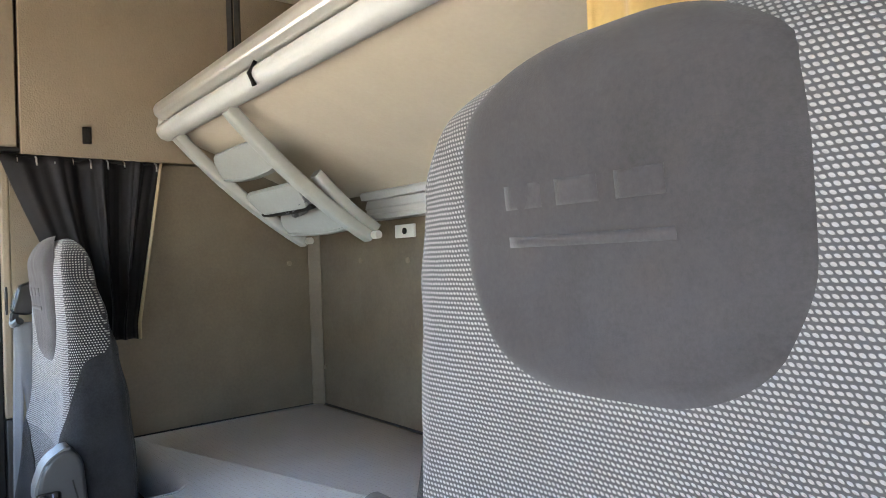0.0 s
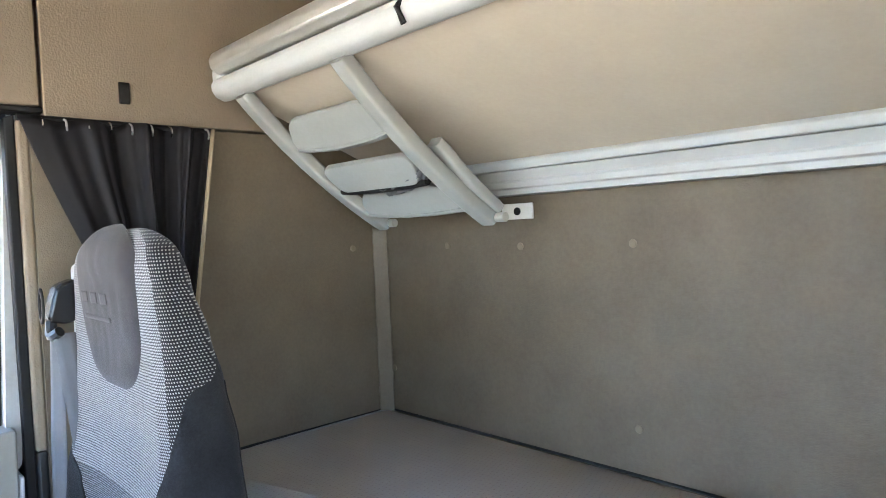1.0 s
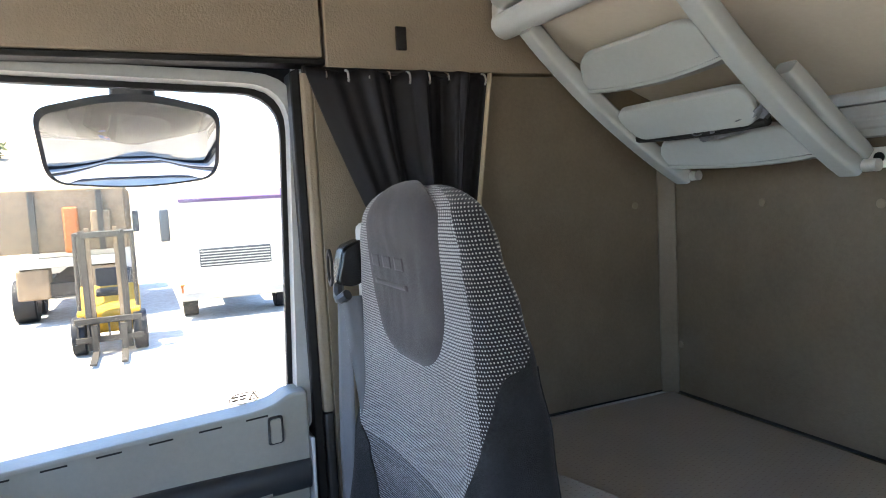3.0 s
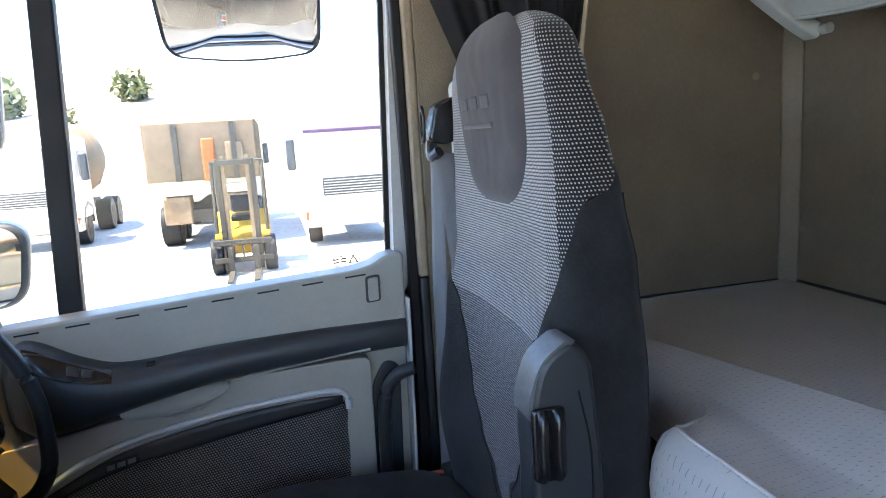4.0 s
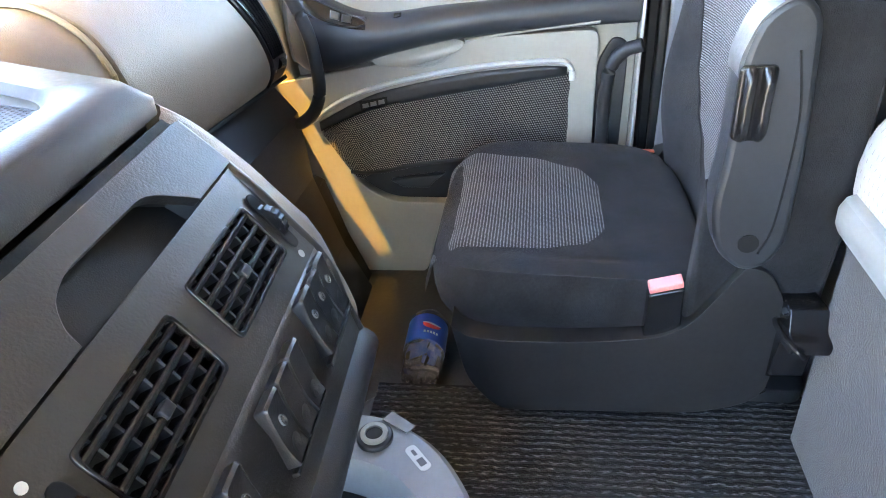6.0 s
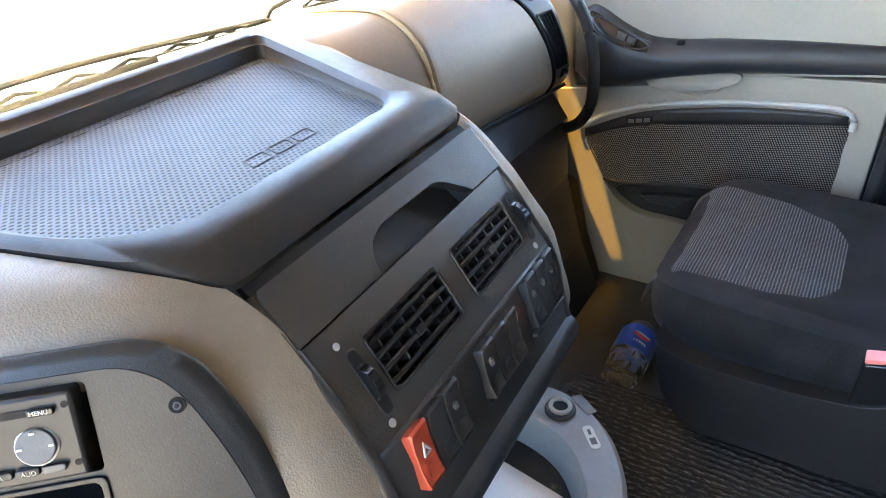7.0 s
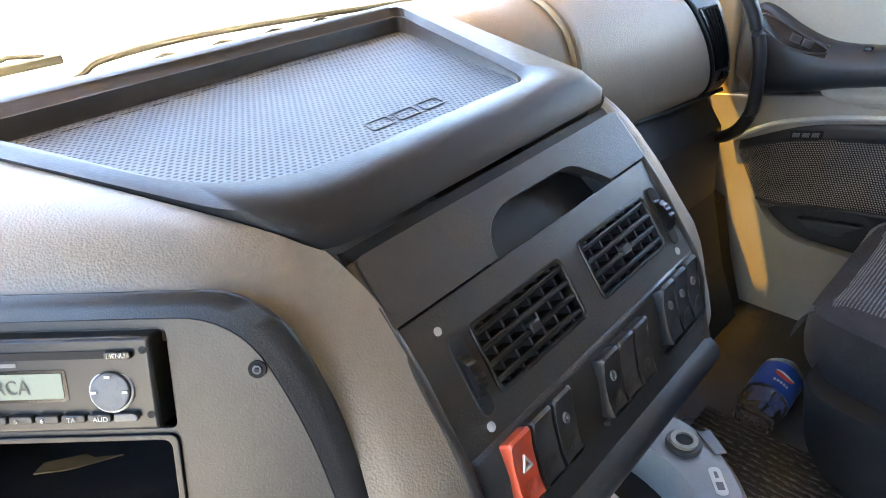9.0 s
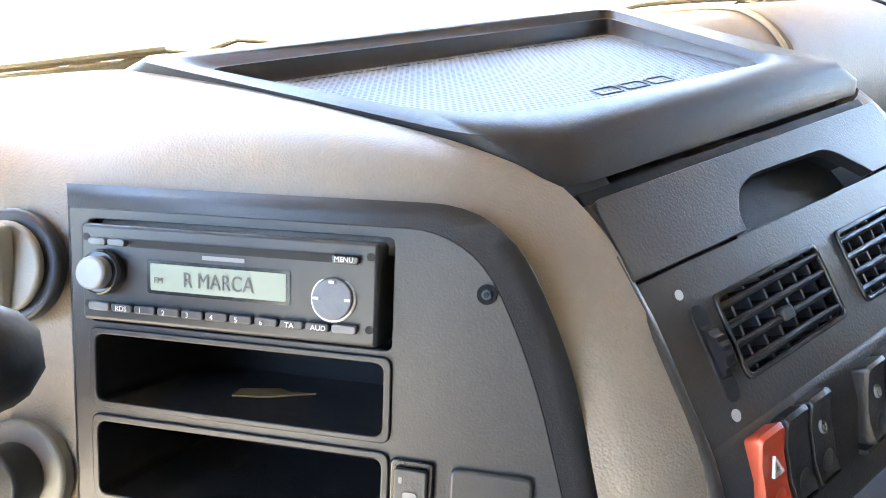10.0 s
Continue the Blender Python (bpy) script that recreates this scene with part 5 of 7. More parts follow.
def holed_on(fn, outer, holes, o0, o1, name, mat, par=dash, label="", bevel=0.0):
    bm = bmesh.new()
    edges = []
    for pts in [outer, *holes]:
        vs = [bm.verts.new((a, b, 0)) for a, b in pts]
        edges += [bm.edges.new((vs[i], vs[(i + 1) % len(vs)])) for i in range(len(vs))]
    bmesh.ops.triangle_fill(bm, use_beauty=True, use_dissolve=False, edges=edges)
    lo = bm.faces[:]
    ret = bmesh.ops.extrude_face_region(bm, geom=lo)
    top = {e for e in ret["geom"] if isinstance(e, bmesh.types.BMVert)}
    for v in bm.verts:
        v.co = fn(v.co.x, v.co.y, o1 if v in top else o0)
    bmesh.ops.recalc_face_normals(bm, faces=bm.faces)
    return part(name, bm, mat, par, label, bevel=bevel, sharp=30)
def rect(a0, a1, b0, b1, r=0.0, n=4):
    pts = [(a0, b0), (a1, b0), (a1, b1), (a0, b1)]
    return [tuple(p) for p in rounded(pts, r, n)] if r else pts

arch = [tuple(p) for p in rounded([(-0.206, 0.54), (0.160, 0.54), (0.127, 0.66), (0.099, 0.76), (0.060, 0.828), (-0.206, 0.828)], [0, 0, 0.05, 0.06, 0.07, 0], 8)]
RAD = rect(-0.187, 0.004, 0.7485, 0.8085, 0.004)
SH1 = rect(-0.186, 0.003, 0.6985, 0.7435, 0.006)
SH2 = rect(-0.186, 0.003, 0.640, 0.6905, 0.006)
arch_in = [tuple(p) for p in rounded([(-0.200, 0.545), (0.140, 0.545), (0.108, 0.66), (0.081, 0.75), (0.046, 0.8145), (-0.200, 0.8145)], [0, 0, 0.05, 0.06, 0.06, 0], 8)]
rp = part("radio_panel", ringed([[panel_at(a, b, -0.008) for a, b in arch], [panel_at(a, b, -0.0005) for a, b in arch], [panel_at(a, b, 0.0022) for a, b in [(lerp(p[0], q[0], 0.6), lerp(p[1], q[1], 0.6)) for p, q in zip(arch, arch_in)]], [panel_at(a, b, 0.0042) for a, b in arch_in]], caps=False), BLACK, dash, "dark sloped radio panel border", sharp=80)
holed_on(panel_at, arch_in, [RAD, SH1, SH2], 0.000, 0.0045, "radio_plate", PLATE, rp, "satin dark grey radio plate", 0.0008)
def well(outline, depth, name, mat=BLACK_SMOOTH, fn=panel_at, par=None, back=True):
    """Walls and back of a recess behind an outline."""
    bm = ringed([[fn(a, b, 0.002) for a, b in outline], [fn(a, b, -depth) for a, b in outline]], caps=False)
    if back:
        n = len(outline)
        bm.verts.ensure_lookup_table()
        bm.faces.new(list(bm.verts)[n:])
    return part(name, bm, mat, par or dash, smooth=False)
well(SH1, 0.11, "storage_shelf", PLATE)
well(SH2, 0.11, "storage_shelf", PLATE)
well(RAD, 0.03, "radio_well", BLACK_SMOOTH)
for o in (SH1, SH2):
    cxm, czm = sum(a for a, b in o) / len(o), sum(b for a, b in o) / len(o)
    inner = [(cxm + (a - cxm) * 0.97, czm + (b - czm) * 0.90) for a, b in o]
    outer = [(cxm + (a - cxm) * 1.02, czm + (b - czm) * 1.07) for a, b in o]
    holed_on(panel_at, outer, [inner], 0.0035, 0.0065, "shelf_rim", BLACK, rp, "glossy black rim", 0.001)
STEELY = plastic("dull_steel", (0.05, 0.05, 0.05), 0.35, 500.0, 0.0, 0.1, metal=0.6)
# screw, square button and blank pad
part("screw", disc(panel_at(0.0555, 0.783, 0.003), (0.64, 0.64, 0.42), 0.0054, 0.003, 18), SOCKET, rp, "dark socket screw")
part("screw_head", disc(panel_at(0.0555, 0.783, 0.006), (0.64, 0.64, 0.42), 0.0027, 0.0008, 14), STEELY, rp, "shiny screw head")
part("screw_socket", disc(panel_at(0.0555, 0.783, 0.007), (0.64, 0.64, 0.42), 0.0016, 0.0006, 6), RUBBER, rp)
plate_on(panel_at, rect(0.006, 0.031, 0.655, 0.690, 0.003), 0.003, 0.007, "square_button_frame", BLACK_SMOOTH, rp, bevel=0.001)
plate_on(panel_at, rect(0.009, 0.028, 0.659, 0.686, 0.002), 0.007, 0.010, "square_button", CHARCOAL, rp, "charcoal push button", bevel=0.001)
plate_on(panel_at, rect(0.0145, 0.0225, 0.664, 0.6735, 0.002), 0.0102, 0.0106, "button_mark", MARK, rp)
plate_on(panel_at, rect(0.012, 0.014, 0.678, 0.6815), 0.0102, 0.0106, "button_mark", MARK, rp)
plate_on(panel_at, rect(0.040, 0.086, 0.640, 0.689, 0.005), 0.003, 0.0075, "blank_pad", PLATE, rp, "black blank cover", bevel=0.002)

# light switch and ignition lock; taupe padding here stands for the sunlit grey plate
N3 = Vector((0.64, 0.64, 0.42))
ls = part("light_switch", disc(panel_at(-0.2455, 0.776, -0.004), N3, 0.0365, 0.010, 40), CHARCOAL, dash, "round dark switch collar", bevel=0.003)
part("switch_disc", disc(panel_at(-0.2455, 0.776, 0.006), N3, 0.0290, 0.006, 32), TRIM, ls, "worn beige switch disc", bevel=0.002)
plate_on(panel_at, rect(-0.256, -0.234, 0.750, 0.802, 0.007), 0.010, 0.021, "switch_lever", TRIM, ls, "beige switch lever", bevel=0.002)
plate_on(panel_at, rect(-0.255, -0.235, 0.790, 0.7935), 0.0205, 0.0215, "lever_line", RUBBER, ls)
ig = part("ignition_lock", disc(panel_at(-0.246, 0.644, -0.004), N3, 0.036, 0.012, 36), TRIM, dash, "beige ignition collar", bevel=0.003)
part("lock_barrel", disc(panel_at(-0.246, 0.644, 0.006), N3, 0.023, 0.024, 28), CHARCOAL, ig, "dark lock barrel", bevel=0.003)

# ---- car radio ----
def radio():
    rd = thing("car_radio", panel_at(-0.09, 0.75), "black car radio with round knobs and green display", "radio")
    def on(a, b, o=0.0):
        return panel_at(-0.186 + a, 0.7505 + b, o + 0.002)
    W, H = 0.184, 0.0555
    body = plate_on(on, rect(0, W, 0, H, 0.003), -0.025, 0.010, "faceplate", FACE, rd, "dark grey faceplate", 0.0025)
    n = (0.64, 0.64, 0.42)
    plate_on(on, rect(0.034, 0.160, 0.0435, 0.0480, 0.001), 0.0098, 0.0108, "disc_slot", RUBBER, body, "black disc slot")
    plate_on(on, rect(0.008, 0.0195, 0.0435, 0.0475, 0.002), 0.010, 0.013, "key", PAD, body, "grey key", 0.001)
    plate_on(on, rect(0.0205, 0.032, 0.0435, 0.0475, 0.002), 0.010, 0.013, "key", PAD, body, "grey key", 0.001)
    plate_on(on, rect(0.158, 0.174, 0.0433, 0.0480, 0.002), 0.010, 0.013, "key", BLACK_SMOOTH, body, "black menu key", 0.001)
    part("volume_knob", disc(on(0.0175, 0.0285, 0.009), n, 0.0135, 0.008, 30), BLACK_SMOOTH, body, "black knob ring", bevel=0.002)
    part("knob_cap", disc(on(0.0175, 0.0285, 0.016), n, 0.0095, 0.008, 28), CONSOLE, body, "silver knob cap", bevel=0.0015)
    part("selector_ring", disc(on(0.159, 0.0245, 0.0095), n, 0.0130, 0.002, 36), SILVER, body, "silver selector ring", bevel=0.0008)
    part("selector_disc", disc(on(0.159, 0.0245, 0.0105), n, 0.0116, 0.003, 36), PAD, body, "brushed selector disc", bevel=0.001)
    for dx, dz in ((0, 0.009), (0, -0.009), (0.009, 0), (-0.009, 0)):
        plate_on(on, rect(0.159 + dx - 0.0016, 0.159 + dx + 0.0016, 0.0245 + dz - 0.0007, 0.0245 + dz + 0.0007), 0.0132, 0.0139, "selector_mark", CREAM, body)
    plate_on(on, rect(0.0445, 0.1335, 0.0185, 0.0375, 0.002), 0.0098, 0.0104, "display_frame", BLACK_SMOOTH, body, "black display frame")
    disp = plate_on(on, rect(0.047, 0.131, 0.0205, 0.0355, 0.001), 0.0104, 0.0108, "display", LCD, body, "pale green display", smooth=False)
    # display characters
    base = on(0.068, 0.0238, 0.0113)
    ux = (on(0.1, 0.02) - on(0.0, 0.02)).normalized()
    uz = (on(0.1, 0.04) - on(0.1, 0.02)).normalized()
    m = Matrix((ux, uz, ux.cross(uz))).transposed().to_4x4()
    m.translation = base
    def letters(text, size, place, mat, name, squash=1.0, par=body):
        cu = bpy.data.curves.new(name, "FONT")
        cu.body, cu.size, cu.extrude = text, size, 0.0001
        tmp = bpy.data.objects.new(name, cu)
        scene.collection.objects.link(tmp)
        bpy.context.view_layer.update()
        me = bpy.data.meshes.new_from_object(tmp.evaluated_get(bpy.context.evaluated_depsgraph_get()))
        bpy.data.objects.remove(tmp)
        mm = m.copy()
        mm.translation = place
        me.transform(mm @ Matrix.Diagonal((squash, 1, 1, 1)))
        bm = bmesh.new()
        bm.from_mesh(me)
        return part(name, bm, mat, par, smooth=False)
    letters("R MARCA", 0.0125, base, LCD_INK, "display_text", 0.82)
    letters("FM", 0.0048, on(0.0495, 0.0248, 0.0113), LCD_INK, "display_text")
    plate_on(on, rect(0.080, 0.106, 0.0395, 0.0418), 0.0102, 0.0106, "maker_bar", MARK, body, "small pale maker's bar")
    letters("MENU", 0.0040, on(0.1600, 0.0444, 0.0134), CREAM, "key_text")
    names = ("", "RDS", "1", "2", "3", "4", "5", "6", "TA", "AUD", "")
    for i in range(11):
        a = 0.007 + i * 0.0152
        plate_on(on, rect(a, a + 0.0142, 0.0065, 0.0115, 0.0022), 0.010, 0.0135, "preset_key", CHARCOAL if 0 < i < 10 else PAD, body, "" , 0.001)
        if names[i]:
            letters(names[i], 0.0042, on(a + 0.0035, 0.0074, 0.0141), CREAM, "key_text")
    for a, b in ((0.0045, 0.0478), (0.1795, 0.0478), (0.0045, 0.0095), (0.1795, 0.0095)):
        part("release_hole", disc(on(a, b, 0.0098), n, 0.0023, 0.0006, 12), RUBBER, body, "black release hole")
    return rd
LCD = glow("display_green", (0.135, 0.165, 0.130), 0.01)
LCD_INK = plastic("display_ink", (0.03, 0.035, 0.03), 0.5, 500.0, 0.0, 0.0)
RADIO = radio()

# ---- middle fascia ----
V1 = rect(-0.969, -0.858, 0.7195, 0.7585, 0.005)
V2 = rect(-1.107, -0.999, 0.7195, 0.7585, 0.005)
XF0, XF1 = -1.1445, -0.8045
holed_on(lambda x, z, o: onface(x, z, o), rect(XF0, XF1, 0.702, 0.7775), [V1, V2], -0.006, 0.0, "vent_fascia", FASCIA, dash, "satin black vent fascia", 0.0)
bm = sheet(lambda u, v: onface(lerp(XF0, XF1, u), lerp(0.606, 0.7025, v), 0.0), 4, 14)
part("switch_fascia", bm, FASCIA, dash, "satin black switch fascia", solid=-0.006)
for x in (XF1 + 0.002, XF0 - 0.002):
    part("edge_roll", tube([onface(x, 0.606 + k * 0.0131, -0.004) for k in range(17)], 0.0065, 10, up=(1, 0, 0)), FASCIA, dash, "rounded fascia edge")
def vent(outline, flip=1):
    x0, x1 = min(a for a, b in outline), max(a for a, b in outline)
    vt = part("air_vent", ringed([[onface(a, b, 0.001) for a, b in outline], [onface(a, b, -0.030) for a, b in outline]], caps=False), BLACK_SMOOTH, dash, "black air vent", smooth=False)
    plate_on(onface, outline, -0.032, -0.030, "vent_back", RUBBER, vt)
    cxm, czm = (x0 + x1) / 2, 0.739
    outer = [(cxm + (a - cxm) * 1.035, czm + (b - czm) * 1.09) for a, b in outline]
    holed_on(onface, outer, [[(cxm + (a - cxm) * 0.985, czm + (b - czm) * 0.96) for a, b in outline]], -0.001, 0.0025, "vent_frame", BLACK_SMOOTH, vt, "", 0.001)
    for i in range(4):
        z = 0.7245 + i * 0.0097
        ring = [(-0.0019, -0.003), (-0.0021, -0.0005), (-0.0013, 0.0012), (0.0003, 0.0017), (0.0018, 0.0012), (0.0025, -0.0005), (0.0034, -0.012), (0.0012, -0.012)]
        part("blade", ringed([[onface(x, z + dz, o) for dz, o in ring] for x in (x0 + 0.001, x1 - 0.001)]), BLACK_SMOOTH, vt, sharp=60)
    for i in range(6):
        x = lerp(x0, x1, (i + 0.75) / 6.5)
        part("fin", ringed([[onface(x + dx, z, o) for dx, o in ((-0.0010, -0.0008), (0.0010, -0.0008), (0.0010, -0.024), (-0.0010, -0.024))] for z in (0.7205, 0.7575)]), CHARCOAL, vt)
    plate_on(onface, rect(cxm - 0.0055, cxm + 0.0055, 0.7325, 0.7390, 0.0015), -0.004, 0.0035, "slider", BLACK, vt, "small ribbed slider", 0.0015)
    return vt
vent(V1)
vent(V2)
# thumb wheels beside the vents
for x in (-0.8395, -1.1255):
    sl = plate_on(onface, rect(x - 0.0065, x + 0.0065, 0.7135, 0.7600, 0.0062), 0.0, 0.002, "wheel_slot", RUBBER, dash, "dark thumbwheel slot", 0.001)
    c = onface(x, 0.737, -0.007)
    nx = Vector((1, 0, 0))
    wheel = bmesh.new()
    t1 = (onface(x, 0.747, 0) - onface(x, 0.727, 0)).normalized()
    t2 = (onface(x, 0.737, 0.01) - onface(x, 0.737, 0)).normalized()
    rings = []
    for w in (-0.0042, 0.0042):
        rings.append([c + nx * w + (t1 * math.cos(a) + t2 * math.sin(a)) * (0.0175 + (0.0012 if i % 2 else 0)) for i, a in enumerate([k * math.tau / 40 for k in range(40)])])
    part("thumbwheel", ringed(rings), BLACK_SMOOTH, sl, "ribbed black thumbwheel", smooth=False)
    for z, r in ((0.7085, 0.0036), (0.7665, 0.0032)):
        if x > -1 or z < 0.72:
            part("print_dot", disc(onface(x + (0.004 if z < 0.72 else 0.006), z, 0.0), (0, 0.8, 0.6), r, 0.0006, 16), CREAM, sl, "white printed dot")
# switches in three groups
def rocker(x, z, mat, mark=True, lab="", lit=False):
    w, hh = 0.0121, 0.0255
    rings = []
    for o, k in ((0.0, 1.0), (0.0046, 0.985), (0.0064, 0.91)):
        rings.append([onface(x + (a * k), z + b * k + (0.002 if o > 0.004 else 0), o + (0.0055 * (b / hh) ** 2 if o > 0.002 else 0)) for a, b in [tuple(p) for p in rounded([(-w, -hh), (w, -hh), (w, -hh * 0.4), (w, 0.0), (w, hh * 0.4), (w, hh), (-w, hh), (-w, hh * 0.4), (-w, 0.0), (-w, -hh * 0.4)], [0.003, 0.003, 0, 0, 0, 0.003, 0.003, 0, 0, 0], 3)]])
    bm = ringed(rings, caps=False)
    sheet(lambda u, v: onface(x + (2 * u - 1) * w * 0.905, z + 0.002 + (2 * v - 1) * hh * 0.905, 0.0063 + 0.0055 * (2 * v - 1) ** 2 * 0.82 - 0.0008 * (1 - (2 * u - 1) ** 2)), 4, 12, bm=bm)
    sw = part("rocker_switch", bm, mat, dash, lab, sharp=50)
    part("thumb_dimple", disc_sheet(lambda r, a: onface(x + 0.0062 * r * math.cos(a), z - 0.0105 + 0.0075 * r * math.sin(a), 0.0072 + 0.0016 * r * r), 3, 18), mat, sw)
    if mark == "tri":
        tri = [(x - 0.0052, z + 0.004), (x + 0.0052, z + 0.004), (x, z + 0.0132)]
        holed_on(onface, tri, [[(x - 0.0028, z + 0.0055), (x + 0.0028, z + 0.0055), (x, z + 0.0102)]], 0.0072, 0.0092, "hazard_triangle", CREAM, sw, "white triangle")
    elif mark:
        holed_on(onface, [(x + 0.0032 * math.cos(i * math.tau / 16), z + 0.0085 + 0.0036 * math.sin(i * math.tau / 16)) for i in range(16)],
                 [[(x + 0.0024 * math.cos(i * math.tau / 12), z + 0.0085 + 0.0028 * math.sin(i * math.tau / 12)) for i in range(12)]], 0.0064, 0.0084, "symbol_ring", MARK, sw, "printed ring symbol in faded grey")
        plate_on(onface, rect(x - 0.0009, x + 0.0009, z + 0.0070, z + 0.0100), 0.0064, 0.0084, "symbol_bar", MARK, sw)
rocker(-0.8455, 0.672, RED, "tri", "orange red hazard switch")
rocker(-0.8715, 0.672, FASCIA, False)
rocker(-0.8975, 0.672, FASCIA, True)
rocker(-0.9640, 0.668, FASCIA, True)
rocker(-0.9895, 0.668, FASCIA, False)
rocker(-1.0145, 0.668, FASCIA, False)
rocker(-1.0700, 0.674, CHARCOAL, True)
rocker(-1.0935, 0.674, CHARCOAL, True)
rocker(-1.1170, 0.675, CHARCOAL, True)
for x0, x1, z in ((-0.912, -0.858, 0.643), (-1.028, -0.952, 0.639), (-1.136, -1.060, 0.641)):
    part("switch_ledge", ringed([[onface(x, z + b, o) for b, o in ((0, 0), (0.0015, 0.006), (-0.002, 0.007), (-0.004, 0))] for x in (x0, x1)]), CHARCOAL, dash, "thin grey ledge under the switches", bevel=0.0008)
# rounded knee lip under the switches
def lip(u, v):
    x = lerp(XF1 + 0.01, XF0 - 0.004, u)
    a = lerp(math.pi * 0.55, -math.pi * 0.62, v)
    p = skew(x, -0.158 + 0.0195 * math.cos(a) * 1.15, 0.592 + 0.0195 * math.sin(a))
    return p
part("knee_lip", sheet(lip, 12, 14), CHARCOAL, dash, "rounded charcoal lip")
part("knee_panel", ringed([[skew(x, y, z) for y, z in ((-0.165, 0.58), (-0.30, 0.47), (-0.42, 0.42), (-0.60, 0.40), (-0.60, 0.12), (-0.98, 0.12), (-0.98, 0.60), (-0.40, 0.62), (-0.19, 0.61))] for x in (-0.76, -1.19)]), BLACK, dash, "black lower centre panel", smooth=False)
# upper cover with the cut-out pocket
notch = [(XF0, 0.779), (-1.081, 0.779), (-1.074, 0.784), (-1.045, 0.8010), (-0.948, 0.8025), (-0.926, 0.797), (-0.915, 0.787), (-0.913, 0.779), (XF1, 0.779), (XF1, 0.8165), (XF0, 0.8165)]
notch = [tuple(p) for p in rounded(notch, [0.0, 0.0, 0.006, 0.012, 0.02, 0.012, 0.006, 0.0, 0.0, 0.006, 0.006], 4)]
bm = bmesh.new()
vs = [bm.verts.new((a, b, 0)) for a, b in notch]
ed = [bm.edges.new((vs[i], vs[(i + 1) % len(vs)])) for i in range(len(vs))]
bmesh.ops.triangle_fill(bm, use_beauty=True, use_dissolve=False, edges=ed)
ret = bmesh.ops.extrude_face_region(bm, geom=bm.faces[:])
up = {e for e in ret["geom"] if isinstance(e, bmesh.types.BMVert)}
for v in bm.verts:
    v.co = onface(v.co.x, v.co.y, 0.004 if v in up else -0.006)
bmesh.ops.recalc_face_normals(bm, faces=bm.faces)
part("upper_cover", bm, FASCIA, dash, "satin black cover with a finger pocket", bevel=0.003, sharp=30)
pk = [(-1.088, 0.7765), (-0.908, 0.7765), (-0.912, 0.802), (-0.944, 0.808), (-1.052, 0.806), (-1.084, 0.79)]
bm = ringed([[onface(a, b, -0.002) for a, b in pk], [onface(-0.997 + (a + 0.997) * 0.94, b + 0.001, -0.022) for a, b in pk]], caps=False)
bm.faces.new(list(bm.verts)[len(pk):])
part("finger_pocket", bm, BLACK, dash, "dark pocket", smooth=False)
part("cover_seam", ringed([[onface(x, z, o) for z, o in ((0.8165, -0.012), (0.8225, -0.014), (0.8225, -0.006), (0.8165, -0.004))] for x in (XF0, XF1)]), RUBBER, dash, smooth=False)

# ---- tray on top of the dash ----
tr = part("tray_base", box(-1.16, -0.70, -0.64, -0.33, 0.806, 0.822), BLACK, dash, "black storage tray", smooth=False)
def quad(c, r):
    return rounded([Vector(p) for p in c], r, 8)
o_low = quad([(-1.160, -0.312, 0.8275), (-0.782, -0.284, 0.8205), (-0.600, -0.655, 0.845), (-1.262, -0.690, 0.845)], [0.012, 0.035, 0.03, 0.03])
o_mid = quad([(-1.164, -0.314, 0.8385), (-0.776, -0.288, 0.833), (-0.604, -0.653, 0.866), (-1.260, -0.688, 0.868)], [0.014, 0.04, 0.03, 0.03])
o_top = quad([(-1.158, -0.330, 0.8520), (-0.762, -0.304, 0.849), (-0.616, -0.628, 0.876), (-1.230, -0.674, 0.879)], [0.02, 0.05, 0.03, 0.03])
i_top = quad([(-1.116, -0.362, 0.8560), (-0.764, -0.328, 0.8555), (-0.642, -0.606, 0.8745), (-1.194, -0.656, 0.8785)], [0.03, 0.09, 0.02, 0.02])
i_mid = quad([(-1.112, -0.368, 0.8500), (-0.768, -0.336, 0.8505), (-0.664, -0.599, 0.8665), (-1.191, -0.651, 0.8690)], [0.03, 0.09, 0.02, 0.02])
i_step = quad([(-1.110, -0.370, 0.8494), (-0.770, -0.338, 0.8498), (-0.668, -0.596, 0.8657), (-1.188, -0.6475, 0.8682)], [0.03, 0.09, 0.02, 0.02])
i_foot = quad([(-1.109, -0.3695, 0.8450), (-0.771, -0.3385, 0.8450), (-0.672, -0.593, 0.8520), (-1.186, -0.6455, 0.8530)], [0.03, 0.09, 0.02, 0.02])
i_low = quad([(-1.108, -0.369, 0.8440), (-0.772, -0.339, 0.8440), (-0.678, -0.588, 0.8490), (-1.183, -0.642, 0.8500)], [0.03, 0.09, 0.02, 0.02])
part("tray_rim", ringed([o_low, o_mid, o_top, i_top, i_mid, i_step, i_foot, i_low], caps=False), RIM, tr, "satin black rounded rim", sharp=52)
bm = bmesh.new()
vs = [bm.verts.new(p) for p in i_low]
bm.faces.new(vs)
bmesh.ops.recalc_face_normals(bm, faces=bm.faces)
part("tray_lining", bm, DIMPLED, tr, "dimpled rubber lining")
LINING = plastic("lining_rubber", (0.036, 0.040, 0.047), 0.6, 400.0, 0.0003, 0.2, spec=0.2)
# broken groove along the rear edge of the lining
for i in range(17):
    a, b = (Vector((-0.704, -0.575, 0.8494)).lerp(Vector((-1.172, -0.628, 0.8500)), (i + k) / 17) for k in (0.12, 0.82))
    part("groove", tube([a, b], 0.0003, 5), SOCKET, tr)
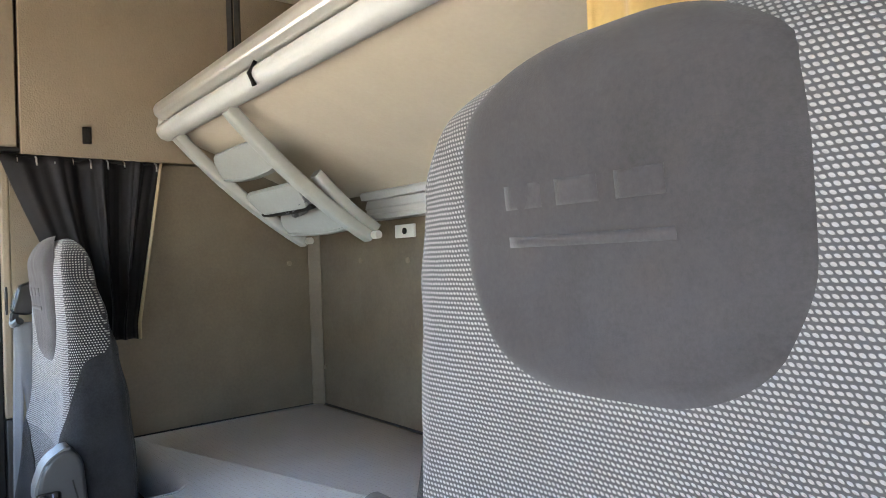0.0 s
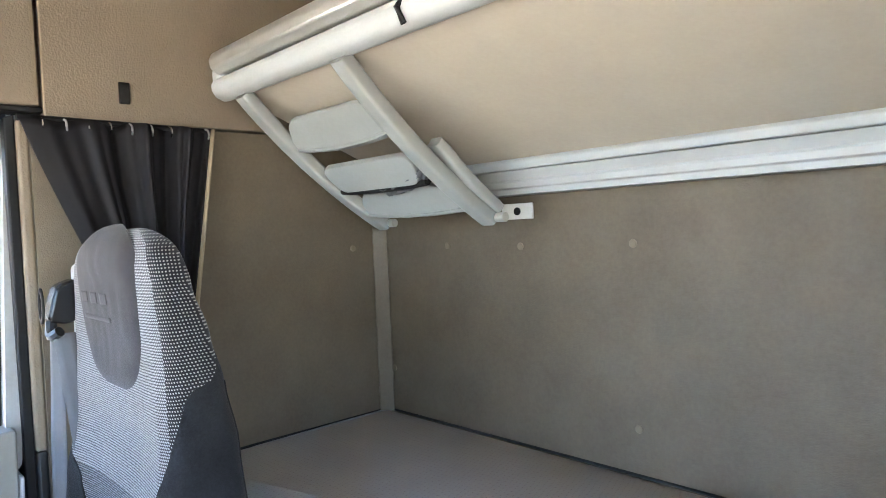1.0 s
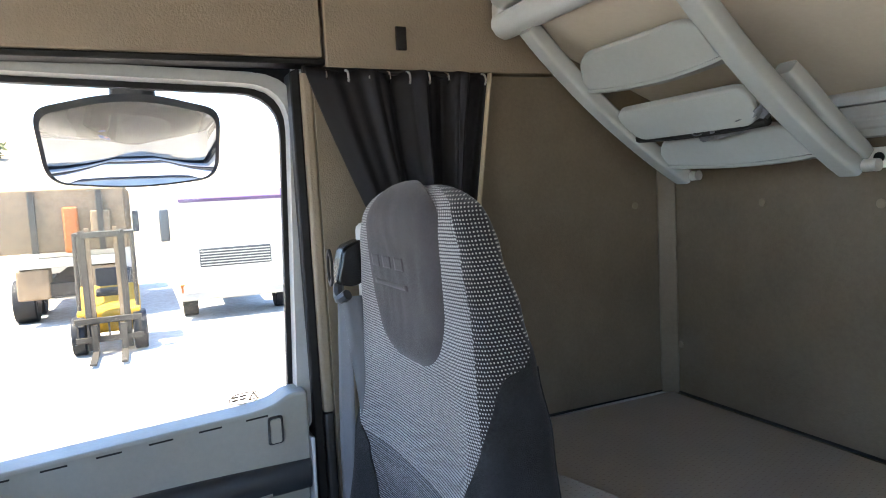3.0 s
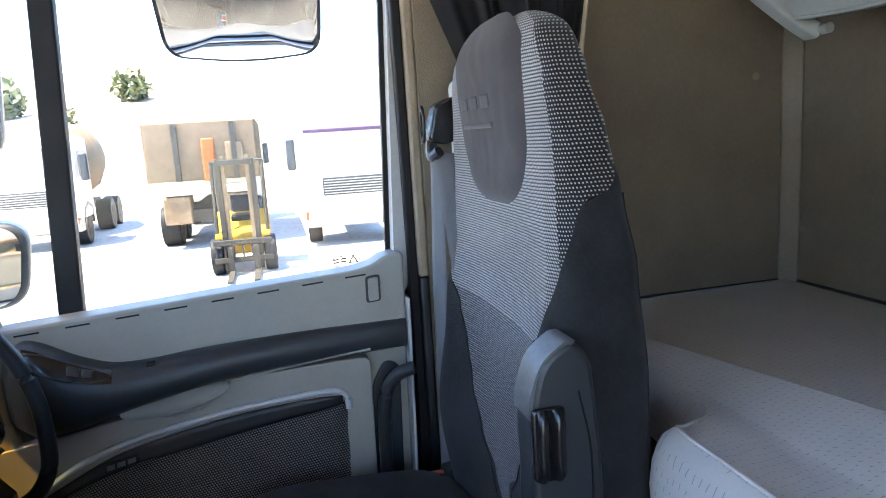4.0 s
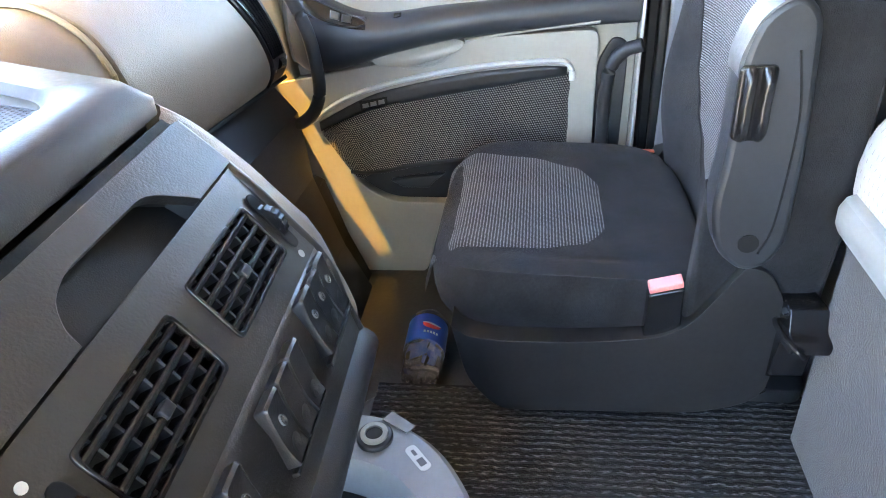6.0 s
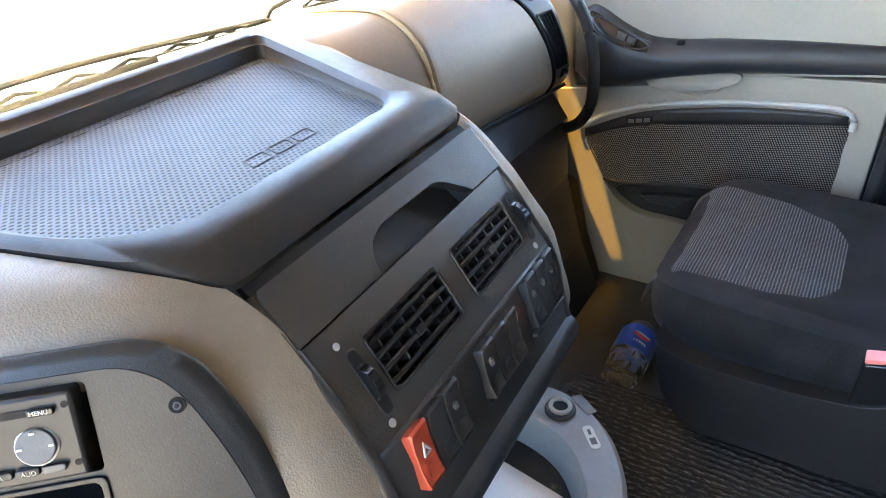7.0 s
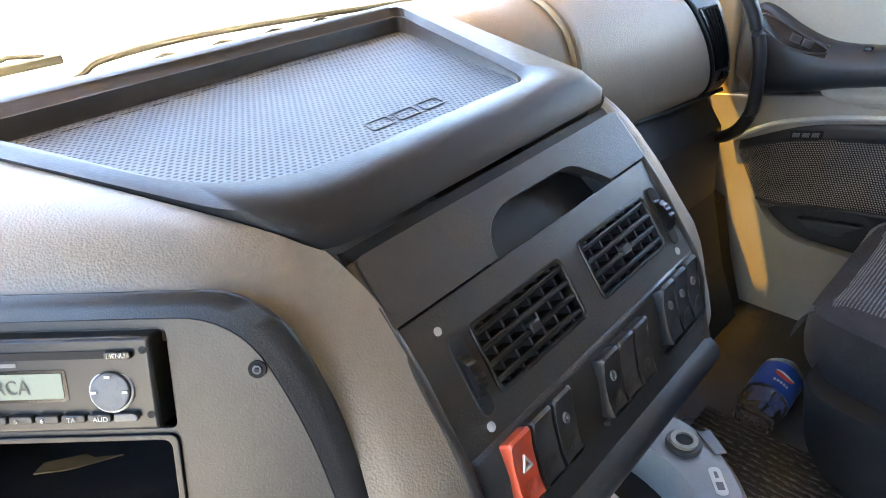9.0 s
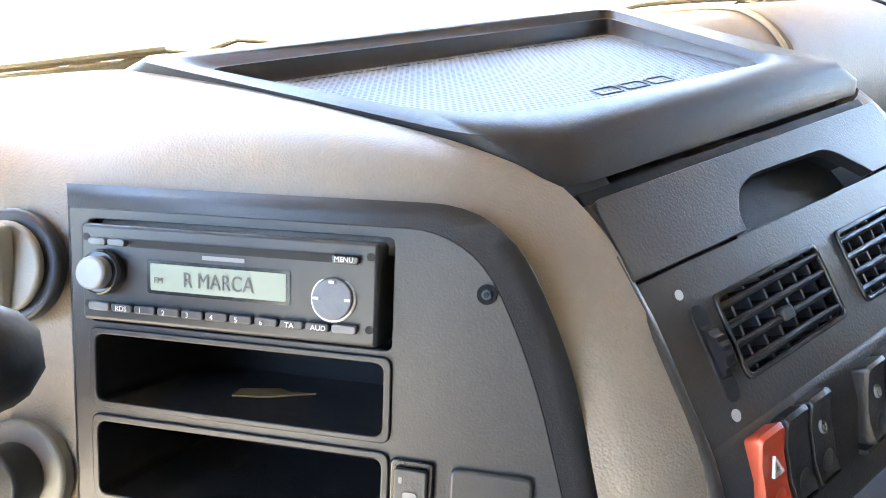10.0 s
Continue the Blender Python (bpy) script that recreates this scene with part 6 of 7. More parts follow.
# moulded emblem: plain outlined bars
for i in range(3):
    x = -0.918 - i * 0.034
    y = -0.385 + 0.09 * (x + 0.918)
    pts = rounded([(x, y), (x - 0.028, y - 0.0025), (x - 0.032, y - 0.022), (x - 0.004, y - 0.0195)], 0.003, 2)
    inn = [(x - 0.016 + (p.x - x + 0.016) * 0.88, y - 0.011 + (p.y - y + 0.011) * 0.83) for p in pts]
    part("emblem_bar", ringed([[(a, b, lift + 0.8442 - 0.023 * (b + 0.355)) for a, b in run] for run, lift in (([(p.x, p.y) for p in pts], -0.001), ([(p.x, p.y) for p in pts], 0.0005), (inn, 0.0005), (inn, -0.001))], caps=False), LINING, tr, "raised dark emblem bar")

# ---- passenger side pod with its end vent ----
POD = smooth_line([(-0.80, 0.855, 0), (-0.66, 0.872, 0), (-0.595, 0.865, 0), (-0.540, 0.828, 0), (-0.512, 0.765, 0), (-0.505, 0.70, 0), (-0.517, 0.652, 0), (-0.56, 0.615, 0), (-0.64, 0.60, 0)], 8)
def pod_at(x, v):
    f = v * (len(POD) - 1)
    i = min(len(POD) - 2, int(f))
    p = POD[i].lerp(POD[i + 1], f - i)
    k = (-1.285 - x) / 0.62
    return Vector((x, p.x + 0.03 * (k - 0.5), p.y - 0.012 * k))
def lid_x(v):
    return steps(v, (0.2, -1.745), (0.75, -1.855))
def end_x(v):
    return steps(v, (0.2, -1.858), (0.45, -1.905), (0.75, -1.946))
def pod_face(u, v):
    vv = v * 0.80
    p = pod_at(lerp(-1.432, lid_x(vv), u), vv)
    e = 0.010 * (max(0, abs(2 * u - 1) - 0.95) / 0.05) ** 2
    return p + Vector((0, -e, -e * 0.5))
part("glove_lid", sheet(pod_face, 60, 48), LID, dash, "taupe rounded glove box lid", solid=-0.01)
part("dash_bridge", sheet(lambda u, v: pod_at(lerp(-1.15, -1.440, u), lerp(0.0, 0.62, v)) + Vector((0, -0.006 - 0.10 * (1 - u) ** 1.5 * v, -0.006 - 0.015 * (1 - u))), 16, 24), TAUPE, dash, "taupe dash top beside the tray", solid=-0.008)
part("pod_seam", tube([Vector(pod_face(0.0, v / 24)) + Vector((0.003, 0.004, 0.003)) for v in range(25)], 0.004, 8), PILLAR, dash, "sand coloured edge of the lid")
part("lid_gap", tube([pod_at(lid_x(v) - 0.004, v) + Vector((0, -0.002, -0.001)) for v in [0.16 + i * 0.64 / 24 for i in range(25)]], 0.004, 6), RUBBER, dash)
part("pod_underside", sheet(lambda u, v: pod_at(lerp(-1.20, -1.948, u), lerp(0.81, 1.0, v)) + Vector((0, 0.010 * (1 - v) ** 3, 0)), 30, 10), BLACK, dash, "black shelf lip under the lid", solid=-0.008)
part("lower_dash", prism([(-0.555, 0.62), (-0.497, 0.545), (-0.486, 0.395), (-0.435, 0.226), (-0.37, 0.085), (-1.02, 0.085), (-1.02, 0.74), (-0.70, 0.74)], "x", -1.17, -1.948), BLACK, dash, "black lower dash", smooth=False)
# darker black than the rest: footwell shade put into the colour
part("lower_dash", prism([(-0.500, 0.375), (-0.480, 0.366), (-0.440, 0.226), (-0.385, 0.085), (-0.85, 0.085), (-0.85, 0.375)], "x", -1.949, -2.002), RUBBER, dash, "black lower dash", smooth=False)
part("lower_dash", prism([(-0.60, 0.72), (-0.62, 0.56), (-0.66, 0.10), (-1.02, 0.10), (-1.02, 0.74), (-0.70, 0.74)], "x", -0.78, 0.06), BLACK, dash, "black lower dash", smooth=False)
def end_face(u, v, o=0.0):
    x = lerp(lid_x(v) - 0.006, end_x(v), u)
    a, b = pod_at(x, v - 0.01), pod_at(x, v + 0.01)
    t = (b - a).normalized()
    n = Vector((0, -t.z, t.y))
    return pod_at(x, v) + n * (o - 0.001) + Vector((0, -0.014 * max(0, u - 0.8) / 0.2, 0))
ev = part("end_vent", sheet(lambda u, v: end_face(u, lerp(0.14, 0.81, v)), 10, 30), FASCIA, dash, "black end vent panel beside the door", solid=-0.02)
part("vent_recess", sheet(lambda u, v: end_face(lerp(0.08, 0.62, u), lerp(0.415, 0.635, v), 0.0006), 6, 14), RUBBER, ev, "dark vent opening")
for i in range(5):
    u = 0.14 + i * 0.105
    part("slat", tube([end_face(u, 0.42 + k * 0.21 / 10, 0.003) for k in range(11)], 0.0032, 6, up=(1, 0, 0)), BLACK_SMOOTH, ev)
loop = [(0.08, 0.415 + k * 0.022) for k in range(11)] + [(0.62, 0.635 - k * 0.022) for k in range(11)]
part("vent_frame", tube([end_face(u, v, 0.002) for u, v in loop + loop[:1]], 0.0028, 6), BLACK_SMOOTH, ev)
c = end_face(0.42, 0.325)
n = (end_face(0.42, 0.325, 0.01) - c).normalized()
kn = part("round_socket", disc(c - n * 0.002, n, 0.0175, 0.005, 28), BLACK_SMOOTH, ev, "round black socket", bevel=0.002)
part("socket_cap", disc(c, n, 0.0125, 0.006, 24), CHARCOAL, kn, bevel=0.002)
part("vent_wheel", disc(end_face(0.45, 0.690, -0.004) + Vector((-0.012, 0, 0)), (1, 0, 0.15), 0.011, 0.024, 18), BLACK_SMOOTH, ev, "small black vent wheel")
for a, v in ((0.16, 0.712), (0.80, 0.672)):
    c = end_face(a, v)
    part("print_dot", disc(c, end_face(a, v, 0.01) - c, 0.0032, 0.0012, 12), CREAM, ev, "white printed dot")
# sand coloured trim between dash and door, and the curved grab handle
setting("door_side_trim", prism([(-0.50, 0.10), (-0.44, 0.10), (-0.47, 0.30), (-0.505, 0.47), (-0.53, 0.86), (-0.98, 0.86), (-0.98, 0.10)], "x", -2.11, -2.035), PILLAR, "sand coloured trim at the hinge side of the door", "trim", bevel=0.01)
gh = thing("grab_handle", (-1.93, -0.5, 0.6), "curved black grab handle on the windscreen pillar", "handle")
part("bar", tube(smooth_line([(-2.012, -0.775, 1.18), (-1.982, -0.645, 1.02), (-1.940, -0.532, 0.90), (-1.915, -0.475, 0.825), (-1.915, -0.446, 0.775), (-1.915, -0.426, 0.71), (-1.915, -0.421, 0.645), (-1.917, -0.425, 0.595), (-1.925, -0.448, 0.552), (-1.942, -0.484, 0.524), (-1.968, -0.522, 0.510), (-1.995, -0.552, 0.503)], 6), 0.0130, 14), BLACK, gh, "black rubber bar")
part("mount", tube([(-1.968, -0.522, 0.510), (-1.988, -0.545, 0.505), (-2.012, -0.562, 0.501), (-2.034, -0.575, 0.498)], [0.0138, 0.0155, 0.0175, 0.019], 16), CHARCOAL, gh, "flared charcoal mount")
# tan sheet put in for the patch of sunlight on the shelf floor
sc = thing("shelf_sun_patch", panel_at(-0.10, 0.70, -0.05), "tan sheet standing for the sun patch in the dashboard shelf", "scrap")
part("scrap", ringed([[panel_at(d, 0.6995 + h, o) for d, o in ((-0.118, -0.036), (-0.121, -0.052), (-0.098, -0.064), (-0.088, -0.058), (-0.070, -0.062), (-0.092, -0.044), (-0.100, -0.040))] for h in (0.0, 0.001)]), PATCH_TAN, sc, smooth=False)
for ob in (dash, RADIO, sc):
    nudge(ob, (-0.949, -0.249, 0.738), (-0.0177, 0.0013, 0.0174), -1.5, -1.67, -0.32)
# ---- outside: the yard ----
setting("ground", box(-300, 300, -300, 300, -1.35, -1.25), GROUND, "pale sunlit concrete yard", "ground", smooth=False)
GZ = -1.25
def bank(u, v):
    x = lerp(-52, -120, v)
    y = lerp(-90, 90, u)
    h = 16 * v ** 0.8 + 1.6 * noise.noise((x * 0.06, y * 0.06, 0)) + 0.5 * noise.noise((x * 0.3, y * 0.3, 2))
    return (x, y, GZ - 0.3 + h)
setting("hillside", sheet(bank, 80, 24), EARTH, "bleached earth hillside behind the yard", "hillside")
YELLOW = plastic("forklift_yellow", (0.26, 0.15, 0.014), 0.6, 300.0, 0.0, 0.2, spec=0.08)
STEEL = plastic("worn_steel", (0.040, 0.035, 0.028), 0.65, 200.0, 0.0, 0.3, spec=0.06)
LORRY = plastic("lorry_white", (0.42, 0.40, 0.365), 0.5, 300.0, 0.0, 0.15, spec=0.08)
PURPLE = plastic("purple_visor", (0.10, 0.07, 0.16), 0.5, 300.0, 0.0, 0.1, spec=0.1)
RUSTY = plastic("tan_steel", (0.15, 0.108, 0.066), 0.8, 20.0, 0.0, 0.3, spec=0.04)
ORANGE = plastic("orange_paint", (0.20, 0.07, 0.020), 0.6, 20.0, 0.0, 0.2, spec=0.06)
TINT = plastic("dark_cab_glass", (0.085, 0.098, 0.115), 0.12, 20.0, 0.0, 0.1, spec=0.2)

def put(ob, x, y, turn):
    ob.matrix_basis = pose(x, y, GZ, 0, 0, turn)
    return ob
def wheel(name, x, y, r, w, par, n=22):
    t = part(name, tube([(x - w / 2, y, r), (x + w / 2, y, r)], r, n), RUBBER, par, "black tyre", bevel=0.03)
    part("rim", tube([(x - w / 2 - 0.01, y, r), (x + w / 2 + 0.01, y, r)], r * 0.55, 16), STEEL, t, "grey rim")

def forklift():
    """Faces -y in its own space; moved into place afterwards."""
    f = thing("forklift", (0, 0, 0), "yellow forklift with a raised steel mast parked in the yard", "forklift")
    part("body", prism(rounded([(-0.5, 0.35), (0.75, 0.35), (0.95, 0.6), (0.95, 1.0), (0.55, 1.1), (0.0, 0.8), (-0.5, 0.75)], 0.08), "x", -0.5, 0.5), YELLOW, f, "yellow body", bevel=0.03)
    for x in (-0.46, 0.46):
        part("roof_post", tube([(x, -0.35, 0.75), (x, -0.1, 2.05)], 0.035, 8), STEEL, f)
        part("roof_post", tube([(x, 0.75, 1.05), (x, 0.65, 2.05)], 0.035, 8), STEEL, f)
    part("roof_guard", box(-0.5, 0.5, -0.12, 0.7, 2.05, 2.1), STEEL, f, bevel=0.01)
    part("seat", prism(rounded([(0.2, 0.9), (0.6, 0.95), (0.68, 1.4), (0.55, 1.4), (0.5, 1.05), (0.2, 1.02)], 0.04), "x", -0.22, 0.22), RUBBER, f, bevel=0.02)
    for x in (-0.30, 0.30):
        part("mast_channel", box(x - 0.05, x + 0.05, -0.72, -0.58, 0.1, 2.15), STEEL, f, "steel mast channel", bevel=0.01)
        part("inner_channel", box(x * 0.72 - 0.035, x * 0.72 + 0.035, -0.70, -0.60, 0.2, 2.2), RUSTY, f, bevel=0.01)
        part("fork", prism([(-0.80, 0.05), (-1.75, 0.05), (-1.75, 0.08), (-0.86, 0.11), (-0.86, 0.55), (-0.80, 0.55)], "x", x * 0.75 - 0.05, x * 0.75 + 0.05), STEEL, f, "steel fork")
    for z in (0.30, 0.62, 2.08):
        part("cross_bar", box(-0.52 if z < 1 else -0.3, 0.52 if z < 1 else 0.3, -0.80, -0.72, z - 0.05, z + 0.05), STEEL, f, bevel=0.01)
    for i in range(7):
        x = -0.48 + i * 0.16
        part("load_guard", box(x - 0.015, x + 0.015, -0.79, -0.75, 0.3, 0.62), STEEL, f)
    for x in (-0.48, 0.48):
        wheel("tyre", x, -0.42, 0.34, 0.22, f)
        wheel("tyre", x, 0.72, 0.27, 0.2, f)
    return f
put(forklift(), -14.2, -0.72, 90)

def lorry(label, visor, glass_top=2.75, tanker=False, tipper=False):
    """A cab-over lorry that faces -y in its own space."""
    t = thing("lorry", (0, 0, 0), label, "lorry", "parked lorries")
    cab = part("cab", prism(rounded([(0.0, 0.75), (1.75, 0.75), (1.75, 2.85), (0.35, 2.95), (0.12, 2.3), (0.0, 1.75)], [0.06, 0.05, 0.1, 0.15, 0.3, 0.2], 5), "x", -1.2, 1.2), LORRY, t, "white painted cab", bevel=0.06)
    part("windscreen", prism([(0.045, 1.80), (0.10, 1.80), (0.30, 2.55), (0.23, 2.57)], "x", -1.08, 1.08), TINT, cab, "dark tinted windscreen")
    part("sun_visor", prism([(0.0, 2.62), (0.22, 2.55), (0.28, 2.70), (0.20, 2.78)], "x", -1.1, 1.1), visor, cab, "coloured sun visor", bevel=0.02)
    g = part("grille", box(-0.75, 0.75, -0.03, 0.05, 1.15, 1.55), CHARCOAL, cab, "dark grille", bevel=0.02)
    for i in range(6):
        part("grille_bar", box(-0.73, 0.73, -0.05, -0.02, 1.18 + i * 0.06, 1.205 + i * 0.06), TRIM, g)
    bp = part("bumper", prism(rounded([(-0.12, 0.45), (0.3, 0.45), (0.3, 0.85), (-0.05, 0.85), (-0.12, 0.78)], 0.05), "x", -1.2, 1.2), TRIM, cab, "grey bumper", bevel=0.03)
    for x in (-0.9, 0.9):
        part("headlight", box(x - 0.22, x + 0.22, -0.14, -0.08, 0.62, 0.8), WHITE, bp, "clear headlight", bevel=0.03)
        part("indicator", box(x * 1.25 - 0.06, x * 1.25 + 0.06, -0.12, -0.05, 0.62, 0.82), ORANGE, bp, "orange indicator", bevel=0.02)
        part("side_window", box(x * 1.32 - 0.02, x * 1.32 + 0.02, 0.45, 1.3, 1.85, 2.5), TINT, cab, "dark side window", bevel=0.02)
        part("door_mirror", box(x * 1.55 - 0.1, x * 1.55 + 0.1, 0.05, 0.16, 1.75, 2.45), CHARCOAL, cab, "dark door mirror", bevel=0.05)
        wheel("tyre", x * 1.12, 0.95, 0.5, 0.32, t)
        wheel("tyre", x * 1.08, 4.6, 0.5, 0.45, t)
        wheel("tyre", x * 1.08, 5.9, 0.5, 0.45, t)
        part("mudguard", prism(rounded([(0.3, 0.55), (0.42, 1.0), (0.95, 1.18), (1.5, 1.0), (1.6, 0.55), (1.5, 0.55), (1.4, 0.95), (0.95, 1.08), (0.5, 0.95), (0.4, 0.55)], 0.03), "x", x * 1.12 - 0.2, x * 1.12 + 0.2), CHARCOAL, t)
    part("chassis", box(-0.45, 0.45, 1.0, 7.0, 0.65, 0.95), STEEL, t, "dark steel chassis", bevel=0.02)
    if tanker:
        line = [(0, 2.1 + i * 0.45, 2.0 + 0.05 * i) for i in range(11)]
        part("mixer_drum", tube(line, [0.55, 0.85, 1.05, 1.15, 1.2, 1.2, 1.15, 1.05, 0.9, 0.75, 0.6], 24), RUSTY, t, "tan mixer drum")
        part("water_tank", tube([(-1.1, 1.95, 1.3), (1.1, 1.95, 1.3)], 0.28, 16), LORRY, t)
        part("chute", tube([(0, 7.0, 2.2), (0.2, 7.6, 1.4)], 0.25, 10), STEEL, t)
    if tipper:
        tb = part("tipper_body", prism(rounded([(2.0, 1.62), (6.9, 1.62), (7.0, 3.0), (2.0, 3.0)], 0.05), "x", -1.25, 1.25), RUSTY, t, "tan steel tipper body", bevel=0.02)
        for i in range(6):
            for sx in (-1, 1):
                part("body_rib", box(sx * 1.25 - 0.05, sx * 1.25 + 0.05, 2.2 + i * 0.9, 2.3 + i * 0.9, 1.62, 3.0), RUSTY, tb)
        part("hydraulic_ram", box(-0.32, -0.02, 7.0, 7.2, 1.6, 2.6), ORANGE, t, "orange hydraulic ram", bevel=0.05)
        part("tail_frame", box(-1.0, 0.9, 6.6, 7.15, 1.30, 1.50), TRIM, t, "pale tail frame", bevel=0.02)
        for x in (-0.95, 0.35):
            part("counterweight", box(x, x + 0.62, 6.5, 7.1, 0.62, 1.28), RUSTY, t, "tan counterweight block", bevel=0.04)
        for x in (-0.75, 0.55):
            part("tail_post", box(x - 0.06, x + 0.06, 7.0, 7.12, 1.62, 2.95), STEEL, tb, "dark steel post")
        part("tail_hatch", box(-0.95, -0.55, 7.0, 7.08, 1.9, 2.5), RUSTY, tb, "tan hatch plate", bevel=0.04)
    return t
put(lorry("white flat-fronted lorry with a purple visor strip", PURPLE), -15.9, 1.75, 87)
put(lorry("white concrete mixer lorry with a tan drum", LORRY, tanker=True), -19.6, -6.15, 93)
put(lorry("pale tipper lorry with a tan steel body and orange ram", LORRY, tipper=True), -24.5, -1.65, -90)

# shrubs on the bank: clumps of leaves
LEAF = plastic("dusty_leaves", (0.10, 0.11, 0.045), 0.8, 20.0, 0.0, 0.3)
def shrub(x, y, z, r, seed):
    rnd = random.Random(seed)
    sh = thing("shrub", (x, y, z), "dusty green shrub on the dry hillside", "shrub", "shrubs")
    for k in range(3):
        part("stem", tube([(x, y, z - 0.4), (x + rnd.uniform(-0.4, 0.4) * r, y + rnd.uniform(-0.4, 0.4) * r, z + 0.8 * r)], [0.08, 0.03], 6), STEEL, sh)
    bm = bmesh.new()
    for k in range(260):
        d = Vector((rnd.gauss(0, 1), rnd.gauss(0, 1), rnd.gauss(0, 0.7))).normalized() * r * rnd.uniform(0.4, 1.05)
        c = Vector((x, y, z + 0.8 * r)) + d
        e1, e2 = Vector((rnd.gauss(0, 1), rnd.gauss(0, 1), rnd.gauss(0, 1))).normalized(), Vector((rnd.gauss(0, 1), rnd.gauss(0, 1), rnd.gauss(0, 1))).normalized()
        s = 0.28 * r
        bm.faces.new([bm.verts.new(c + e1 * s), bm.verts.new(c + e2 * s * 0.6), bm.verts.new(c - e1 * s), bm.verts.new(c - e2 * s * 0.6)])
    part("leaves", bm, LEAF, sh, smooth=False)
for i, (u, v, r) in enumerate(((0.36, 0.35, 2.2), (0.33, 0.30, 1.6), (0.40, 0.22, 1.4), (0.42, 0.45, 2.0), (0.29, 0.22, 1.8))):
    p = bank(u, v)
    shrub(p[0], p[1], p[2], r, i + 3)

# ---- truck's own mirrors and wipers, outside the glass ----
km = thing("kerb_mirror", (-2.30, -0.08, 1.40), "grey-cased kerb view mirror above the passenger window", "mirror")
mo = [tuple(p) for p in rounded([(-0.245, 1.335), (-0.080, 1.318), (0.082, 1.335), (0.086, 1.47), (-0.08, 1.505), (-0.25, 1.47)], [0.04, 0.1, 0.04, 0.03, 0.1, 0.03], 6)]
part("case", ringed([[(-2.318, y, z) for y, z in mo], [(-2.36, -0.08 + (y + 0.08) * 0.96, 1.41 + (z - 1.41) * 0.95) for y, z in mo], [(-2.40, -0.08 + (y + 0.08) * 0.7, 1.41 + (z - 1.41) * 0.7) for y, z in mo]]), CHARCOAL, km, "dark grey case")
mi = [(-0.08 + (y + 0.08) * 0.95, 1.405 + (z - 1.41) * 0.90) for y, z in mo]
bm = bmesh.new()
c = bm.verts.new((-2.306, -0.08, 1.40))
vs = [bm.verts.new((-2.3165, y, z)) for y, z in mi]
mids = [bm.verts.new((-2.3086, -0.08 + (y + 0.08) * 0.5, 1.40 + (z - 1.40) * 0.5)) for y, z in mi]
for i in range(len(vs)):
    k = (i + 1) % len(vs)
    bm.faces.new((vs[i], vs[k], mids[k], mids[i]))
    bm.faces.new((mids[i], mids[k], c))
part("mirror_glass", bm, MIRROR, km, "bowed mirror glass")
part("bracket", prism(rounded([(-0.12, 1.47), (-0.03, 1.47), (-0.04, 1.62), (-0.11, 1.62)], 0.01), "x", -2.36, -2.31), CHARCOAL, km, "dark mounting bracket", bevel=0.01)
part("arm", tube([(-2.34, -0.075, 1.60), (-2.16, -0.075, 1.66)], 0.018, 10), CHARCOAL, km, "dark mounting arm")
for piece in km.children:
    if piece.name.startswith(("case", "mirror_glass")):
        for v in piece.data.vertices:
            v.co.x += 0.75 * v.co.z
nudge(km, (0, 0, 0), (0.03, 0.024, -0.050))
dm = thing("door_mirror", (-2.42, -0.72, 1.1), "tall grey door mirror housing with two mirror glasses", "mirror")
def case(z0, z1, name):
    o = [tuple(p) for p in rounded([(-0.90, z0), (-0.565, z0 + 0.02), (-0.54, z1 - 0.03), (-0.90, z1)], [0.05, 0.06, 0.06, 0.05], 6)]
    cs = part(name, ringed([[(-2.37 - 0.10 * (y + 0.55), y, z) for y, z in o], [(-2.47 - 0.10 * (y + 0.55), y - 0.03, z) for y, z in o]]), CHARCOAL, dm, "dark grey housing", bevel=0.015)
    cy, cz = -0.73, (z0 + z1) / 2
    i2 = [(cy + (y - cy) * 0.90, cz + (z - cz) * 0.92) for y, z in o]
    part("mirror_glass", ringed([[(-2.3665 - 0.10 * (y + 0.55), y, z) for y, z in i2], [(-2.3675 - 0.10 * (y + 0.55), y, z) for y, z in i2]]), MIRROR, cs, "mirror glass", smooth=False)
case(1.07, 1.42, "main_housing")
case(0.755, 0.985, "wide_housing")
part("mirror_arm", tube([(-2.44, -0.82, 0.70), (-2.44, -0.84, 1.47)], 0.018, 10), CHARCOAL, dm, "dark arm")
part("mirror_arm", tube([(-2.44, -0.84, 1.45), (-2.16, -0.92, 1.45)], 0.018, 10), CHARCOAL, dm, "dark arm")
part("mirror_arm", tube([(-2.44, -0.82, 0.72), (-2.16, -0.96, 0.72)], 0.018, 10), CHARCOAL, dm, "dark arm")
# olive tone: sunlight on the black wipers put into the colour
WIPER = plastic("sunlit_wiper", (0.040, 0.036, 0.027), 0.7, 200.0, 0.0, 0.3, spec=0.06)
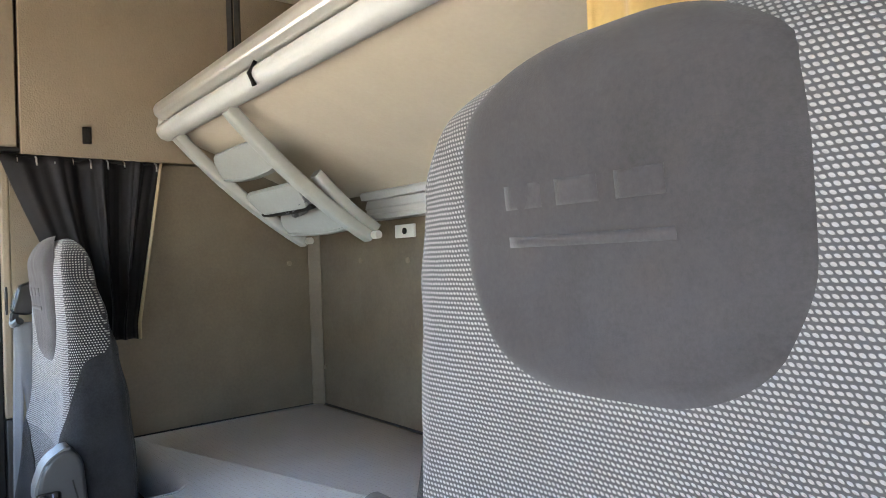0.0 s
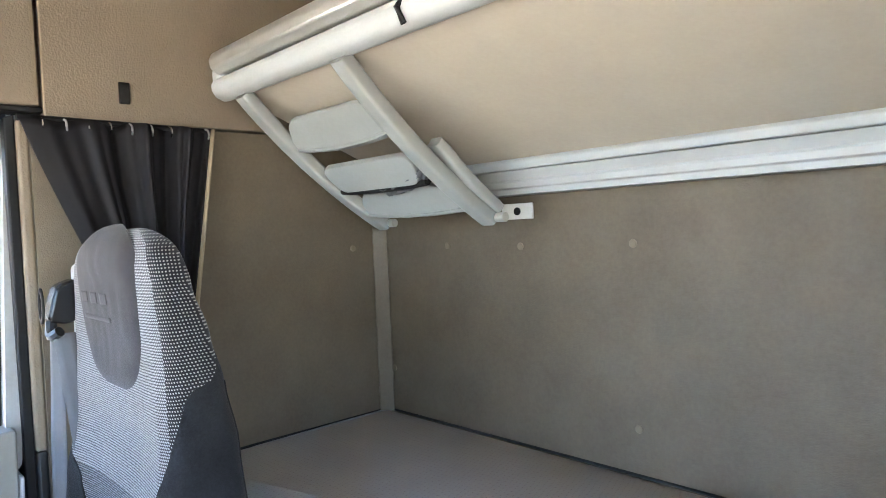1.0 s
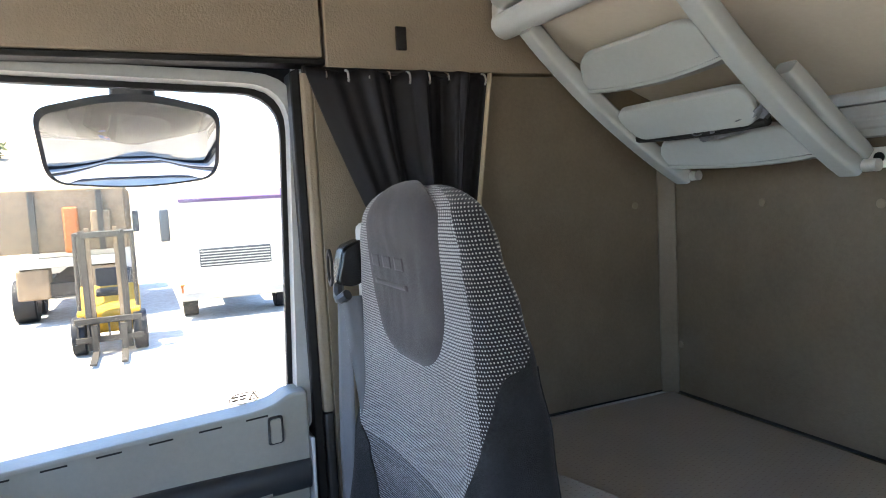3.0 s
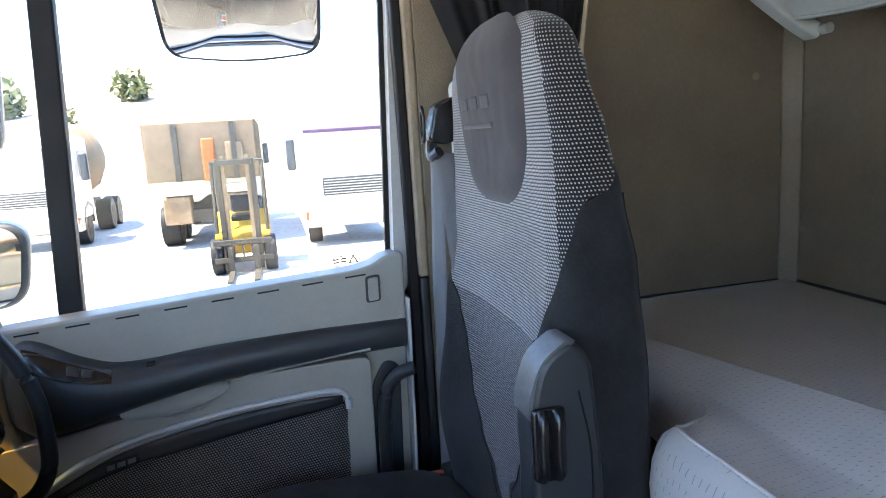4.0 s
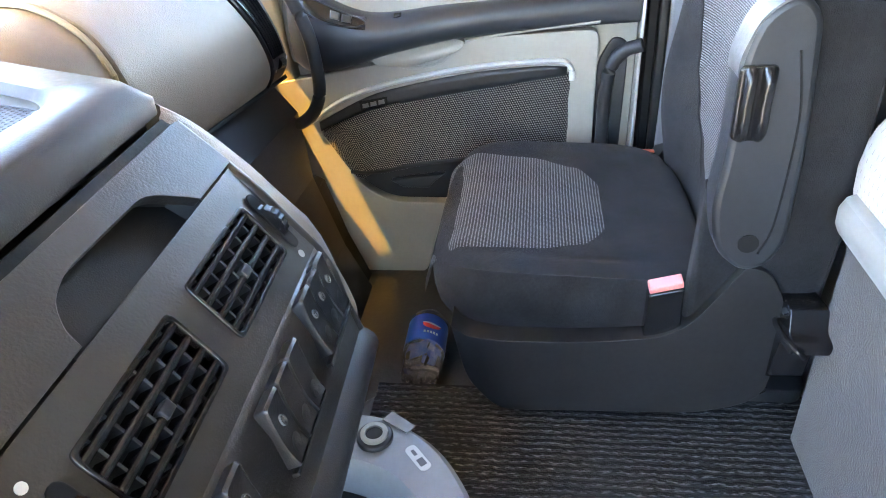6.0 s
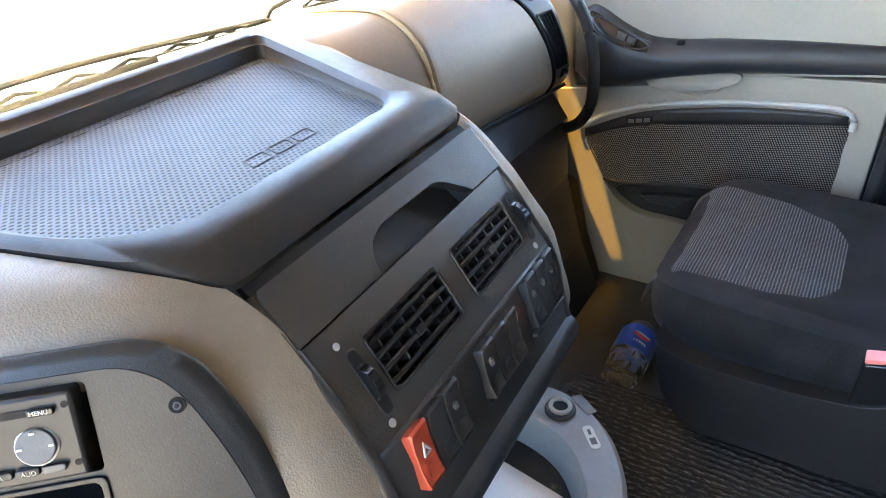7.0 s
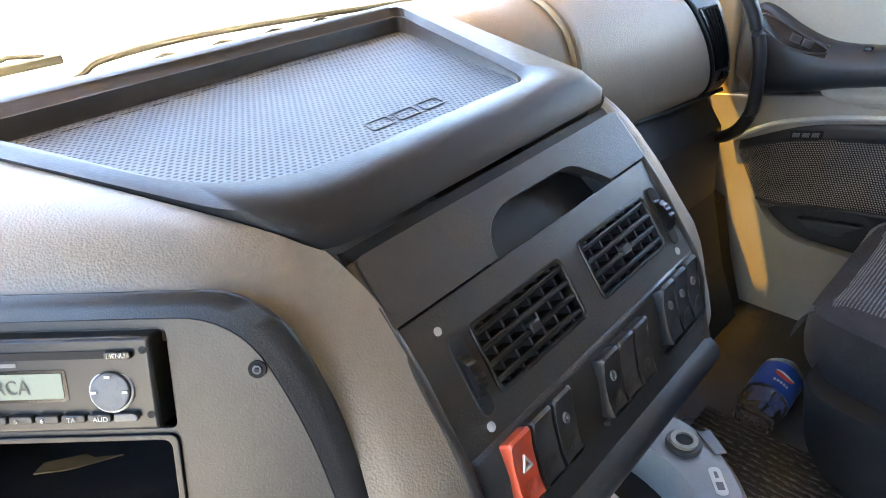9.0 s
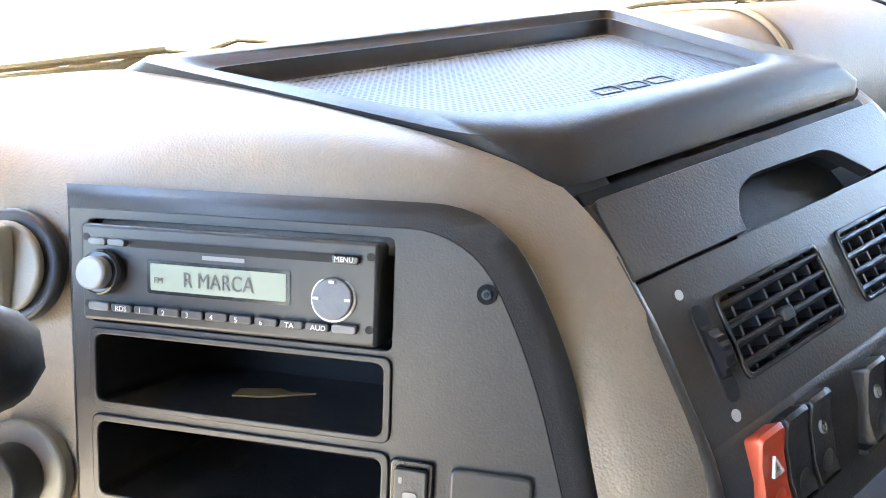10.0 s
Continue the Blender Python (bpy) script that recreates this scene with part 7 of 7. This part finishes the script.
def wiper(pts, blade):
    w = thing("windscreen_wiper", pts[0], "black windscreen wiper, sunlit olive in tone, at rest below the glass", "wiper", "wipers")
    part("arm", tube(smooth_line(pts, 6), [0.008] * 3 + [0.0052] * (len(smooth_line(pts, 6)) - 3), 8), WIPER, w)
    a, b = Vector(blade[0]), Vector(blade[1])
    bl = part("blade", tube([a, a.lerp(b, 0.5) + Vector((0, 0, 0.004)), b], 0.0042, 8, 1.5), WIPER, w)
    for i in range(6):
        c = a.lerp(b, 0.09 + i * 0.164)
        part("yoke", tube([c - (b - a) * 0.062 + Vector((0, -0.004, 0.006)), c + Vector((0, -0.008, 0.013)), c + (b - a) * 0.062 + Vector((0, -0.004, 0.006))], 0.0032, 6), WIPER, bl)
wiper([(-0.835, -0.900, 0.80), (-0.850, -0.895, 0.838), (-0.885, -0.892, 0.856), (-0.925, -0.890, 0.868), (-1.093, -0.890, 0.869), (-1.455, -0.890, 0.848)], ((-0.946, -0.886, 0.842), (-1.490, -0.886, 0.838)))
wiper([(0.00, -0.900, 0.80), (-0.02, -0.895, 0.838), (-0.10, -0.892, 0.880), (-0.25, -0.890, 0.892), (-0.72, -0.890, 0.892)], ((-0.25, -0.886, 0.874), (-0.865, -0.886, 0.880)))
wiper([(-1.455, -0.900, 0.80), (-1.472, -0.895, 0.852), (-1.504, -0.892, 0.866), (-1.60, -0.890, 0.870), (-2.0, -0.890, 0.850)], ((-1.550, -0.886, 0.844), (-2.05, -0.886, 0.836)))
# ---- centre console bin, papers, bottle, hook ----
def console_bin():
    cb = thing("console_bin", (-1.0, -0.18, DECK), "grey plastic open console tray standing on the deck", "console")
    out = [(p.x, p.y) for p in rounded([(-1.205, -0.34), (-1.238, -0.185), (-1.195, -0.105), (-1.10, -0.045), (-0.86, -0.035), (-0.79, -0.34)], [0.01, 0.03, 0.06, 0.06, 0.06, 0.01], 7)]
    inn = [(p.x, p.y) for p in rounded([(-1.160, -0.33), (-1.170, -0.215), (-1.150, -0.145), (-1.08, -0.088), (-0.87, -0.078), (-0.83, -0.33)], [0.01, 0.03, 0.05, 0.05, 0.05, 0.01], 7)]
    rings = [[(-1.0 + (x + 1.0) * 0.93, y - 0.012, DECK) for x, y in out], [(x, y, 0.405) for x, y in out], [(x, y, 0.424) for x, y in out],
             [(-1.0 + (x + 1.0) * 0.985, y - 0.006, 0.430) for x, y in out], [(x, y, 0.430) for x, y in inn], [(-1.0 + (x + 1.0) * 0.985, y - 0.004, 0.424) for x, y in inn], [(-1.0 + (x + 1.0) * 0.95, y - 0.012, 0.372) for x, y in inn]]
    part("bin_rim", ringed(rings, caps=False), CONSOLE, cb, "smooth mid grey rim", sharp=35)
    fl = bmesh.new()
    fl.faces.new([fl.verts.new((-1.0 + (x + 1.0) * 0.96, y - 0.010, 0.374)) for x, y in inn])
    part("bin_floor", fl, BLACK, cb, "black tray floor", solid=0.006, smooth=False)
    so = part("power_socket", disc((-1.196, -0.180, 0.428), (0, 0, 1), 0.0215, 0.008, 32), CHARCOAL, cb, "round dark power socket", bevel=0.002)
    part("socket_ring", ringed([[(-1.196 + r * math.cos(a), -0.180 + r * math.sin(a), z) for a in [i * math.tau / 28 for i in range(28)]] for r, z in ((0.016, 0.436), (0.016, 0.440), (0.0105, 0.440), (0.0105, 0.4365))], caps=False), TRIM, so, "grey socket ring")
    part("socket_hole", disc((-1.196, -0.180, 0.4362), (0, 0, 1), 0.0098, 0.0012, 24), RUBBER, so, "black socket hole")
    la = [tuple(p) for p in rounded([(-0.020, -0.007), (0.020, -0.007), (0.020, 0.007), (-0.020, 0.007)], 0.0069, 6)]
    c, s = math.cos(0.72), math.sin(0.72)
    lab = part("oval_label", prism([(-1.170 + a * c - b * s, -0.125 + a * s + b * c) for a, b in la], "z", 0.4303, 0.4310), CREAM, cb, "small oval white label", smooth=False)
    part("label_bar", prism([(-1.170 + a * c - b * s, -0.125 + a * s + b * c) for a, b in ((0.002, -0.004), (0.013, -0.004), (0.013, 0.004), (0.002, 0.004))], "z", 0.4310, 0.4314), BELT, lab, "grey printed bar", smooth=False)
    part("label_bar", prism([(-1.170 + a * c - b * s, -0.125 + a * s + b * c) for a, b in ((-0.013, -0.002), (-0.004, -0.002), (-0.004, 0.002), (-0.013, 0.002))], "z", 0.4310, 0.4314), BELT, lab, "grey printed bar", smooth=False)
    return cb
console_bin()
pp = thing("paper_sheet", (-1.0, -0.17, 0.378), "white sheet of paper lying in the console tray", "paper")
def leaf(u, v):
    x, y = lerp(-1.118, -0.90, u), lerp(-0.265, -0.105, v)
    return (x + 0.02 * v, y, 0.3775 + 0.010 * (1 - v) * (1 - u) + 0.002 * math.sin(4 * u + 2 * v))
part("sheet", sheet(leaf, 14, 10), PAPER, pp, solid=0.0006)
tg = thing("card_tag", (-1.215, -0.16, 0.43), "small pale card tucked beside the power socket", "card")
part("card", prism([(-1.222, -0.176), (-1.203, -0.143), (-1.214, -0.135), (-1.235, -0.166)], "z", 0.4315, 0.4335), PAD, tg, smooth=False)

BOTTLE_BLUE = plastic("label_blue", (0.012, 0.075, 0.42), 0.3, 300.0, 0.0, 0.08)
BOTTLE_RED = plastic("label_red", (0.55, 0.035, 0.025), 0.3, 300.0, 0.0, 0.05)
PET = clear("clear_bottle", (0.96, 0.97, 0.97), 0.02)
PET.node_tree.nodes["Principled BSDF"].inputs["Transmission Weight"].default_value = 0.95
def bottle():
    bo = thing("plastic_bottle", (-1.67, -0.222, FLOOR + 0.036), "clear plastic drink bottle with a blue label lying in the footwell", "bottle")
    def at(x, r, a):
        k = (x + 1.80) / 0.27
        return (-1.762 + 0.235 * k, -0.220 + 0.004 * k + 1.15 * r * math.cos(a), FLOOR + 0.042 + 1.15 * r * math.sin(a))
    prof = ((-1.800, 0.010), (-1.805, 0.024), (-1.800, 0.032), (-1.790, 0.035), (-1.775, 0.0355), (-1.685, 0.0355), (-1.680, 0.0340), (-1.672, 0.0355), (-1.66, 0.0345), (-1.65, 0.0355), (-1.63, 0.034), (-1.605, 0.0295), (-1.580, 0.021), (-1.562, 0.0145), (-1.548, 0.0135), (-1.536, 0.0135))
    rings = [[at(x, r * (1 + 0.035 * math.cos(5 * i * math.tau / 30) * (0 if -1.78 < x < -1.68 else 1)), i * math.tau / 30) for i in range(30)] for x, r in prof]
    rings = [[Vector(p) + Vector((0, 1, 1)) * 0.0075 * noise.noise((p[0] * 55, p[1] * 70, p[2] * 70)) * (1 if p[0] > -1.66 else 0) for p in r] for r in rings]
    part("bottle_body", ringed(rings), PET, bo, "clear crumpled plastic", sharp=18)
    part("cap", tube([at(-1.545, 0, 0), at(-1.530, 0, 0)], 0.0152, 24), BOTTLE_BLUE, bo, "blue screw cap", bevel=0.002)
    lab = part("label_sleeve", ringed([[at(x, 0.0362, i * math.tau / 36) for i in range(36)] for x in (-1.776, -1.755, -1.735, -1.712, -1.688)], caps=False), BOTTLE_BLUE, bo, "glossy blue label")
    # round emblem on the side that faces up and out: three plain fields
    def field(u0, u1, mat, nm):
        def f(u, v):
            x = -0.017 + 0.034 * u
            h = math.sqrt(max(0.0, 0.0172 ** 2 - x * x))
            lo, hi = lerp(-h, h, u0), lerp(-h, h, u1)
            w = lerp(lo, hi, v) + 0.002 * math.sin(u * 5) * (1 if 0 < lerp(u0, u1, v) < 1 else 0)
            return at(-1.742 + w, 0.0368, 1.20 + x / 0.0362)
        part(nm, sheet(f, 16, 4), mat, lab, smooth=True)
    field(0.0, 0.40, BOTTLE_BLUE, "emblem_field")
    field(0.40, 0.58, WHITE, "emblem_field")
    field(0.58, 1.0, BOTTLE_RED, "emblem_field")
    for i in range(5):
        part("label_bar", sheet(lambda u, v: at(-1.716 + 0.008 * v, 0.0367, 0.85 + i * 0.15 + 0.10 * u), 3, 2), WHITE, lab, "white printed bar")
bottle()

hk = thing("belt_hook", (-1.555, 0.46, 0.30), "black plastic hook with a clip on the carpeted bed box", "hook")
part("hook_body", prism(rounded([(-1.605, 0.345), (-1.535, 0.355), (-1.525, 0.325), (-1.500, 0.322), (-1.505, 0.300), (-1.545, 0.295), (-1.560, 0.21), (-1.61, 0.215)], 0.008, 3), "y", 0.425, 0.4745), BLACK_SMOOTH, hk, "black moulded hook", bevel=0.006)
part("clip", tube(smooth_line([(-1.600, 0.440, 0.325), (-1.560, 0.420, 0.318), (-1.520, 0.418, 0.322), (-1.496, 0.430, 0.316), (-1.498, 0.440, 0.304)], 5), 0.0045, 8), BLACK_SMOOTH, hk, "black wire clip")
part("screw_pin", disc((-1.545, 0.425, 0.343), (0, -0.5, 1), 0.006, 0.004, 12), CHROME, hk, "shiny screw")
nudge(hk, (0, 0, 0), (0.115, -0.0885, 0.10))
